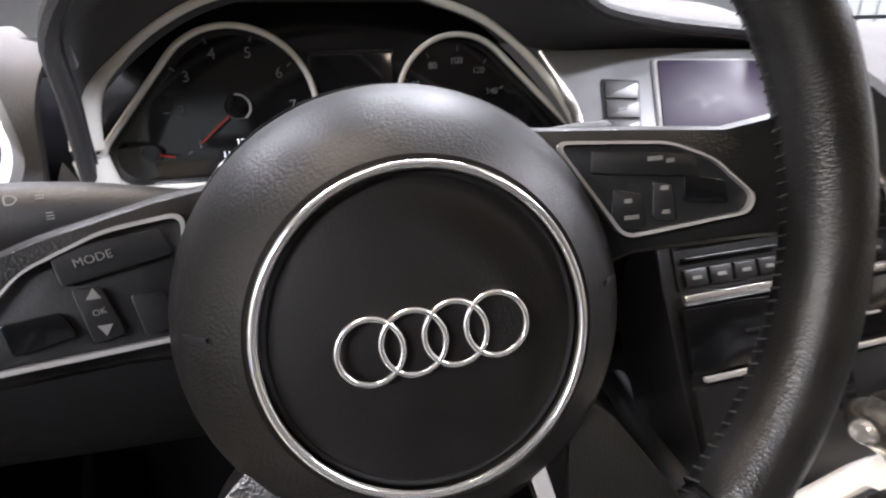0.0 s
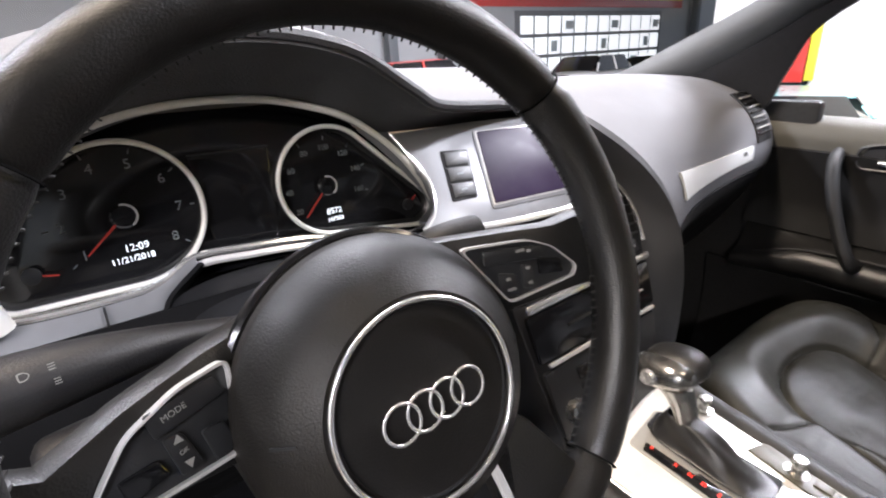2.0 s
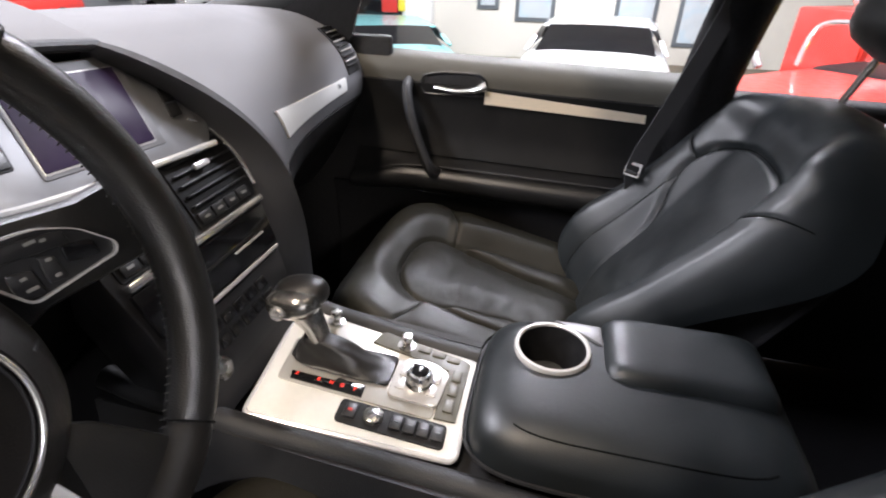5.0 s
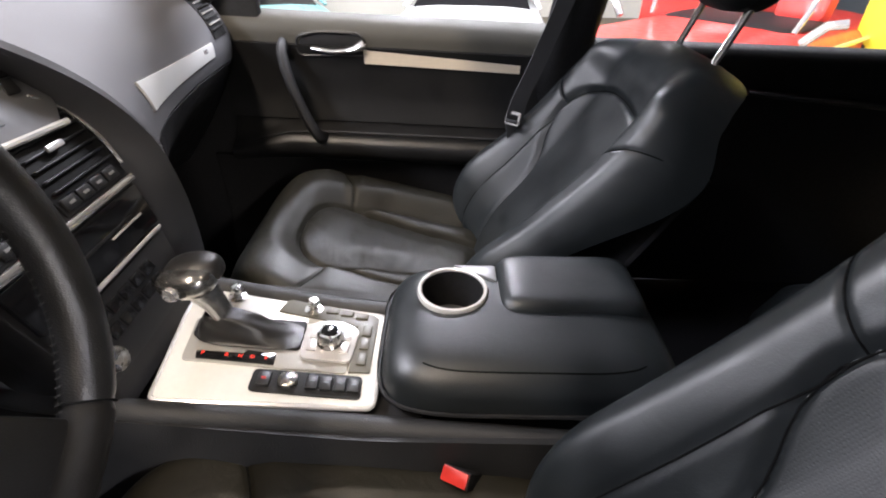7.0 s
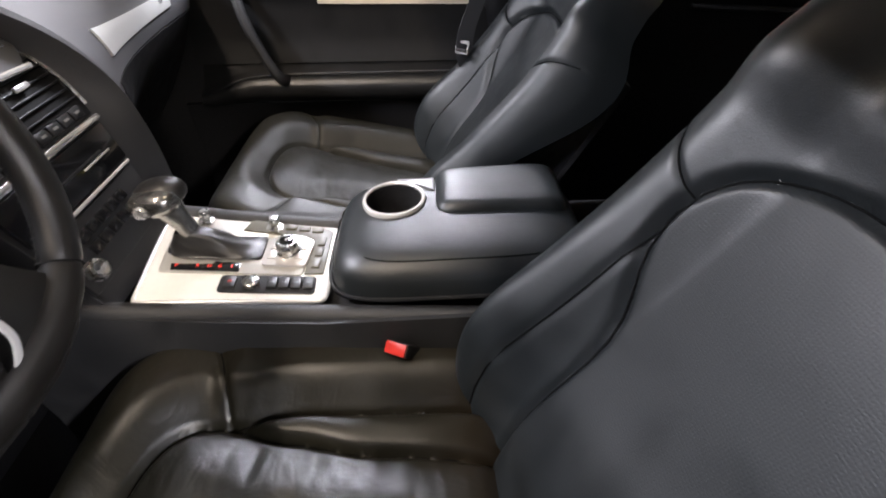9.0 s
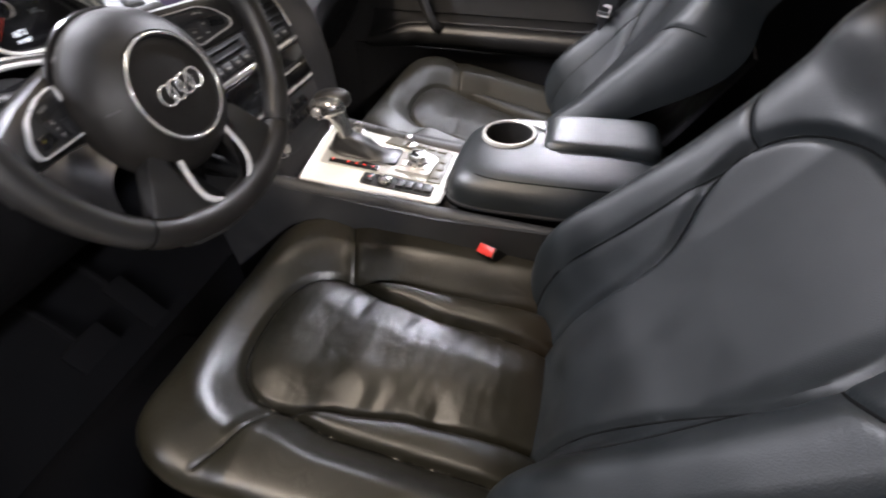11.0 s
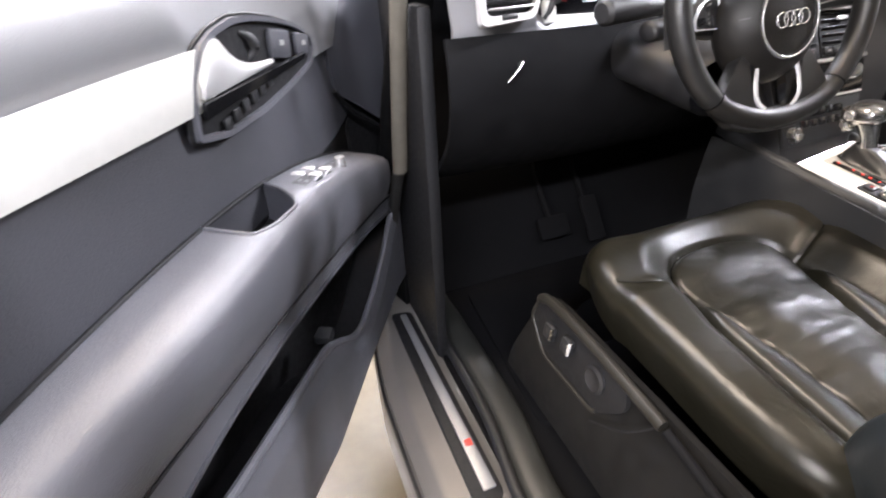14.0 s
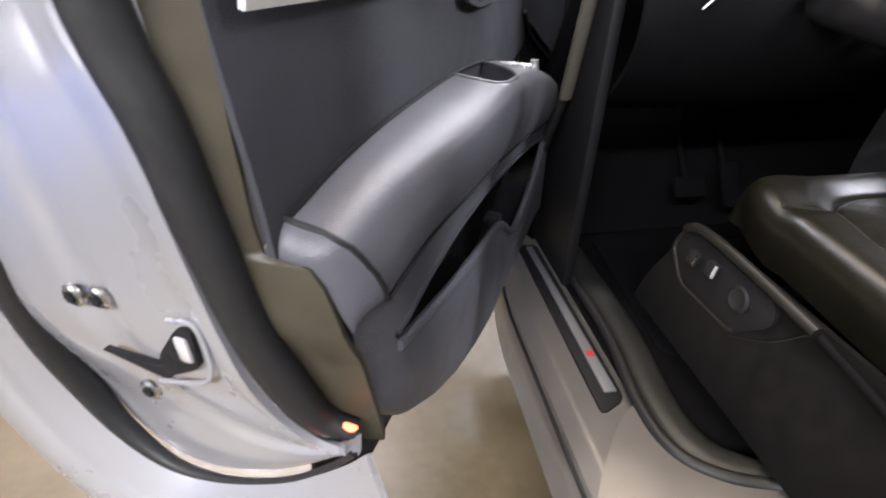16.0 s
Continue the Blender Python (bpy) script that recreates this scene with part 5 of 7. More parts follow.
INS_HALF = [Vector((insert_half(y), y)) for y in [0.06 - 0.09 * (i / 16) ** 2 for i in range(17)] + [-0.03 - 0.0195 * i for i in range(1, 21)]]
INS = [Vector((-p.x, p.y)) for p in reversed(INS_HALF)] + INS_HALF[1:]
ROLL = [[Vector((sx * track(y, ROLL_SIDE), y)) for y in [-0.036 - 0.0192 * i for i in range(21)]] for sx in (-1, 1)]
CROSS = [[Vector((sx * a, b)) for a, b in ((0.131, -0.034), (0.15, -0.031), (0.17, -0.026), (0.19, -0.019), (0.21, -0.010), (0.228, 0.0), (0.240, 0.008))] for sx in (-1, 1)]


def cushion_top(x, y):
    """The height of the cushion's top over its base, in the seat's own frame."""
    ax = abs(x)
    di = seam_distance(x, y, INS)
    hw = insert_half(y)
    z = -0.018 * smooth01((-0.02 - y) / 0.32) + 0.022 * smooth01((y + 0.06) / 0.13)
    if ax < hw:
        z += 0.016 * smooth01(di / 0.075) ** 0.7
        z += 0.0022 * noise.noise(Vector((x * 14, y * 26, 1.7))) * smooth01((-0.03 - y) / 0.10) + 0.0030 * noise.noise(Vector((x * 9, y * 8, 4.1))) * smooth01(di / 0.03) + 0.0007 * noise.noise(Vector((x * 40, y * 70, 2.9)))
        for fold in (-0.085, -0.16, -0.25):
            z -= 0.002 * math.exp(-((y - fold - 0.10 * (ax - 0.02) * (1 if x > 0 else 0.6)) / 0.011) ** 2) * smooth01((ax - 0.03) / 0.05)
    else:
        front = 0.034 * smooth01(di / 0.066) ** 0.75
        rw = max(track(y, ROLL_SIDE), hw + 0.002)
        if ax < rw:
            a = (ax - hw) / (rw - hw)
            side = 0.013 * (4 * a * (1 - a)) ** 0.55 * smooth01((rw - hw) / 0.03) + 0.004 * a
        else:
            side = 0.004 + 0.044 * smooth01((ax - rw) / 0.055) ** 0.8
        mix = smooth01((y + 0.045) / 0.05)
        z += front * mix + side * (1 - mix)
        z += 0.0008 * noise.noise(Vector((x * 20, y * 20, 7.3)))
    for r in ROLL:
        z -= groove(seam_distance(x, y, r), 0.0046, 0.008)
    for r in CROSS:
        z -= groove(seam_distance(x, y, r), 0.0034, 0.004)
    return z - groove(di, 0.0052, 0.010)


def cushion_drop(e, x=0.0, y=0.0):
    """How far the cushion falls away towards its rim: tightly at its flanks, softly in front."""
    a, b = abs(x / 0.268) ** 5.5, abs((y + 0.125) / 0.305) ** 5.5
    return 0.125 * (1 - math.sqrt(max(0.0, 1 - e ** (6 + 24 * a / (a + b + 1e-6)))))


def cushion_fn(s, t):
    u, v = 2 * s - 1, 2 * t - 1
    e = max(abs(u), abs(v))
    q = 5.5
    n = (abs(u) ** q + abs(v) ** q) ** (1 / q) if e > 1e-6 else 1
    k = (e / n) if e > 1e-6 else 1
    x, y = 0.268 * u * k, -0.125 + 0.305 * v * k
    x *= 1 - 0.10 * smooth01((y - 0.02) / 0.16)
    fall = cushion_drop(e, x, y)
    under = 0.034 * smooth01((fall - 0.022) / 0.09) * smooth01((abs(u) - abs(v) + 0.1) * 3)
    return Vector((x * (1 + 0.02 * e ** 6) - math.copysign(under, x), y, 0.382 + cushion_top(x, y) - fall))


def on_cushion(p):
    """The place of a seam point on the finished cushion."""
    e = (abs(p.x / (0.268 * (1 - 0.10 * smooth01((p.y - 0.02) / 0.16)))) ** 5.5 + abs((p.y + 0.125) / 0.305) ** 5.5) ** (1 / 5.5)
    return Vector((p.x * (1 + 0.02 * e ** 6), p.y, 0.3828 + cushion_top(p.x, p.y) - cushion_drop(min(e, 0.99), p.x, p.y)))


def back_half(h, slim=0.0):
    return -slim * smooth01((h - 0.42) / 0.34) + 0.268 + 0.014 * smooth01((h - 0.20) / 0.25) - 0.034 * smooth01((h - 0.64) / 0.30)


ARCH_LINE = [Vector((p.x, p.y)) for p in spline([(-0.098, 0.0, 0), (-0.100, 0.14, 0), (-0.116, 0.28, 0), (-0.156, 0.38, 0), (-0.164, 0.44, 0), (-0.135, 0.500, 0), (-0.06, 0.528, 0), (0.06, 0.528, 0), (0.135, 0.500, 0), (0.164, 0.44, 0), (0.156, 0.38, 0), (0.116, 0.28, 0), (0.100, 0.14, 0), (0.098, 0.0, 0)], 52)]
SHOULDER = [[Vector((sx * p.x, p.y)) for p in spline([(0.164, 0.446, 0), (0.185, 0.457, 0), (0.21, 0.474, 0), (0.235, 0.494, 0), (0.256, 0.512, 0)], 24)] for sx in (-1, 1)]
FLANK = [[Vector((sx * p.x, p.y)) for p in spline([(0.164, 0.44, 0), (0.160, 0.34, 0), (0.158, 0.20, 0), (0.160, 0.02, 0)], 14)] for sx in (-1, 1)]


def back_z(x, h):
    """How far the backrest's face stands forward at x and the height h."""
    ax = abs(x)
    z = (0.098 - 0.048 * smooth01((h - 0.10) / 0.42) - 0.030 * smooth01((h - 0.52) / 0.25)) * smooth01((ax - 0.105) / 0.105) - 0.05 * smooth01((ax - 0.225) / 0.07)
    z += 0.018 * math.exp(-((h - 0.16) / 0.10) ** 2) + 0.012 * smooth01((h - 0.53) / 0.06)
    z -= groove(seam_distance(x, h, ARCH_LINE), 0.006, 0.010)
    for r in SHOULDER:
        z -= groove(seam_distance(x, h, r), 0.003, 0.004)
    for r in FLANK:
        z -= groove(seam_distance(x, h, r), 0.004, 0.004)
    return z + 0.002 * noise.noise(Vector((x * 9, h * 9, 3.3)))


def back_depth(h, slim):
    """How thick the backrest is at the height h."""
    return 0.125 - (0.090 * (1 - smooth01((h - 0.16) / 0.42)) if slim else 0.0)


def back_fn(tall, slim, drop=0.0):
    def fn(s, t):
        u, v = 2 * s - 1, 2 * t - 1
        e = max(abs(u), abs(v))
        q = 3.0
        n = (abs(u) ** q + abs(v) ** q) ** (1 / q) if e > 1e-6 else 1
        k = (e / n) if e > 1e-6 else 1
        half = (tall + 0.06) / 2
        h = -0.06 + half + half * v * k
        x = u * k * back_half(h, slim)
        edge = e ** (15 if slim else 9)
        return Vector((x, -(back_depth(h, slim) * (1 - math.sqrt(max(0.0, 1 - edge)))) + back_z(x, h + drop), h))
    return fn


def on_back(p, tall, slim, drop=0.0):
    """The place of a seam point on the finished backrest."""
    half = (tall + 0.06) / 2
    h = p.y - drop
    e = min(0.99, (abs(p.x / back_half(h, slim)) ** 3.0 + abs((h + 0.06 - half) / half) ** 3.0) ** (1 / 3.0))
    return Vector((p.x, back_z(p.x, p.y) + 0.0014 - back_depth(h, slim) * (1 - math.sqrt(1 - e ** (15 if slim else 9))), h))


RECLINE = 33.0


def in_panel(x, h):
    """Whether a place on the backrest lies inside the arched middle panel."""
    inside = False
    for a, b in zip(ARCH_LINE, ARCH_LINE[1:] + ARCH_LINE[:1]):
        if (a.y > h) != (b.y > h) and x < a.x + (b.x - a.x) * (h - a.y) / (b.y - a.y):
            inside = not inside
    return inside


def seat(x, y, label, headrest, tall, tip=0.0):
    th = thing("car_seat", at(x, y, 0.485), label, "car seat", "front seats")
    tilt = at(0, 0.12, 0.40) @ Matrix.Rotation(tip * D, 4, "X") @ at(0, -0.12, -0.40)
    cu = part("cushion", moved(sheet(cushion_fn, 190, 210), tilt), SEAT_WARM if headrest else SEAT_WORN, th, "black leather cushion with seams" if headrest else "worn glossy black leather cushion with seams")
    for pts in [INS] + ROLL + CROSS:
        part("seam", moved(tube([on_cushion(p) for p in pts], 0.0010, 6), tilt), SEAM, cu)
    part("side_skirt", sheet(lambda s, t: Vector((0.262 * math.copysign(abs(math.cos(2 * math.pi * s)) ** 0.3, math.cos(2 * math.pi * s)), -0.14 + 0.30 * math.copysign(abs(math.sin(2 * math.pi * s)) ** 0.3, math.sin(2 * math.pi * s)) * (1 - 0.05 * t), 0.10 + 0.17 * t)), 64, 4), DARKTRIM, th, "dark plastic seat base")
    slim = 0.045 if headrest else 0.0
    bm = at(0, -0.357, 0.308) @ Matrix.Rotation(RECLINE * D, 4, "X")
    drop = 0.072 if headrest else 0.0
    whole = sheet(back_fn(tall, slim, drop), 170, 230)
    middle = whole.copy()
    for b, keep in ((whole, False), (middle, True)):
        bmesh.ops.delete(b, geom=[f for f in b.faces if in_panel(f.calc_center_median().x, f.calc_center_median().z + drop) != keep], context="FACES")
    bk = part("backrest", moved(whole, bm), SEAT, th, "black leather backrest with perforated middle")
    part("perforated_panel", moved(middle, bm), SEAT_PERF, bk, "finely perforated leather panel")
    part("back_panel", moved(sheet(lambda s, t: Vector(((2 * s - 1) * (0.258 - 0.8 * slim * t - (0.0 if slim else 0.05) * smooth01((t - 0.5) * 1.8)), -0.122 - 0.03 * math.sin(math.pi * s), -0.02 + (tall - (0.13 if slim else 0.07)) * t)), 14, 14, 0.01), bm), PLASTIC, th, "dark plastic back panel")
    for pts in [ARCH_LINE] + SHOULDER + FLANK:
        part("back_seam", moved(tube([on_back(p, tall, slim, drop) for p in pts if p.y - drop > -0.05], 0.0012, 6), bm), SEAM, bk)
    if headrest:
        hr = part("headrest", moved(sheet(pillow(0, 0.0, 0, 0.135, 0.095, 0.07, 2.4, 3.0), 24, 24), bm @ at(0, 0.0, 0.758) @ Matrix.Rotation(-1.75, 4, "X")), SEAT, th, "black leather headrest")
        part("headrest_back", moved(sheet(pillow(0, 0.0, 0, 0.135, 0.095, -0.05, 2.4, 3.0), 16, 16), bm @ at(0, 0.0, 0.758) @ Matrix.Rotation(-1.75, 4, "X")), SEAT, hr)
        for sx in (-1, 1):
            part("headrest_post", moved(tube([Vector((sx * 0.08, -0.055, 0.585)), Vector((sx * 0.08, -0.015, 0.76))], 0.0065, 12), bm), CHROME, th)
    part("rail", box(-0.19, -0.12, 0.05, 0.04, 0.55, 0.05, 0.006), BLACK, th)
    part("rail", box(0.19, -0.12, 0.05, 0.04, 0.55, 0.05, 0.006), BLACK, th)
    return th


driver = seat(0.025, -0.005, "worn black leather driver seat with power switches", False, 0.92)
passenger = seat(0.870, 0.020, "black leather passenger seat with headrest", True, 0.605, 9.0)

# side trim and switch panel on the outer side of the driver seat
cover = wpart("side_cover", sheet(lambda s, t: Vector((-0.258 - 0.045 * smooth01(t * 1.2), 0.170 - 0.60 * s + 0.05 * t * (1 - s), 0.798 - 0.25 * t - 0.03 * (1 - smooth01(s * 9)) * (1 - t))), 24, 12, 0.012), SIDE_DARK, driver, "dark plastic side cover of the seat")
wpart("trim_strip", tube(spline([(-0.270, 0.158, 0.772), (-0.272, 0.125, 0.796), (-0.274, 0.06, 0.806), (-0.276, -0.06, 0.806), (-0.278, -0.198, 0.800)], 26), lambda t: 0.010 - 0.004 * smooth01((0.1 - t) * 10), 10, flat=1.1), SIDE_OLIVE, driver, "dark olive trim strip")
wpart("rear_trim_strip", tube(spline([(-0.279, -0.206, 0.799), (-0.281, -0.30, 0.786), (-0.284, -0.42, 0.766)], 14), 0.008, 10, flat=1.1), DARKTRIM, driver, "dark trim strip")
SW = facing((-0.272, 0.0, 0.735), (-1, 0, 0.14))
rim_pts = rounded([(-0.150, 0.052), (-0.172, -0.008), (-0.106, -0.064), (0.062, -0.058), (0.126, 0.008), (0.108, 0.050)], 0.022, 6)
swp = wpart("switch_panel", moved(plate(rim_pts[::-1], -0.02, 0.004, 0.002), SW), BLACK, driver, "black switch panel on the seat side")
wpart("panel_rim", moved(tube([Vector((x, y, 0.004)) for x, y in rim_pts[3:26]], 0.0042, 8), SW), SIDE_OLIVE, swp, "dark olive rim")
for x, y, m_ in ((-0.092, 0.008, DARK_CHROME), (-0.036, 0.018, SATIN)):
    key = wpart("seat_switch", moved(box(x, y, 0.012, 0.030, 0.034, 0.016, 0.006), SW), BUTTON, swp, "black seat switch with a bright edge")
    wpart("edge", moved(box(x + 0.013, y + 0.002, 0.019, 0.006, 0.028, 0.006, 0.002), SW), m_, key, "satin metal edge")
wpart("lumbar_switch", moved(moved(lathe([(0.026, 0.0), (0.026, 0.006), (0.020, 0.009), (0.013, 0.006), (0.001, 0.006)], 30), at(0.045, 0.008, 0.004)), SW), PLASTIC, swp, "round black lumbar switch")
wpart("cover_joint", tube(spline([(-0.282, -0.19, 0.79), (-0.298, -0.15, 0.74), (-0.306, -0.08, 0.69)], 12), 0.0014, 6), BLACK, cover)

# red buckle stalk
bk = thing("belt_buckle", at(0.285, -0.26, 0.74), "seat belt buckle with a red button", "belt buckle")
wpart("stalk", tube(spline([(0.285, -0.30, 0.72), (0.278, -0.27, 0.80), (0.270, -0.26, 0.87)], 10), 0.014, 10, flat=0.6, up=(1, 0, 0)), BLACK, bk)
BU = facing((0.238, -0.262, 0.914), (-0.50, 0.45, 0.74)) @ Matrix.Rotation(0.25, 4, "Z") @ Matrix.Diagonal((0.64, 0.48, 0.8, 1))
wpart("housing", moved(plate(rounded([(-0.030, -0.021), (0.030, -0.021), (0.030, 0.021), (-0.030, 0.021)], 0.004), -0.05, 0.0, 0.003), BU), BLACK, bk)
wpart("button", moved(plate(rounded([(-0.027, -0.018), (0.027, -0.018), (0.027, 0.018), (-0.027, 0.018)], 0.003), -0.002, 0.004, 0.0015), BU), RED_PLASTIC, bk, "red release button")


# passenger belt with its latch
belt = thing("seat_belt", at(1.14, -0.52, 0.7), "grey seat belt with a chrome latch plate", "seat belt")


def strap(pts, w=0.023):
    c = spline(pts, 30)

    def fn(s, t):
        p = c[int(round(t * 30))]
        return p + Vector((0.35, -0.94, 0)) * (w * (2 * s - 1))
    return sheet(fn, 4, 30, 0.002)


wpart("strap", strap([(1.13, -0.585, 1.62), (1.115, -0.53, 1.40), (1.085, -0.455, 1.20), (1.065, -0.41, 1.08), (1.08, -0.43, 0.95), (1.09, -0.45, 0.72)]), BELT, belt)
LT = facing((1.055, -0.405, 1.072), (-0.75, 0.55, 0.35)) @ Matrix.Diagonal((0.72, 0.72, 1, 1))
wpart("latch_plate", moved(frame_plate(rounded([(-0.026, -0.022), (0.026, -0.022), (0.026, 0.022), (-0.026, 0.022)], 0.006), rounded([(-0.020, -0.004), (0.020, -0.004), (0.020, 0.012), (-0.020, 0.012)], 0.004), 0, 0.004), LT), CHROME, belt, "chrome latch plate")
wpart("tongue_grip", moved(box(0, -0.010, 0.004, 0.044, 0.012, 0.008, 0.003), LT), BLACK, belt)

# ---- passenger door ----
pd = thing("passenger_door", at(1.22, -0.1, 0.5), "closed dark passenger door with a silver inlay and grab handle", "car door")


def pd_sheet(prof, y0, y1, n=16):
    p = spline([(x, 0, z) for x, z in prof], 20)
    return lambda s, t: Vector((p[int(round(t * 20))].x, y0 + (y1 - y0) * s, p[int(round(t * 20))].z - 0.03 * s))


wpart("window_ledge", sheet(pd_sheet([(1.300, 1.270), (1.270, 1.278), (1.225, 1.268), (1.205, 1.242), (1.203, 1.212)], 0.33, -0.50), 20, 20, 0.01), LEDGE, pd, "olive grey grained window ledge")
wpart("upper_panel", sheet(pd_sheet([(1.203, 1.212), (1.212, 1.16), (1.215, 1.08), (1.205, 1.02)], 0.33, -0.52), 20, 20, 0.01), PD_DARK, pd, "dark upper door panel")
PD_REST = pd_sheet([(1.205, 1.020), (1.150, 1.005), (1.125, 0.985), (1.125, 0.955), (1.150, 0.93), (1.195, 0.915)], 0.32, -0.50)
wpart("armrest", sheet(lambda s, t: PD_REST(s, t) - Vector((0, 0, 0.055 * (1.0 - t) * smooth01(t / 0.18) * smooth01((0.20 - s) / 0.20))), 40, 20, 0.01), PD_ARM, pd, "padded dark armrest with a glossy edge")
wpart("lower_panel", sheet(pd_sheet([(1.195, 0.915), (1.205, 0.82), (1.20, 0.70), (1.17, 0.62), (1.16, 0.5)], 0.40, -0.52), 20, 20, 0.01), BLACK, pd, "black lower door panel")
wpart("inlay", sheet(lambda s, t: Vector((1.198 + 0.004 * s, -0.035 - 0.395 * s, 1.196 - 0.020 * s - (0.036 + 0.001 * s) * t)), 14, 4, 0.004), PD_INLAY, pd, "pale brushed inlay strip")
hb = wpart("handle_bowl", moved(plate(rounded([(-0.09, -0.026), (0.085, -0.026), (0.085, 0.016), (0.03, 0.026), (-0.07, 0.024)], 0.018), -0.004, 0.004, 0.002), facing((1.204, 0.045, 1.206), (-1, 0, 0.05))), BLACK, pd, "black handle recess")
wpart("bowl_edge", tube([Vector((1.197, 0.045 + y, 1.206 + z)) for y, z in rounded([(-0.092, -0.028), (0.087, -0.028), (0.087, 0.017), (0.03, 0.028), (-0.072, 0.026)], 0.018)], 0.003, 6, True), BUTTON, hb)
wpart("door_lever", tube(spline([(1.195, 0.095, 1.195), (1.186, 0.04, 1.190), (1.184, -0.01, 1.196), (1.190, -0.038, 1.206)], 16), lambda t: 0.006 + 0.008 * smooth01((t - 0.5) * 2), 10, flat=0.9), CHROME, hb, "chrome door lever")
wpart("grab_handle", tube(spline([(1.195, 0.165, 1.205), (1.160, 0.160, 1.190), (1.135, 0.145, 1.14), (1.118, 0.115, 1.06), (1.115, 0.085, 1.0), (1.145, 0.075, 0.985)], 26), 0.017, 12, flat=0.75, up=(0, 1, 0)), PAD_DARK, pd, "dark grab handle")
# the armrest edge's highlight, built as a paler thin tube
wpart("arm_highlight_line", tube(spline([(1.150, 0.30, 0.955), (1.142, 0.20, 0.992), (1.139, 0.10, 1.001), (1.138, 0.0, 1.000), (1.138, -0.3, 0.990), (1.148, -0.48, 0.982)], 28), 0.0035, 8), PLASTIC, pd, "paler line drawn as the armrest's highlight")
structure("passenger_window", sheet(lambda s, t: Vector((1.285 - 0.12 * t, 0.45 - 0.98 * s - 0.2 * t * (1 - s), 1.265 + 0.42 * t)), 8, 6), glass, "clear passenger door window", "car window").visible_shadow = False
pillar("pillar_b_east", [(1.215, -0.56, 0.55), (1.215, -0.55, 0.9), (1.21, -0.54, 1.15), (1.18, -0.56, 1.35), (1.12, -0.60, 1.60), (1.06, -0.62, 1.74)], 0.075, BLACK, "dark centre pillar trim")
structure("rear_door_trim", sheet(pd_sheet([(1.29, 1.215), (1.24, 1.22), (1.21, 1.20), (1.20, 1.1), (1.20, 0.8), (1.20, 0.5)], -0.60, -1.75), 16, 20, 0.01), BLACK, "dark rear door trim", "rear door")
structure("rear_door_ledge_strip", tube([Vector((1.196, -1.023, 1.103)), Vector((1.196, -1.445, 1.064))], 0.013, 10, flat=0.6), PLASTIC, "dark grey strip along the rear door trim", "trim strip")
structure("rear_pillar_east", sheet(lambda s, t: Vector((1.25 - 0.15 * t, -1.55 - 0.7 * s, 1.2 + 0.55 * t)), 4, 4, 0.02), BLACK, "dark rear pillar", "pillar")
mir = thing("door_mirror", at(1.42, 0.50, 1.16), "grey exterior door mirror", "mirror")
wpart("shell", moved(sheet(pillow(0, 0, 0, 0.10, 0.085, 0.06, 2.0, 2.6), 20, 20), facing((1.42, 0.46, 1.27), (-0.15, 1, 0))), PAINT, mir, "silver mirror shell")
wpart("mirror_back", moved(plate(rounded([(-0.095, -0.08), (0.095, -0.08), (0.095, 0.08), (-0.095, 0.08)], 0.03), -0.01, 0.002, 0.001), facing((1.42, 0.455, 1.27), (-0.15, -1, 0))), PLASTIC, mir)
wpart("foot", tube([Vector((1.30, 0.47, 1.20)), Vector((1.37, 0.48, 1.21))], 0.03, 10, flat=0.5), PLASTIC, mir)

# rear bench, dim
bench = thing("rear_seat", at(0.41, -1.5, 0.5), "black rear bench seat in deep shade", "rear seat")
wpart("bench_cushion", sheet(pillow(0.41, -1.35, 0.49, 0.66, 0.26, 0.2, 3, 4), 30, 20), SEAT, bench)
wpart("bench_back", moved(sheet(pillow(0, 0, 0, 0.66, 0.33, 0.12, 3, 4), 30, 20), facing((0.41, -1.65, 1.0), (0, 0.95, 0.3))), SEAT, bench)
wpart("bench_headrest", moved(sheet(pillow(0, 0, 0, 0.13, 0.09, 0.08, 2.4, 3), 16, 16), facing((0.62, -1.70, 1.44), (0, 0.95, 0.3))), SEAT, bench, "black leather headrest")

# pedals and mat
mat_t = thing("floor_mat", at(0.0, 0.25, 0.487), "black carpet floor mat", "floor mat")
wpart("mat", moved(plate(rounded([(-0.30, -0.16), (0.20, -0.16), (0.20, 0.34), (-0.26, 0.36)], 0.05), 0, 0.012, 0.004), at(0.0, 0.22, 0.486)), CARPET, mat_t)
# pedals take the shade-dark carpet colour, so they sink into the footwell
for px, pw, ph in ((0.02, 0.10, 0.065), (0.155, 0.055, 0.14)):
    pdl = thing("pedal", at(px, 0.62, 0.55), "black rubber pedal in the footwell", "pedal", "pedals")
    PM = facing((px, 0.56, 0.66), (0, -0.8, 0.6))
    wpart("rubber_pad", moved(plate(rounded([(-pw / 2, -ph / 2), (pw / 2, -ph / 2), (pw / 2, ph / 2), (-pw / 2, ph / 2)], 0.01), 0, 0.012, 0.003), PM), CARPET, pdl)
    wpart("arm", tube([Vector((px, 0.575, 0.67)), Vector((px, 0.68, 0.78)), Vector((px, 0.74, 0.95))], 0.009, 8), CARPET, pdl)

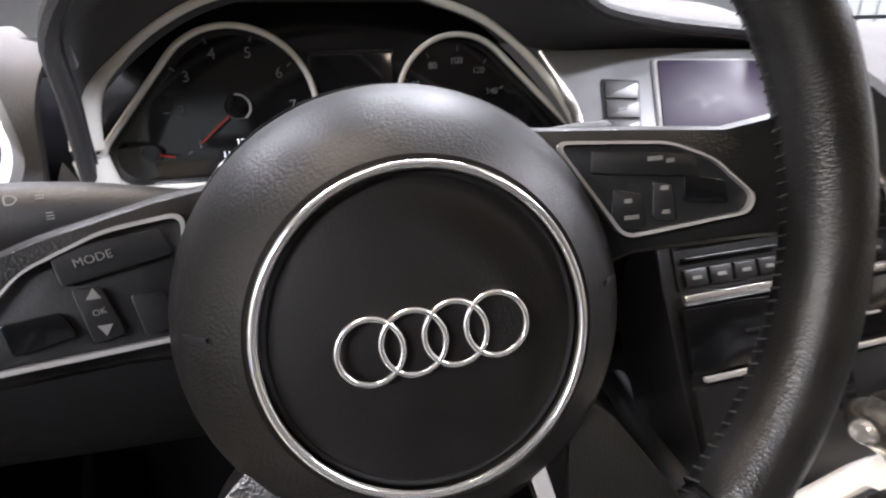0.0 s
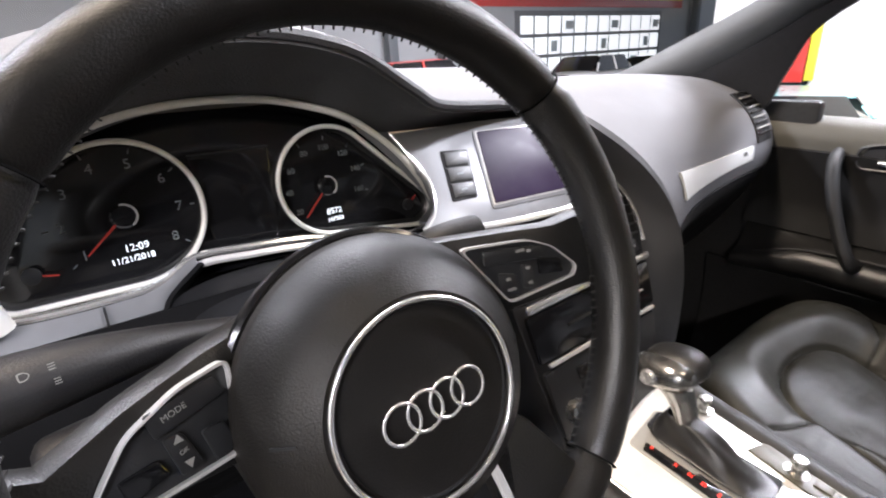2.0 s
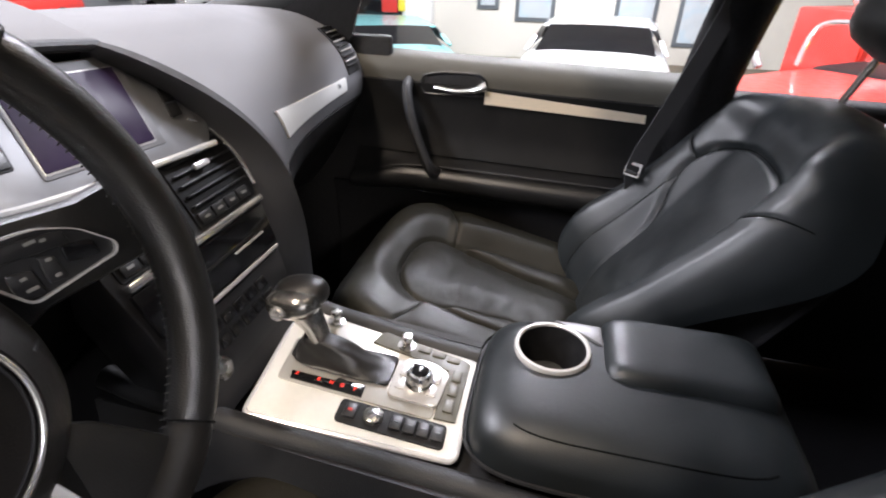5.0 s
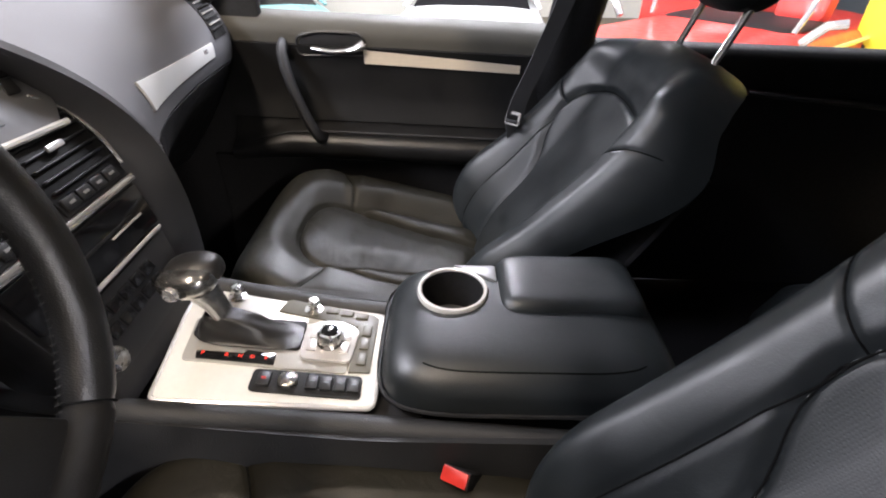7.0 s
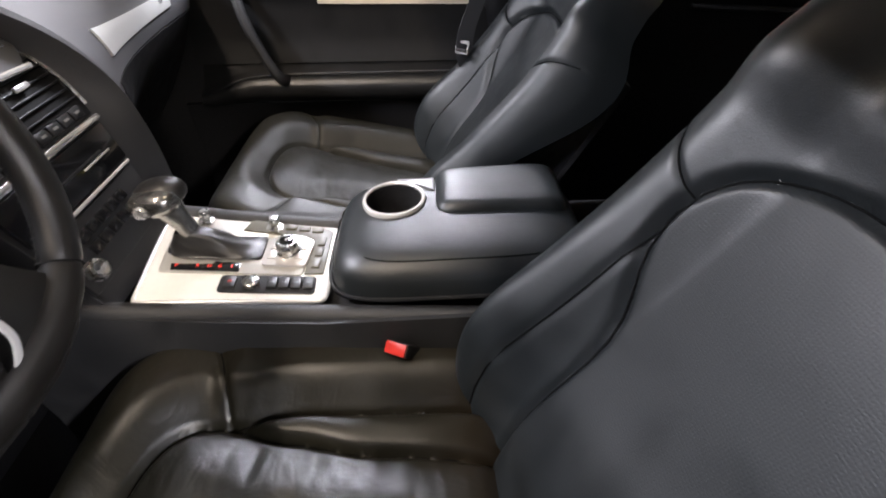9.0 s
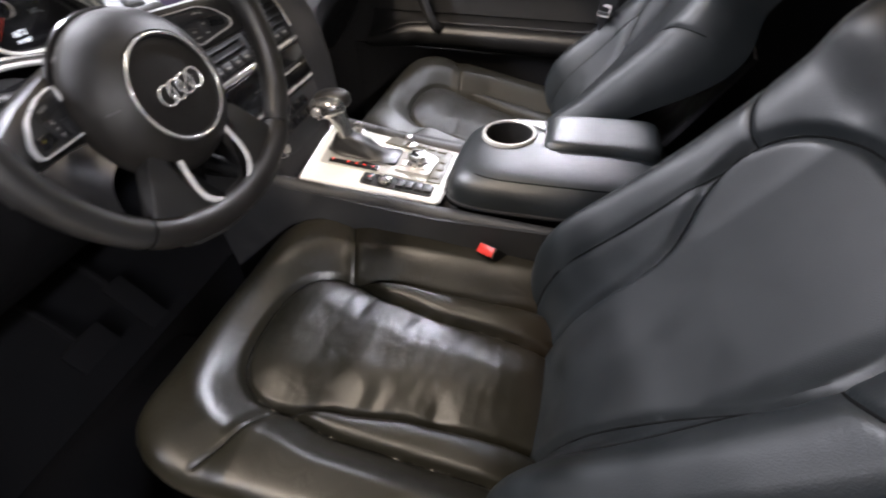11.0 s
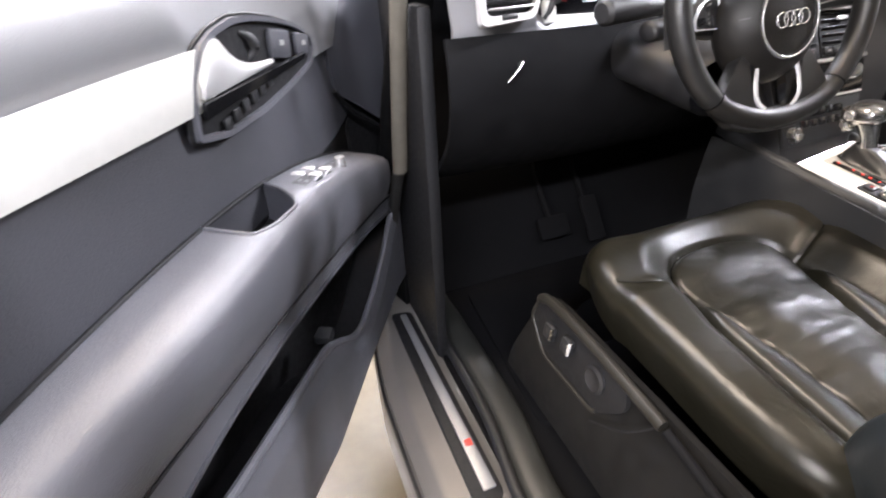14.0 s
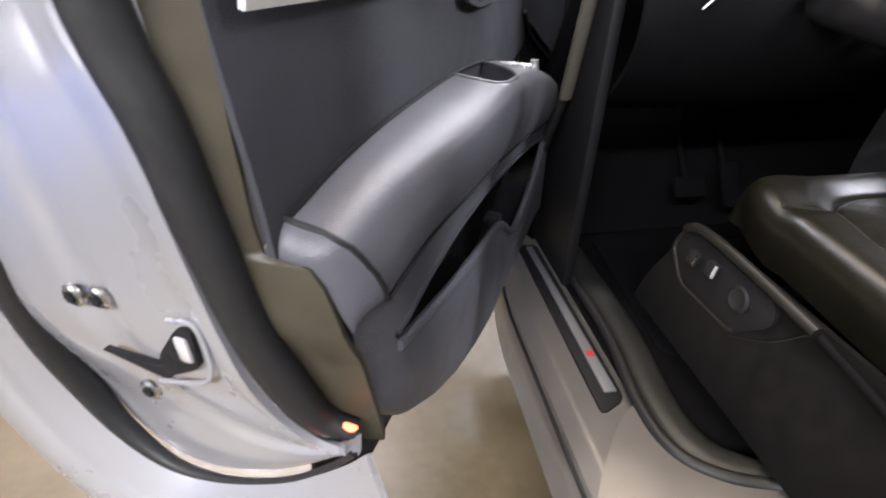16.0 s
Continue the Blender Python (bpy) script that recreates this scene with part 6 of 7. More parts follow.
# kick panels that close the footwells
structure("kick_panel_east", box(1.235, 0.62, 0.88, 0.03, 0.80, 0.86, 0.01), BLACK, "black footwell side trim", "kick panel")
structure("kick_panel_west", box(-0.415, 0.66, 0.88, 0.03, 0.60, 0.86, 0.01), BLACK, "black footwell side trim", "kick panel")
structure("hinge_pillar", sheet(lambda s, t: Vector((-0.44 - 0.04 * s, 0.60 + 0.12 * s, 0.46 + 0.50 * t)), 4, 6, 0.03), PILLAR_BLACK, "dark hinge pillar of the door opening", "pillar")
structure("front_wing", sheet(lambda s, t: Vector((-0.60 + 0.02 * math.sin(3 * t), 0.72 + 1.0 * s, 0.30 + 1.02 * t)), 8, 10, 0.02), PAINT, "silver front wing of the car", "car wing")
dome = thing("dome_lamp", at(0.40, -0.20, 1.73), "small cabin lamp in the roof lining", "cabin lamp")
wpart("lamp_case", moved(plate(rounded([(-0.13, -0.07), (0.13, -0.07), (0.13, 0.07), (-0.13, 0.07)], 0.02), 0, 0.03, 0.004), at(0.40, -0.20, 1.71)), PAD_DARK, dome)

# ---- open driver door, built in its own frame: x to its rear edge, y into the car, z up ----
DOOR = Matrix(((-0.474, 0.881, 0, -0.736), (-0.881, -0.474, 0, 0.167), (0, 0, 1, 0), (0, 0, 0, 1)))
dd = thing("driver_door", DOOR, "open silver driver door with a slate grey lining", "car door")


def door_prof(prof, u0, u1, n=24, wave=None):
    p = spline([(0, o, z) for o, z in prof], n)

    def fn(s, t):
        q = p[int(round(t * n))]
        u = u0 + (u1 - u0) * s
        dz = wave(u) if wave else 0.0
        return Vector((u, q.y, q.z + dz))
    return fn


def bow(u):
    """The panel's slight bow towards the hinge."""
    return -0.03 * smooth01((-0.25 - u) / 0.35)


def dsheet(prof, u0, u1, wave=None, nu=40):
    f = door_prof(prof, u0, u1, 24, wave)
    return sheet(lambda s, t: f(s, t) + Vector((0, bow(u0 + (u1 - u0) * s), 0)), nu, 24, 0.006)


def rise(u):
    """The ledge's rise towards the mirror corner."""
    return 0.035 * smooth01((-0.44 - u) / 0.22)


def turn_in(u):
    """How far the lining's front corner turns into the cabin."""
    return 0.100 * smooth01(((-0.36 - u) / 0.31 - 0.12) * 1.15)


LEDGE_PROF = spline([(0, -0.10, 1.374), (0, -0.072, 1.388), (0, -0.040, 1.388), (0, -0.020, 1.370), (0, -0.009, 1.336), (0, -0.005, 1.300), (0, -0.006, 1.262)], 28)


def ledge(s, t):
    u = -0.64 + 1.20 * s
    q = LEDGE_PROF[int(round(t * 28))]
    low = 1.236 + 0.080 * smooth01((u - 0.03) / 0.06)
    z = low + (q.z - 1.262) * (1.388 - low) / 0.126
    return Vector((u, q.y + turn_in(u), z + rise(u) * max(0.0, (q.z - 1.262) / 0.13)))


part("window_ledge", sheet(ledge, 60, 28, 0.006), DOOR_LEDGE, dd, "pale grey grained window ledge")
part("upper_panel", dsheet([(-0.022, 1.335), (-0.022, 1.27), (-0.016, 1.21), (-0.009, 1.14), (-0.006, 1.08)], -0.56, 0.57), DOOR_CLOTH, dd, "dark slate upper panel")
part("inner_skin", dsheet([(-0.006, 1.08), (-0.03, 1.0), (-0.04, 0.90), (-0.04, 0.80), (-0.04, 0.70), (-0.04, 0.62)], -0.56, 0.54), BLACK, dd, "black back of the door bin")
WING = [(0.90, -0.400), (1.094, -0.400), (1.190, -0.372), (1.234, -0.370), (1.284, -0.402), (1.332, -0.450), (1.375, -0.505), (1.402, -0.570), (1.50, -0.66)]


def wing_edge(z):
    """The curved rear edge of the front corner, where its shade colour begins."""
    for (z0, u0), (z1, u1) in zip(WING, WING[1:]):
        if z <= z1:
            return u0 + (u1 - u0) * max(0.0, z - z0) / (z1 - z0)
    return WING[-1][1]


def wing_fn(s, t):
    z = 1.15 - 0.24 * s + (0.258 + 0.24 * s) * t
    e = wing_edge(z)
    u = e + (-0.675 - e) * s
    return Vector((u, 0.001 + turn_in(u) - 0.012 * (1 - smooth01(s * 6)), z))


# ledge skin turned from the light; its shade is put into DOOR_CLOTH
part("front_wing", sheet(wing_fn, 28, 30, 0.006), DOOR_CLOTH, dd, "front corner of the door lining, its shade in the colour")
part("wing_joint", tube([Vector((-0.36 - 0.31 * s, -0.006 + 0.100 * smooth01((s - 0.12) * 1.15), 1.158 - 0.24 * s)) for s in [i / 16 for i in range(17)]], 0.005, 6), BLACK, dd)
# added dark sheet in the hinge gap, where there is only shade
part("hinge_gap_fill", sheet(lambda s, t: Vector((-0.46 - 0.20 * s, -0.03 + 0.055 * s, 0.46 + 0.78 * t)), 8, 8, 0.01), BLACK, dd, "black sheet added where the hinge gap is in shade")
band = part("inlay", sheet(lambda s, t: Vector((0.055 + 0.50 * s, 0.001 + 0.004 * math.sin(math.pi * t), 1.252 + 0.014 * s + (0.064 - 0.022 * s * s) * t)), 24, 8, 0.005), ALU, dd, "bright brushed aluminium inlay")


# armrest
def knots(u, pts):
    """A smooth value at u through the pairs pts."""
    for (u0, z0), (u1, z1) in zip(pts, pts[1:]):
        if u <= u1:
            return z0 + (z1 - z0) * (max(0.0, u - u0) / (u1 - u0))
    return pts[-1][1]


ARM_TOP = [(-0.50, 0.945), (-0.39, 1.010), (-0.30, 1.043), (-0.20, 1.073), (-0.10, 1.098), (0.0, 1.116), (0.1, 1.126), (0.2, 1.131), (0.3, 1.132), (0.41, 1.130), (0.50, 1.121), (0.56, 1.108)]
ARM_TALL = [(-0.50, 0.085), (-0.33, 0.112), (-0.20, 0.128), (0.0, 0.130), (0.15, 0.118), (0.30, 0.102), (0.41, 0.082), (0.50, 0.074), (0.56, 0.066)]


def arm_top(u):
    return (knots(u - 0.03, ARM_TOP) + knots(u, ARM_TOP) + knots(u + 0.03, ARM_TOP)) / 3


def arm_tall(u):
    """How far the padded arm reaches down."""
    return (knots(u - 0.04, ARM_TALL) + knots(u, ARM_TALL) + knots(u + 0.04, ARM_TALL)) / 3


def arm_z(q, u):
    return q * (arm_tall(u) / 0.102 if q < 0 else 1.0)


ARM_N = 96
ARM = spline([(0, -0.012, 0.012), (0, 0.018, 0.008), (0, 0.050, 0.005), (0, 0.073, -0.001), (0, 0.085, -0.014), (0, 0.087, -0.044), (0, 0.080, -0.076), (0, 0.070, -0.097), (0, 0.060, -0.102)], ARM_N)


def arm_fn(s, t):
    u = -0.43 + (0.98 - 0.022 * smooth01((t - 0.32) * 1.6)) * s
    q = ARM[int(round(t * ARM_N))]
    taper = smooth01(min(1.0, (u + 0.43) / 0.06)) ** 0.5
    slim = 1.0 - 0.40 * smooth01((u - 0.22) / 0.34) * (1.0 - smooth01((t - 0.42) * 1.9))
    return Vector((u, q.y * (0.35 + 0.65 * taper) * slim, arm_top(u) + arm_z(q.z, u) * (0.4 + 0.6 * taper)))


POCKET = rounded([(0.150, -0.013), (0.149, 0.058), (0.115, 0.0695), (0.055, 0.0715), (0.036, 0.062), (0.010, 0.034), (-0.008, -0.013)], 0.010, 5)


def arm_skin(u, y):
    """The armrest's surface height at u, y."""
    return arm_top(u) + knots(y, [(-0.012, 0.012), (0.018, 0.008), (0.050, 0.005), (0.073, -0.001)])


def in_outline(x, y, pts):
    inside = False
    for (x0, y0), (x1, y1) in zip(pts, pts[1:] + pts[:1]):
        if (y0 > y) != (y1 > y) and x < x0 + (x1 - x0) * (y - y0) / (y1 - y0):
            inside = not inside
    return inside


def pocket_hole(bm):
    gone = [f for f in bm.faces if f.calc_center_median().z > 1.07 and in_outline(f.calc_center_median().x, f.calc_center_median().y, POCKET)]
    bmesh.ops.delete(bm, geom=gone, context="FACES")
    return bm


def pocket_wall(s, t):
    x, y = POCKET[int(round(s * len(POCKET))) % len(POCKET)]
    cx, cy = 0.075, 0.030
    k = 1.0 - 0.10 * t
    return Vector((cx + (x - cx) * k, cy + (y - cy) * k, arm_skin(x, y) + 0.002 - 0.060 * t))


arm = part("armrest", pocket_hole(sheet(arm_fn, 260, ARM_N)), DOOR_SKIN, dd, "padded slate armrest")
part("grip_pocket", sheet(pocket_wall, len(POCKET), 6), DOOR_CLOTH, arm, "dark grip pocket")
part("pocket_rim", tube([Vector((x, y, arm_skin(x, y) + 0.0005)) for x, y in POCKET], 0.0026, 8, True), DOOR_SKIN, arm, "rounded pocket rim")
part("pocket_floor", box(0.075, 0.030, 1.068, 0.15, 0.080, 0.004, 0.001), PLASTIC, arm)
part("arm_line", tube([Vector((u, 0.000, arm_top(u) + 0.011)) for u in [-0.42 + 0.0242 * i for i in range(41)]], 0.0028, 6), BLACK, dd)
part("arm_lower_line", tube([Vector((u, 0.0700, arm_top(u) - 0.97 * arm_tall(u))) for u in [-0.40 + 0.0232 * i for i in range(41)]], 0.0022, 6), BLACK, dd)
END_EDGE = spline([(0.568, -0.014, 1.094), (0.568, 0.004, 1.094), (0.567, 0.025, 1.093), (0.565, 0.036, 1.076), (0.564, 0.046, 1.050), (0.560, 0.052, 1.030)], ARM_N)
part("arm_end_cap", sheet(lambda s, t: arm_fn(1.0, t).lerp(END_EDGE[int(round(t * ARM_N))], s) + Vector((0.004, 0.0, 0.002)) * math.sin(math.pi * s), 8, ARM_N), DOOR_SKIN, dd, "worn shiny armrest end")
part("arm_end_seam", tube([arm_fn(1.0, t) + Vector((0.0008, 0.0004, 0.0006)) for t in (i / 60 for i in range(2, 60))], 0.0026, 6), BLACK, dd)
# window switches
for i in range(2):
    for j in range(2):
        swi = part("window_switch", moved(box(0, 0, 0, 0.030, 0.019, 0.012, 0.003), at(-0.052 - 0.040 * i, 0.026 + 0.028 * j, arm_top(-0.07 - 0.04 * i) + 0.004) @ Matrix.Rotation(0.05, 4, "Y")), BUTTON, dd, "window switch with a bright edge")
        part("edge", moved(box(-0.010, 0, 0.005, 0.012, 0.020, 0.006, 0.002), at(-0.052 - 0.040 * i, 0.026 + 0.028 * j, arm_top(-0.07 - 0.04 * i) + 0.004)), SATIN, swi)
part("mirror_knob", moved(lathe([(0.010, 0), (0.010, 0.006), (0.008, 0.012), (0.0085, 0.018), (0.001, 0.019)], 20), at(-0.155, 0.060, arm_top(-0.155) + 0.001)), CHROME, dd, "chrome mirror knob")
part("switch_plinth", sheet(lambda s, t: Vector((-0.20 + 0.185 * s, 0.006 + 0.060 * t, arm_top(-0.20 + 0.185 * s) + 0.0048 - 0.003 * (2 * t - 1) ** 2 + 0.0035 * (1 - t))), 14, 6, 0.004), PLASTIC, dd)

# handle recess with lever, lock keys and speaker bars
ho = rounded([(-0.25, -0.057), (-0.16, -0.070), (-0.06, -0.079), (0.05, -0.078), (0.112, -0.064), (0.094, -0.004), (0.066, 0.027), (0.03, 0.040), (-0.02, 0.047), (-0.07, 0.043), (-0.14, 0.030), (-0.21, 0.011), (-0.262, -0.012), (-0.27, -0.032)], 0.010, 4)
HM = Matrix.Translation((0.0, -0.006, 1.290)) @ Matrix.Rotation(math.pi / 2, 4, "X") @ Matrix.Scale(-1, 4, (0, 0, 1))
hi = [(-0.08 + (x + 0.08) * 0.962, -0.016 + (y + 0.016) * 0.88) for x, y in ho]
bowl = part("handle_bezel", moved(frame_plate(ho, hi, -0.004, 0.011), HM), DOOR_SKIN, dd, "grey handle bezel")
part("bowl", moved(plate(hi, -0.004, 0.004, 0), HM), BLACK, bowl)
part("bezel_joint", moved(tube([Vector((-0.08 + (x + 0.08) * 1.012, -0.016 + (y + 0.016) * 1.03, 0.003)) for x, y in ho + ho[:1]], 0.0026, 6), HM), BLACK, bowl)
LEVER_TOP = spline([(0.084, 0, 1.286), (0.066, 0, 1.307), (0.034, 0, 1.322), (0.012, 0, 1.302), (-0.012, 0, 1.287), (-0.045, 0, 1.279), (-0.092, 0, 1.274)], 24)
part("door_lever", sheet(lambda s, t: Vector((LEVER_TOP[int(round(s * 24))].x, 0.005 + 0.007 * math.sin(math.pi * (0.15 + 0.7 * t)), 1.266 + (LEVER_TOP[int(round(s * 24))].z - 1.266) * t)), 24, 8, 0.006), SATIN, bowl, "bright door lever")
part("lever_base", sheet(lambda s, t: Vector((0.092 - 0.30 * s, 0.004 + 0.004 * t, 1.248 + (0.017 - 0.008 * s) * t + 0.004 * s)), 20, 4, 0.005), GLOSS, bowl, "dark glossy lip under the lever")
part("finger_cup", tube(spline([(-0.040, -0.002, 1.318), (-0.058, 0.002, 1.305), (-0.062, 0.002, 1.292), (-0.050, -0.002, 1.280)], 16), lambda t: 0.002 + 0.007 * math.sin(math.pi * t), 10), PLASTIC, bowl)
for i in range(2):
    key = part("lock_key", moved(box(0, 0, 0, 0.064 - 0.012 * i, 0.010, 0.040 - 0.008 * i, 0.004), at(-0.138 - 0.080 * i, 0.003, 1.285 - 0.014 * i) @ Matrix.Rotation(-0.2, 4, "Y")), DOOR_CLOTH, bowl, "grey lock key with a white mark")
    part("print_bar", moved(box(0, 0.0056, 0.002, 0.014, 0.001, 0.007, 0), at(-0.138 - 0.080 * i, 0.003, 1.285 - 0.014 * i) @ Matrix.Rotation(-0.2, 4, "Y")), ICON, key)
for i in range(6):
    part("speaker_bar", moved(box(0.045 - 0.026 * i, 0.003, 1.226 + 0.004 * i, 0.018, 0.004, 0.016, 0.002), Matrix()), PLASTIC, bowl)


# lower lining with the open bin in it
LIP_Z = [(-0.50, 0.865), (-0.43, 0.842), (-0.34, 0.795), (-0.25, 0.766), (-0.13, 0.750), (-0.07, 0.768), (-0.01, 0.822), (0.05, 0.858), (0.204, 0.886), (0.327, 0.911), (0.50, 0.958), (0.60, 0.975)]
BIN_TOP = [(-0.50, 0.868), (-0.43, 0.850), (-0.287, 0.893), (-0.07, 0.940), (0.15, 0.975), (0.30, 0.988), (0.42, 0.984), (0.50, 0.970), (0.60, 0.975)]


def lip_z(u):
    return (knots(u - 0.025, LIP_Z) + knots(u, LIP_Z) + knots(u + 0.025, LIP_Z)) / 3


def bin_top(u):
    return max(lip_z(u), (knots(u - 0.03, BIN_TOP) + knots(u, BIN_TOP) + knots(u + 0.03, BIN_TOP)) / 3)


LOW = [(-0.6, 0.540), (-0.42, 0.590), (-0.124, 0.610), (0.079, 0.616), (0.20, 0.648), (0.304, 0.690), (0.40, 0.745), (0.482, 0.808), (0.53, 0.865), (0.60, 0.905)]


def bin_low(u):
    """The lower edge of the lining."""
    for (u0, z0), (u1, z1) in zip(LOW, LOW[1:]):
        if u <= u1:
            return z0 + (z1 - z0) * (u - u0) / (u1 - u0)
    return LOW[-1][1]


def end_u(z):
    """Where the lining ends at the height z."""
    return 0.556 - 0.026 * smooth01((1.06 - z) / 0.28)


END = [(1.39, -0.018), (1.125, -0.016), (1.099, -0.012), (1.096, 0.026), (1.078, 0.037), (1.048, 0.046), (1.0, 0.054), (0.95, 0.058), (0.90, 0.062), (0.86, 0.062), (0.825, 0.045), (0.785, 0.0)]


SEAM_CAP = [(0.86, 0.040), (0.90, 0.010), (0.954, -0.006), (1.016, -0.016), (1.12, -0.034), (1.20, -0.048), (1.27, -0.056), (1.40, -0.062)]


def seam_cap(z):
    return knots(z, SEAM_CAP)


def end_off(z):
    for (z0, o0), (z1, o1) in zip(END, END[1:]):
        if z >= z1:
            return o0 + (o1 - o0) * (z0 - z) / (z0 - z1)
    return END[-1][1]


def lining(u, z):
    low = bin_low(u)
    y = 0.060 + 0.008 * smooth01((lip_z(u) - z) / 0.05) - 0.040 * smooth01((low + 0.05 - z) / 0.055) - 0.012 * smooth01((u - 0.47) / 0.08)
    return Vector((u + 0.0, y, z))


def shell(s, t):
    u = -0.50 + 1.055 * s
    top = arm_top(u) - 0.93 * arm_tall(u)
    z = top + (bin_low(u) - top) * t
    return lining(u - (0.556 - end_u(z)) * smooth01((u - 0.30) / 0.255), z)


def bin_hole(bm):
    gone = []
    for f in bm.faces:
        c = f.calc_center_median()
        if -0.44 < c.x < 0.49 and lip_z(c.x) < c.z < bin_top(c.x):
            gone.append(f)
    bmesh.ops.delete(bm, geom=gone, context="FACES")
    return bm


binp = part("door_bin", bin_hole(sheet(shell, 150, 90)), DOOR_SKIN, dd, "curved slate lower lining with a bin")
part("bin_lip", tube([lining(u, lip_z(u)) for u in [-0.45 + 0.0188 * i for i in range(51)]], 0.007, 8), DOOR_SKIN, binp, "rounded bin lip")
part("bin_upper_edge", tube([lining(u, bin_top(u)) for u in [-0.45 + 0.0188 * i for i in range(51)]], 0.004, 8), DOOR_CLOTH, binp, "upper edge of the bin")
part("bin_floor", sheet(lambda s, t: Vector((-0.50 + 1.0 * s, -0.04 + 0.09 * t, lip_z(-0.50 + 1.0 * s) - 0.09)), 30, 4, 0.004), BLACK, binp)
part("bin_clip", moved(box(0.0, 0.03, 0.0, 0.03, 0.03, 0.02, 0.006), at(-0.01, 0.005, lip_z(-0.01) + 0.012)), BUTTON, binp, "grey clip in the bin")
part("rear_cap", sheet(lambda s, t: Vector((end_u(1.389 - 0.520 * t) + 0.004 + 0.008 * (1 - s) + 0.010 * smooth01((1.389 - 0.520 * t - 0.98) / 0.06), seam_cap(1.389 - 0.520 * t) + (max(end_off(1.389 - 0.520 * t), seam_cap(1.389 - 0.520 * t) + 0.004) - seam_cap(1.389 - 0.520 * t)) * s, 1.389 - 0.520 * t)), 10, 240, 0.006), BOUNCE_OLIVE, dd, "end of the lining, olive from painted floor bounce")
part("kick_strip", tube([Vector((u, -0.025, bin_low(u) + 0.004)) for u in [-0.50 + 0.0345 * i for i in range(31)]], 0.014, 8), SEAL_BROWN, dd, "brown lower door seal")

# rear end face: seal, painted jamb with the latch, screws and red lamp
END_IN = spline([(0, -0.094, 1.42), (0, -0.088, 1.27), (0, -0.068, 1.208), (0, -0.058, 1.126), (0, -0.041, 1.02), (0, -0.016, 0.935), (0, 0.012, 0.893), (0, 0.045, 0.897)], 44)
END_OUT = spline([(0, -0.318, 1.42), (0, -0.318, 1.20), (0, -0.318, 1.067), (0, -0.330, 0.969), (0, -0.328, 0.874), (0, -0.300, 0.783), (0, -0.237, 0.727), (0, -0.150, 0.735), (0, -0.050, 0.788), (0, 0.016, 0.850), (0, 0.050, 0.893)], 44)


def face_u(z):
    return 0.598 - 0.035 * smooth01((1.0 - z) / 0.2)


def end_face(s, t):
    i = int(round(t * 44))
    p = END_IN[i].lerp(END_OUT[i], s)
    return Vector((face_u(p.z) - 0.005 * smooth01(s * 4 - 3.0) + 0.006 * smooth01((0.15 - s) * 8) - 0.010 * smooth01((s - 0.35) * 5) * smooth01((0.62 - s) * 5), p.y, p.z))


jamb = part("painted_end", sheet(end_face, 60, 44, 0.008), PAINT, dd, "silver painted door end")
SEALP = spline([(0.592, -0.082, 1.42), (0.590, -0.074, 1.27), (0.588, -0.058, 1.20), (0.586, -0.046, 1.12), (0.581, -0.029, 1.016), (0.574, -0.005, 0.945), (0.566, 0.013, 0.910), (0.558, 0.042, 0.898)], 44)
part("end_seal", tube(SEALP, lambda t: 0.020 - 0.009 * smooth01((t - 0.6) * 2.2), 10, up=(1, 0, 0)), RUBBER, dd, "black door edge seal")
OUTP = [Vector((0.584 - 0.010 * smooth01((1.0 - p.z) / 0.2), p.y, p.z)) for p in END_OUT]
part("outer_seal", tube(OUTP, lambda t: 0.020 - 0.0165 * smooth01((t - 0.30) * 2.0), 10, up=(1, 0, 0)), RUBBER, dd, "black outer seal")


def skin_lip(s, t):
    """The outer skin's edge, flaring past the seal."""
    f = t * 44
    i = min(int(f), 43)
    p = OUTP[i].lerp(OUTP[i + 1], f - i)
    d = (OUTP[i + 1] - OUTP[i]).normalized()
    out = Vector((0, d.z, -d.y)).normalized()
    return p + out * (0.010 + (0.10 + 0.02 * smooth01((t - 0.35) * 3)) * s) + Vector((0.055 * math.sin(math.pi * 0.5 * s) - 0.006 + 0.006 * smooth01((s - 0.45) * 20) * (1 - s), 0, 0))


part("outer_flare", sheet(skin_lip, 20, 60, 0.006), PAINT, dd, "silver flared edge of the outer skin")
part("outer_skin", sheet(lambda s, t: Vector((0.56 - 1.13 * s, -0.345 - 0.02 * math.sin(math.pi * t) - 0.02 * math.sin(math.pi * s), 1.36 - 0.56 * t)), 24, 24, 0.006), PAINT, dd, "silver outer door skin")
part("door_foot", sheet(lambda s, t: Vector((-0.50 + 0.98 * s, -0.04 - 0.28 * t, bin_low(-0.50 + 0.98 * s) - 0.006 - 0.035 * math.sin(math.pi * 0.5 * t))), 24, 8, 0.006), PAINT, dd, "silver underside of the door")
EM = Matrix(((0, 0, 1, 0.600), (1, 0, 0, 0), (0, 1, 0, 0), (0, 0, 0, 1)))
latch = part("latch", moved(plate(rounded([(-0.128, 0.955), (-0.078, 0.985), (-0.074, 1.030), (-0.092, 1.026), (-0.124, 0.985)], 0.008), -0.004, 0.004, 0.001), EM), BLACK, dd, "black door latch opening")
part("latch_slot", moved(plate([(-0.20, 0.966), (-0.125, 0.952), (-0.118, 0.972), (-0.14, 0.968)], -0.004, 0.0035, 0.0005), EM), BLACK, latch)
part("latch_rim", moved(tube(spline([(-0.134, 0.950, 0.004), (-0.070, 0.975, 0.004), (-0.066, 1.036, 0.004), (-0.095, 1.036, 0.004)], 20), 0.0025, 8), EM), PAINT, latch)
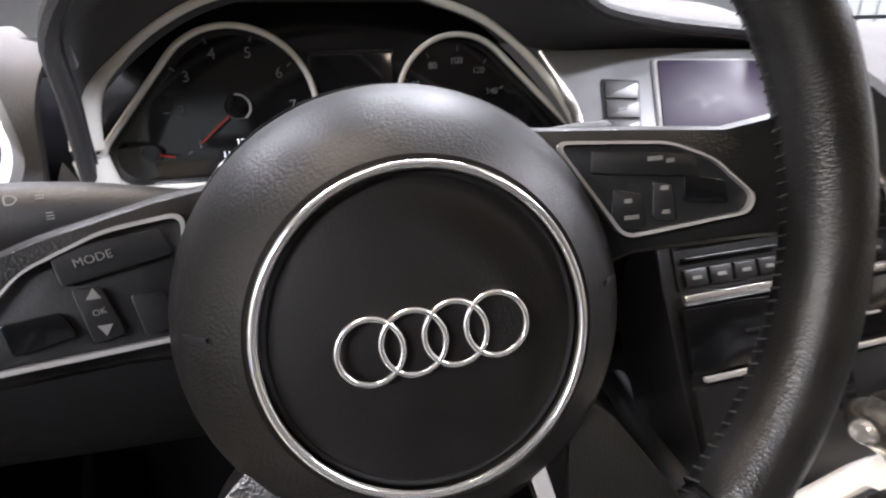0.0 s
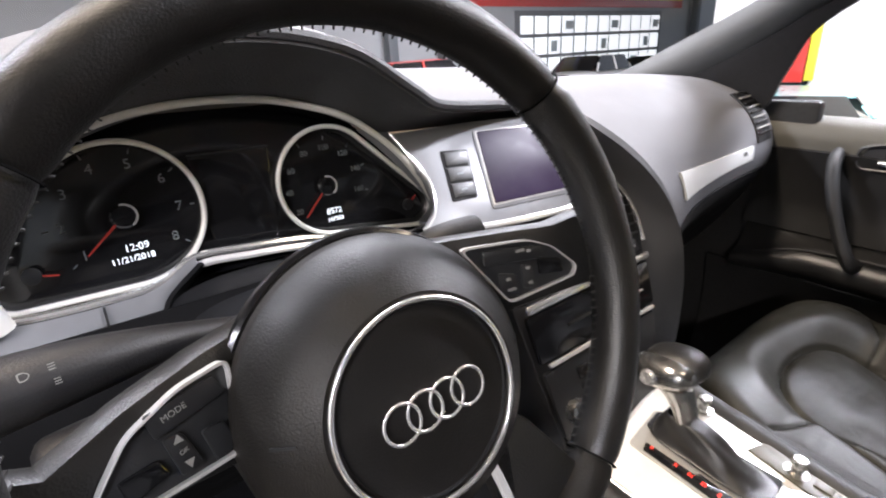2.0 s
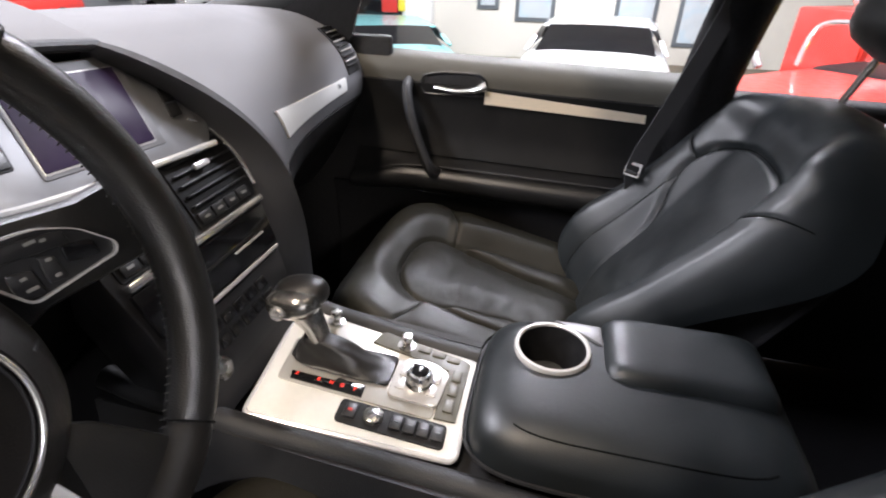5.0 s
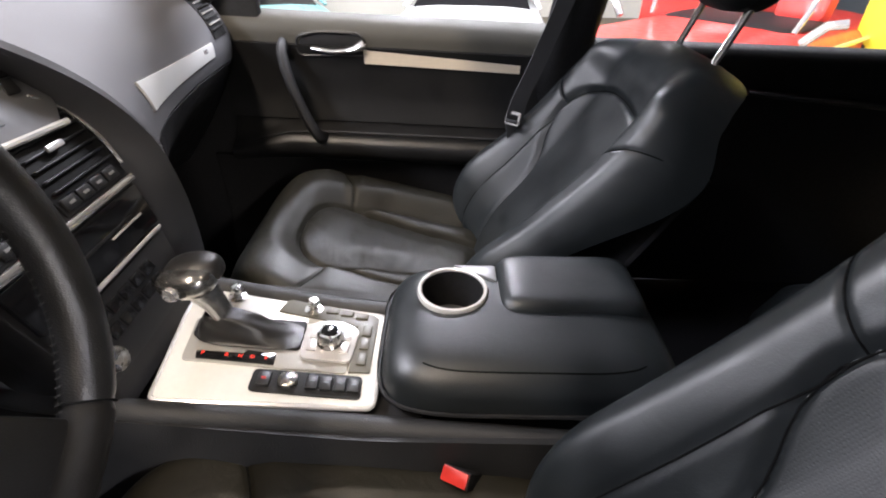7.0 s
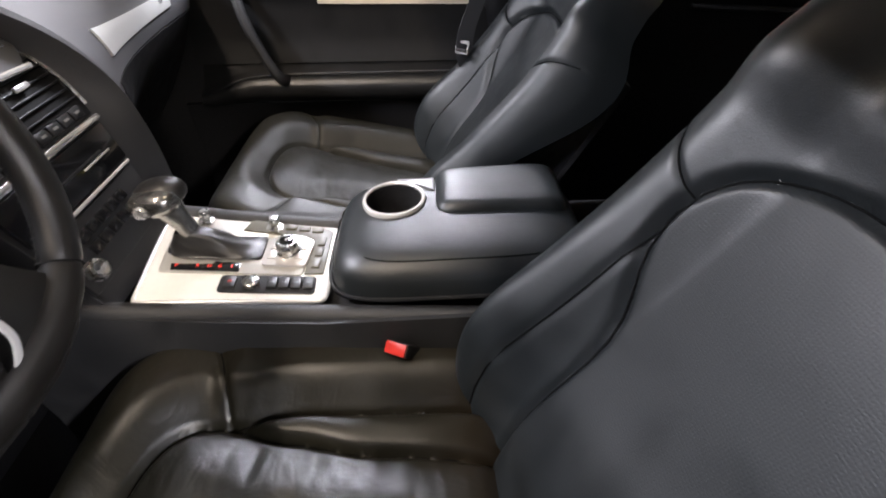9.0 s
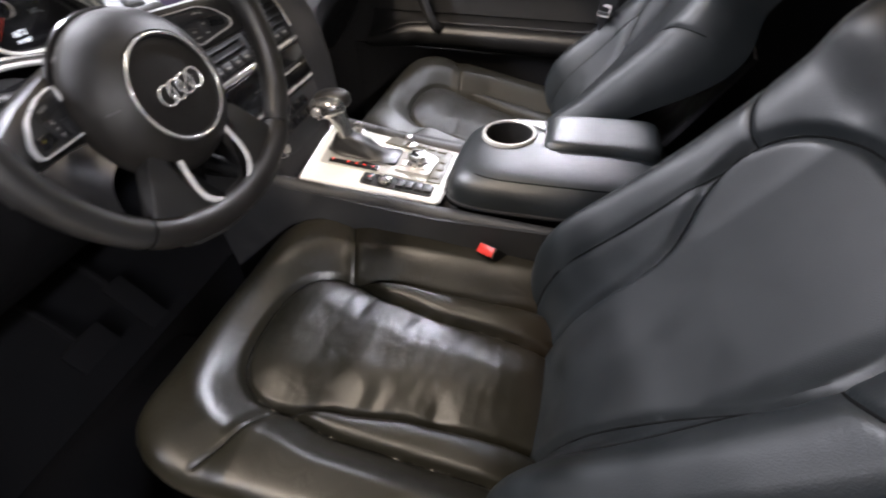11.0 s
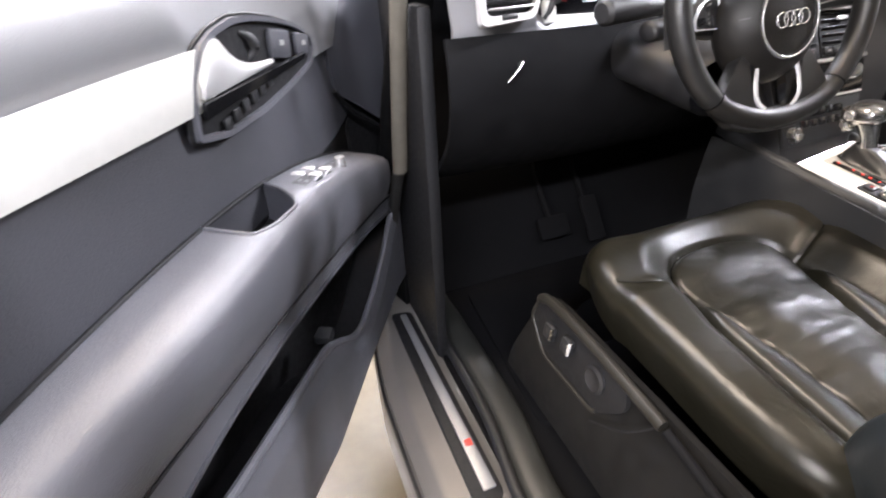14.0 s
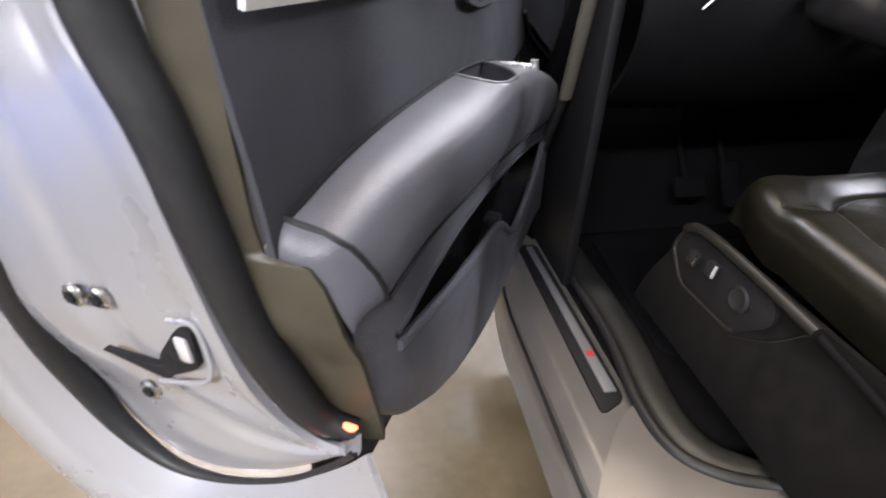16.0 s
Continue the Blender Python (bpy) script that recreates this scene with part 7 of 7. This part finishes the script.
part("claw", moved(box(-0.088, 1.005, 0.004, 0.014, 0.028, 0.006, 0.003), EM), SATIN, latch, "metal latch claw")
for o, z in ((-0.205, 1.030), (-0.172, 1.036), (-0.158, 0.925)):
    sc = part("screw", moved(moved(lathe([(0.012, 0), (0.012, 0.003), (0.009, 0.005), (0.006, 0.0045), (0.005, 0.002), (0.001, 0.002)], 20), at(o, z, 0.000)), EM), DARK_CHROME, dd, "recessed door screw")
    part("socket", moved(moved(lathe([(0.006, 0), (0.006, 0.0052), (0.001, 0.0052)], 6), at(o, z, 0.002)), EM), BLACK, sc)
part("warning_lamp", moved(sheet(pillow(0, 0, 0, 0.017, 0.0055, 0.005, 1.6, 2.2), 16, 10), Matrix.Translation((0.563, 0.031, 0.907)) @ EM.to_3x3().to_4x4() @ Matrix.Rotation(0.22, 4, "Z")), RED_LENS, dd, "lit red door warning lamp")
wl = bpy.data.lights.new("door_warning_light", "POINT")
wl.energy, wl.color, wl.shadow_soft_size = 0.007, (1.0, 0.12, 0.05), 0.01
wlo = new("door_warning_light", wl)
wlo.matrix_world = DOOR @ at(0.588, 0.012, 0.886)

# outer mirror on its foot, and the dark window corner
shell = part("mirror_shell", moved(sheet(pillow(0, 0, 0, 0.125, 0.085, 0.10, 2.4, 3.2), 24, 24), facing((-0.505, -0.355, 1.49), (-1, -0.12, 0))), PAINT, dd, "silver outer mirror shell")
mo = rounded([(-0.125, -0.085), (0.125, -0.085), (0.125, 0.085), (-0.125, 0.085)], 0.04, 6)
mi = [(x * 0.88, y * 0.84) for x, y in mo]
MF = facing((-0.50, -0.355, 1.49), (1, 0.12, 0.0))
part("mirror_rim", moved(frame_plate(mo, mi, -0.012, 0.004), MF), PAINT, shell, "silver mirror rim")
part("mirror_glass", moved(plate(mi, -0.008, 0.000, 0), MF), MIRROR, shell, "mirror glass")
part("mirror_foot", moved(sheet(pillow(0, 0, 0, 0.09, 0.075, 0.05, 2.6, 2.6), 16, 16), facing((-0.56, -0.17, 1.478), (1, 0.4, 0.1))), BLACK, shell, "black mirror foot")
part("window_corner", moved(plate(rounded([(-0.53, 1.372), (-0.66, 1.40), (-0.66, 1.50), (-0.61, 1.50)], 0.006), -0.004, 0.010, 0.002), Matrix(((1, 0, 0, 0), (0, 0, 1, -0.085), (0, 1, 0, 0), (0, 0, 0, 1)))), BLACK, dd, "black window corner trim")

# ---- hall furnishing seen through the windows ----
def simple_car(x, y, rz, paint, label, length=4.4, width=1.8, height=1.45, pickup=False, low=1.0):
    c = thing("parked_car", pose(x, y, 0, 0, 0, rz) @ Matrix.Diagonal((1, 1, low, 1)), label, "car", "cars in the hall")
    L, W = length / 2, width / 2

    def body(s, t):
        a = 2 * math.pi * t
        xx = -L + length * s
        end = 1 - 0.16 * abs(2 * s - 1) ** 4
        cc, ss = math.cos(a), math.sin(a)
        k = (abs(cc) ** 4 + abs(ss) ** 4) ** -0.25
        return Vector((xx, W * end * k * cc, 0.58 + 0.33 * k * ss * (1 - 0.15 * abs(2 * s - 1) ** 3)))
    b = part("body", joined(sheet(body, 26, 28)), paint, c)
    cab0, cab1 = (-L * 0.05, L * 0.45) if pickup else (-L * 0.78, L * 0.42)
    prof = [(cab0, 0.88), (cab0 + 0.28, height - 0.02), (cab1 - 0.55, height), (cab1, 0.90)]

    def cabin(s, t):
        f = s * 3
        i = min(int(f), 2)
        px = prof[i][0] + (prof[i + 1][0] - prof[i][0]) * (f - i)
        pz = prof[i][1] + (prof[i + 1][1] - prof[i][1]) * (f - i)
        yy = (2 * t - 1)
        return Vector((px, yy * (W * 0.92 - 0.16 * (pz - 0.88) / 0.6), pz - 0.03 * yy * yy))
    part("windscreen", sheet(lambda s, t: cabin(2 / 3 + s / 3, 0.06 + 0.88 * t), 6, 8, 0.02), GLOSS, c, "dark glass")
    part("rear_window", sheet(lambda s, t: cabin(s / 3, 0.06 + 0.88 * t), 6, 8, 0.02), GLOSS, c, "dark glass")
    part("roof", sheet(lambda s, t: cabin(1 / 3 + s / 3, t), 8, 8, 0.03), paint, c)
    for sy in (-1, 1):
        def side(s, t, sy=sy):
            p = cabin(s, 1.0 if sy > 0 else 0.0)
            q = Vector((p.x, sy * W * 0.93, 0.86))
            return p.lerp(q, t)
        part("side_window", sheet(side, 12, 4, 0.01), GLOSS, c, "dark side glass")
        for px in (cab0 + 0.05, (cab0 + cab1) / 2, cab1 - 0.05):
            f = (px - cab0) / (cab1 - cab0)
            part("window_post", tube([side(f, 1.0) + Vector((0, sy * 0.012, 0)), side(max(0.12, min(0.82, f)), 0.0) + Vector((0, sy * 0.012, 0))], 0.03, 8), paint, c)
        for px in (-L * 0.62, L * 0.64):
            w = part("wheel", moved(lathe([(0.20, -0.10), (0.31, -0.10), (0.33, -0.06), (0.33, 0.06), (0.31, 0.10), (0.20, 0.10)], 28), at(px, sy * (W - 0.10), 0.33) @ Matrix.Rotation(math.pi / 2, 4, "X")), RUBBER, c)
            part("rim", moved(lathe([(0.20, -0.06), (0.20, 0.09), (0.15, 0.07), (0.02, 0.09)], 20), at(px, sy * (W - 0.10), 0.33) @ Matrix.Rotation(-sy * math.pi / 2, 4, "X")), SATIN, w)
        part("headlamp", moved(sheet(pillow(0, 0, 0, 0.16, 0.08, 0.05, 2, 2.6), 12, 10), facing((L * 0.93, sy * W * 0.62, 0.68), (1, sy * 0.35, 0.2))), CHROME, c, "bright headlamp")
    part("bumper", tube(spline([(L * 0.90, -W * 0.86, 0.45), (L * 1.0, -W * 0.4, 0.45), (L * 1.0, W * 0.4, 0.45), (L * 0.90, W * 0.86, 0.45)], 16), 0.07, 8), CHROME if paint != WHITE_PAINT else paint, c)
    return c


simple_car(7.6, -0.6, 176, WHITE_PAINT, "low white sports car parked in the workshop", height=1.30, low=0.64)
simple_car(7.4, 2.5, 205, TEAL_PAINT, "pale teal classic car parked in the workshop", height=1.2, low=0.62)
simple_car(14.6, 11.0, 190, WHITE_PAINT, "white estate car parked by the office windows", low=0.82)
simple_car(18.2, 10.8, 200, TEAL_PAINT, "pale teal car parked by the office windows", height=1.3, low=0.78)
simple_car(7.4, 10.6, 8, RED_PAINT, "red car parked beyond the bonnet", height=1.4)
simple_car(-3.9, 0.6, 95, BLUE_PAINT, "blue car parked beyond the open door", height=1.4)

# far wall: office glazing, stripe and sign
NW = 12.98
office = thing("office_window", at(17.7, NW, 0.1), "dark framed office glazing with daylit panes", "window")
wpart("frame_back", box(17.75, NW, 1.60, 9.1, 0.10, 2.3, 0.01), FRAME_GREY, office)
for i in range(12):
    for j in range(3):
        x0 = 13.72 + 0.735 * i
        wpart("pane", box(x0, NW - 0.06, 0.88 + 0.70 * j, 0.62, 0.04, 0.58, 0.01), DAYPANE, office, "bright daylit pane")
        if (i * 5 + j * 3) % 4 == 1:
            wpart("notice", box(x0 + 0.05 * ((i + j) % 3 - 1), NW - 0.09, 0.86 + 0.70 * j, 0.34 + 0.1 * (i % 2), 0.02, 0.30 + 0.08 * (j % 2), 0.005), PAPER, office, "paper notice")
sign = thing("wall_stripe", at(16, NW, 2.9), "red and yellow painted wall sign band", "sign")
wpart("red_band", box(17.0, NW, 3.02, 14.0, 0.06, 0.30, 0.01), RED_PAINT, sign, "red band")
wpart("yellow_band", box(18.0, NW, 3.75, 12.0, 0.06, 1.2, 0.01), YELLOW_PAINT, sign, "yellow band")
for x in (8.0, 9.9, 25.0):
    p = thing("wall_post", at(x, NW - 0.2, 0), "grey steel wall post", "post", "wall posts")
    wpart("post", box(x, NW - 0.2, 2.4, 0.3, 0.3, 4.8, 0.02), DARK_WALL, p)

# east side: office wall with its windows, posters and counter
structure("wall_office", box(9.9, -1.2, 2.5, 0.2, 8.2, 5.0, 0.01), WHITE_WALL, "cream painted office wall", "wall")
def wall_window(y0, y1, z0, z1, label):
    w = thing("wall_window", at(9.78, (y0 + y1) / 2, z0), label, "window", "office wall windows")
    wpart("frame", box(9.79, (y0 + y1) / 2, (z0 + z1) / 2, 0.05, abs(y1 - y0), z1 - z0, 0.01), DARK_WALL, w)
    wpart("pane", box(9.765, (y0 + y1) / 2, (z0 + z1) / 2, 0.03, abs(y1 - y0) - 0.14, z1 - z0 - 0.14, 0.005), PAPER, w, "pane with notices behind")
    return w


wall_window(1.50, 1.10, 0.80, 1.75, "small dark framed office window")
wall_window(0.80, 0.10, 0.62, 2.0, "office window with a yellow sign")
wall_window(-0.92, -1.62, 0.30, 2.1, "tall blue poster in a frame")
wall_window(-1.95, -2.75, 0.30, 2.1, "tall green poster in a frame")
van = thing("parked_van", pose(9.6, 3.3, 0, 0, 0, 0), "white van with an open door and a striped red sign inside", "van")
wpart("van_body", box(10.4, 3.4, 1.35, 1.9, 2.2, 1.9, 0.18, 4), WHITE_PAINT, van)
wpart("van_door", box(9.44, 3.35, 1.30, 0.06, 1.05, 1.25, 0.12, 4), GLOSS, van, "dark door opening")
wpart("red_stripe", box(9.40, 3.05, 1.30, 0.04, 0.30, 1.15, 0.05, 3), RED_PAINT, van, "red stripe")
wpart("yellow_stripe", box(9.40, 2.82, 1.30, 0.04, 0.13, 1.10, 0.03, 3), YELLOW_PAINT, van, "yellow stripe")
# south east: red roadster, tool chest, grey wall, yellow cabinet
def roadster(x, y, rz):
    """A low open red car with a chrome framed windscreen."""
    c = thing("open_roadster", pose(x, y, 0, 0, 0, rz), "low red open car with chrome trim", "car", "cars in the hall")
    W = 0.82

    def hull(s, t):
        a = 2 * math.pi * t
        k = (abs(math.cos(a)) ** 4 + abs(math.sin(a)) ** 4) ** -0.25
        end = 1 - 0.22 * abs(2 * s - 1) ** 4
        return Vector((-2.0 + 4.0 * s, W * end * k * math.cos(a), 0.46 + (0.25 + 0.03 * math.sin(math.pi * s)) * k * math.sin(a)))
    part("body", sheet(hull, 28, 28), RED_PAINT, c)
    part("cockpit", moved(sheet(pillow(0, 0, 0, 0.55, 0.62, 0.03, 3, 4), 20, 20), at(-0.35, 0, 0.725)), BLACK, c, "dark open cockpit")
    part("windscreen", sheet(lambda s, t: Vector((0.28 - 0.16 * t - 0.10 * (2 * s - 1) ** 2, (2 * s - 1) * 0.62, 0.74 + 0.34 * t)), 12, 6, 0.008), glass, c, "clear curved windscreen")
    part("screen_frame", tube(spline([(0.18, -0.64, 0.74), (0.03, -0.62, 1.07), (0.12, 0, 1.10), (0.03, 0.62, 1.07), (0.18, 0.64, 0.74)], 40), 0.022, 8), CHROME, c, "chrome windscreen frame")
    for sy in (-1, 1):
        part("side_strip", tube(spline([(1.6, sy * 0.80, 0.60), (0, sy * 0.845, 0.62), (-1.7, sy * 0.79, 0.60)], 20), 0.022, 8), CHROME, c, "chrome side strip")
        part("door_mirror", tube([Vector((0.45, sy * 0.80, 0.72)), Vector((0.42, sy * 0.92, 0.86)), Vector((0.36, sy * 1.02, 0.88))], 0.035, 8), CHROME, c, "chrome mirror")
        part("seat_back", moved(sheet(pillow(0, 0, 0, 0.24, 0.2, 0.10, 3, 4), 14, 14), facing((-0.75, sy * 0.33, 0.86), (1, 0, 0.3))), RED_PAINT, c, "red seat back")
        for px in (-1.25, 1.3):
            w = part("wheel", moved(lathe([(0.19, -0.09), (0.29, -0.09), (0.31, -0.05), (0.31, 0.05), (0.29, 0.09), (0.19, 0.09)], 26), at(px, sy * 0.74, 0.31) @ Matrix.Rotation(math.pi / 2, 4, "X")), RUBBER, c)
            part("rim", moved(lathe([(0.19, -0.05), (0.19, 0.08), (0.13, 0.06), (0.02, 0.08)], 18), at(px, sy * 0.74, 0.31) @ Matrix.Rotation(-sy * math.pi / 2, 4, "X")), CHROME, w)
    part("bumper", tube(spline([(1.80, -0.70, 0.42), (2.02, -0.3, 0.42), (2.02, 0.3, 0.42), (1.80, 0.70, 0.42)], 16), 0.05, 8), CHROME, c)
    return c


roadster(4.75, -2.75, 128)
for k, (x, y, h) in enumerate(((6.4, -3.1, 1.15),)):
    tc_ = thing("tool_chest", pose(x, y, 0, 0, 0, 40), "red steel tool chest with chrome handles", "tool chest", "tool chests")
    part("chest", box(0, 0, h / 2, 0.7, 0.9, h, 0.02), RED_PAINT, tc_)
    for j in range(4):
        part("drawer", box(-0.355, 0, 0.2 + (h - 0.2) * j / 4 + 0.08, 0.02, 0.82, (h - 0.2) / 4 - 0.03, 0.006), RED_PAINT, tc_)
        part("handle", tube([Vector((-0.385, -0.35, 0.25 + (h - 0.2) * j / 4)), Vector((-0.385, 0.35, 0.25 + (h - 0.2) * j / 4))], 0.012, 8), CHROME, tc_, "chrome drawer handle")
    for j in range(3):
        part("chrome_tool", tube(spline([(-0.1, -0.3 + 0.25 * j, h), (0.0, -0.25 + 0.25 * j, h + 0.18), (0.1, -0.3 + 0.28 * j, h + 0.34)], 10), 0.035, 8), CHROME, tc_, "chrome stand on top")
yc = thing("yellow_cabinet", pose(5.0, -4.75, 0, 0, 0, 40), "yellow steel cabinet with a dark label", "cabinet")
part("case", box(0, 0, 0.9, 0.7, 1.3, 1.8, 0.02), YELLOW_PAINT, yc)
part("label_panel", box(-0.36, 0.2, 0.45, 0.02, 0.3, 0.2, 0.004), DARK_WALL, yc)
# west through the driver door window
for x, y, m_, h in ((-2.35, 9.5, YELLOW_PAINT, 1.0), (-1.55, 9.7, GREY_WALL, 0.85), (-0.55, 9.6, WHITE_WALL, 0.95), (-3.3, 10.2, RED_PAINT, 1.35)):
    cb = thing("workshop_bin", at(x, y, 0), "painted steel workshop bin", "bin", "workshop bins")
    wpart("bin_body", box(x, y, h / 2, 0.85, 0.5, h, 0.02), m_, cb)
    wpart("bin_lid", box(x, y - 0.01, h + 0.012, 0.88, 0.54, 0.03, 0.01), m_, cb)
    wpart("bin_handle", box(x, y - 0.27, h * 0.72, 0.30, 0.03, 0.04, 0.01), DARK_WALL, cb, "dark handle slot")
# unseen housings over the assumed tubes
for lx, ly in ((1.4, 3.4), (-2.6, 3.2), (5.2, 0.2), (-1.5, -3.8), (-4.0, -3.9), (3.4, -1.8), (8.5, 7.5), (-1.3, 0.9)):
    fx = thing("ceiling_lamp", at(lx, ly, 4.45), "white fluorescent ceiling lamp", "ceiling lamp", "ceiling lamps")
    wpart("housing", box(lx, ly, 4.47, 2.5, 0.40, 0.12, 0.02), WHITE_WALL, fx)
    wpart("hanger", tube([Vector((lx, ly, 4.5)), Vector((lx, ly, 5.02))], 0.015, 6), SATIN, fx)
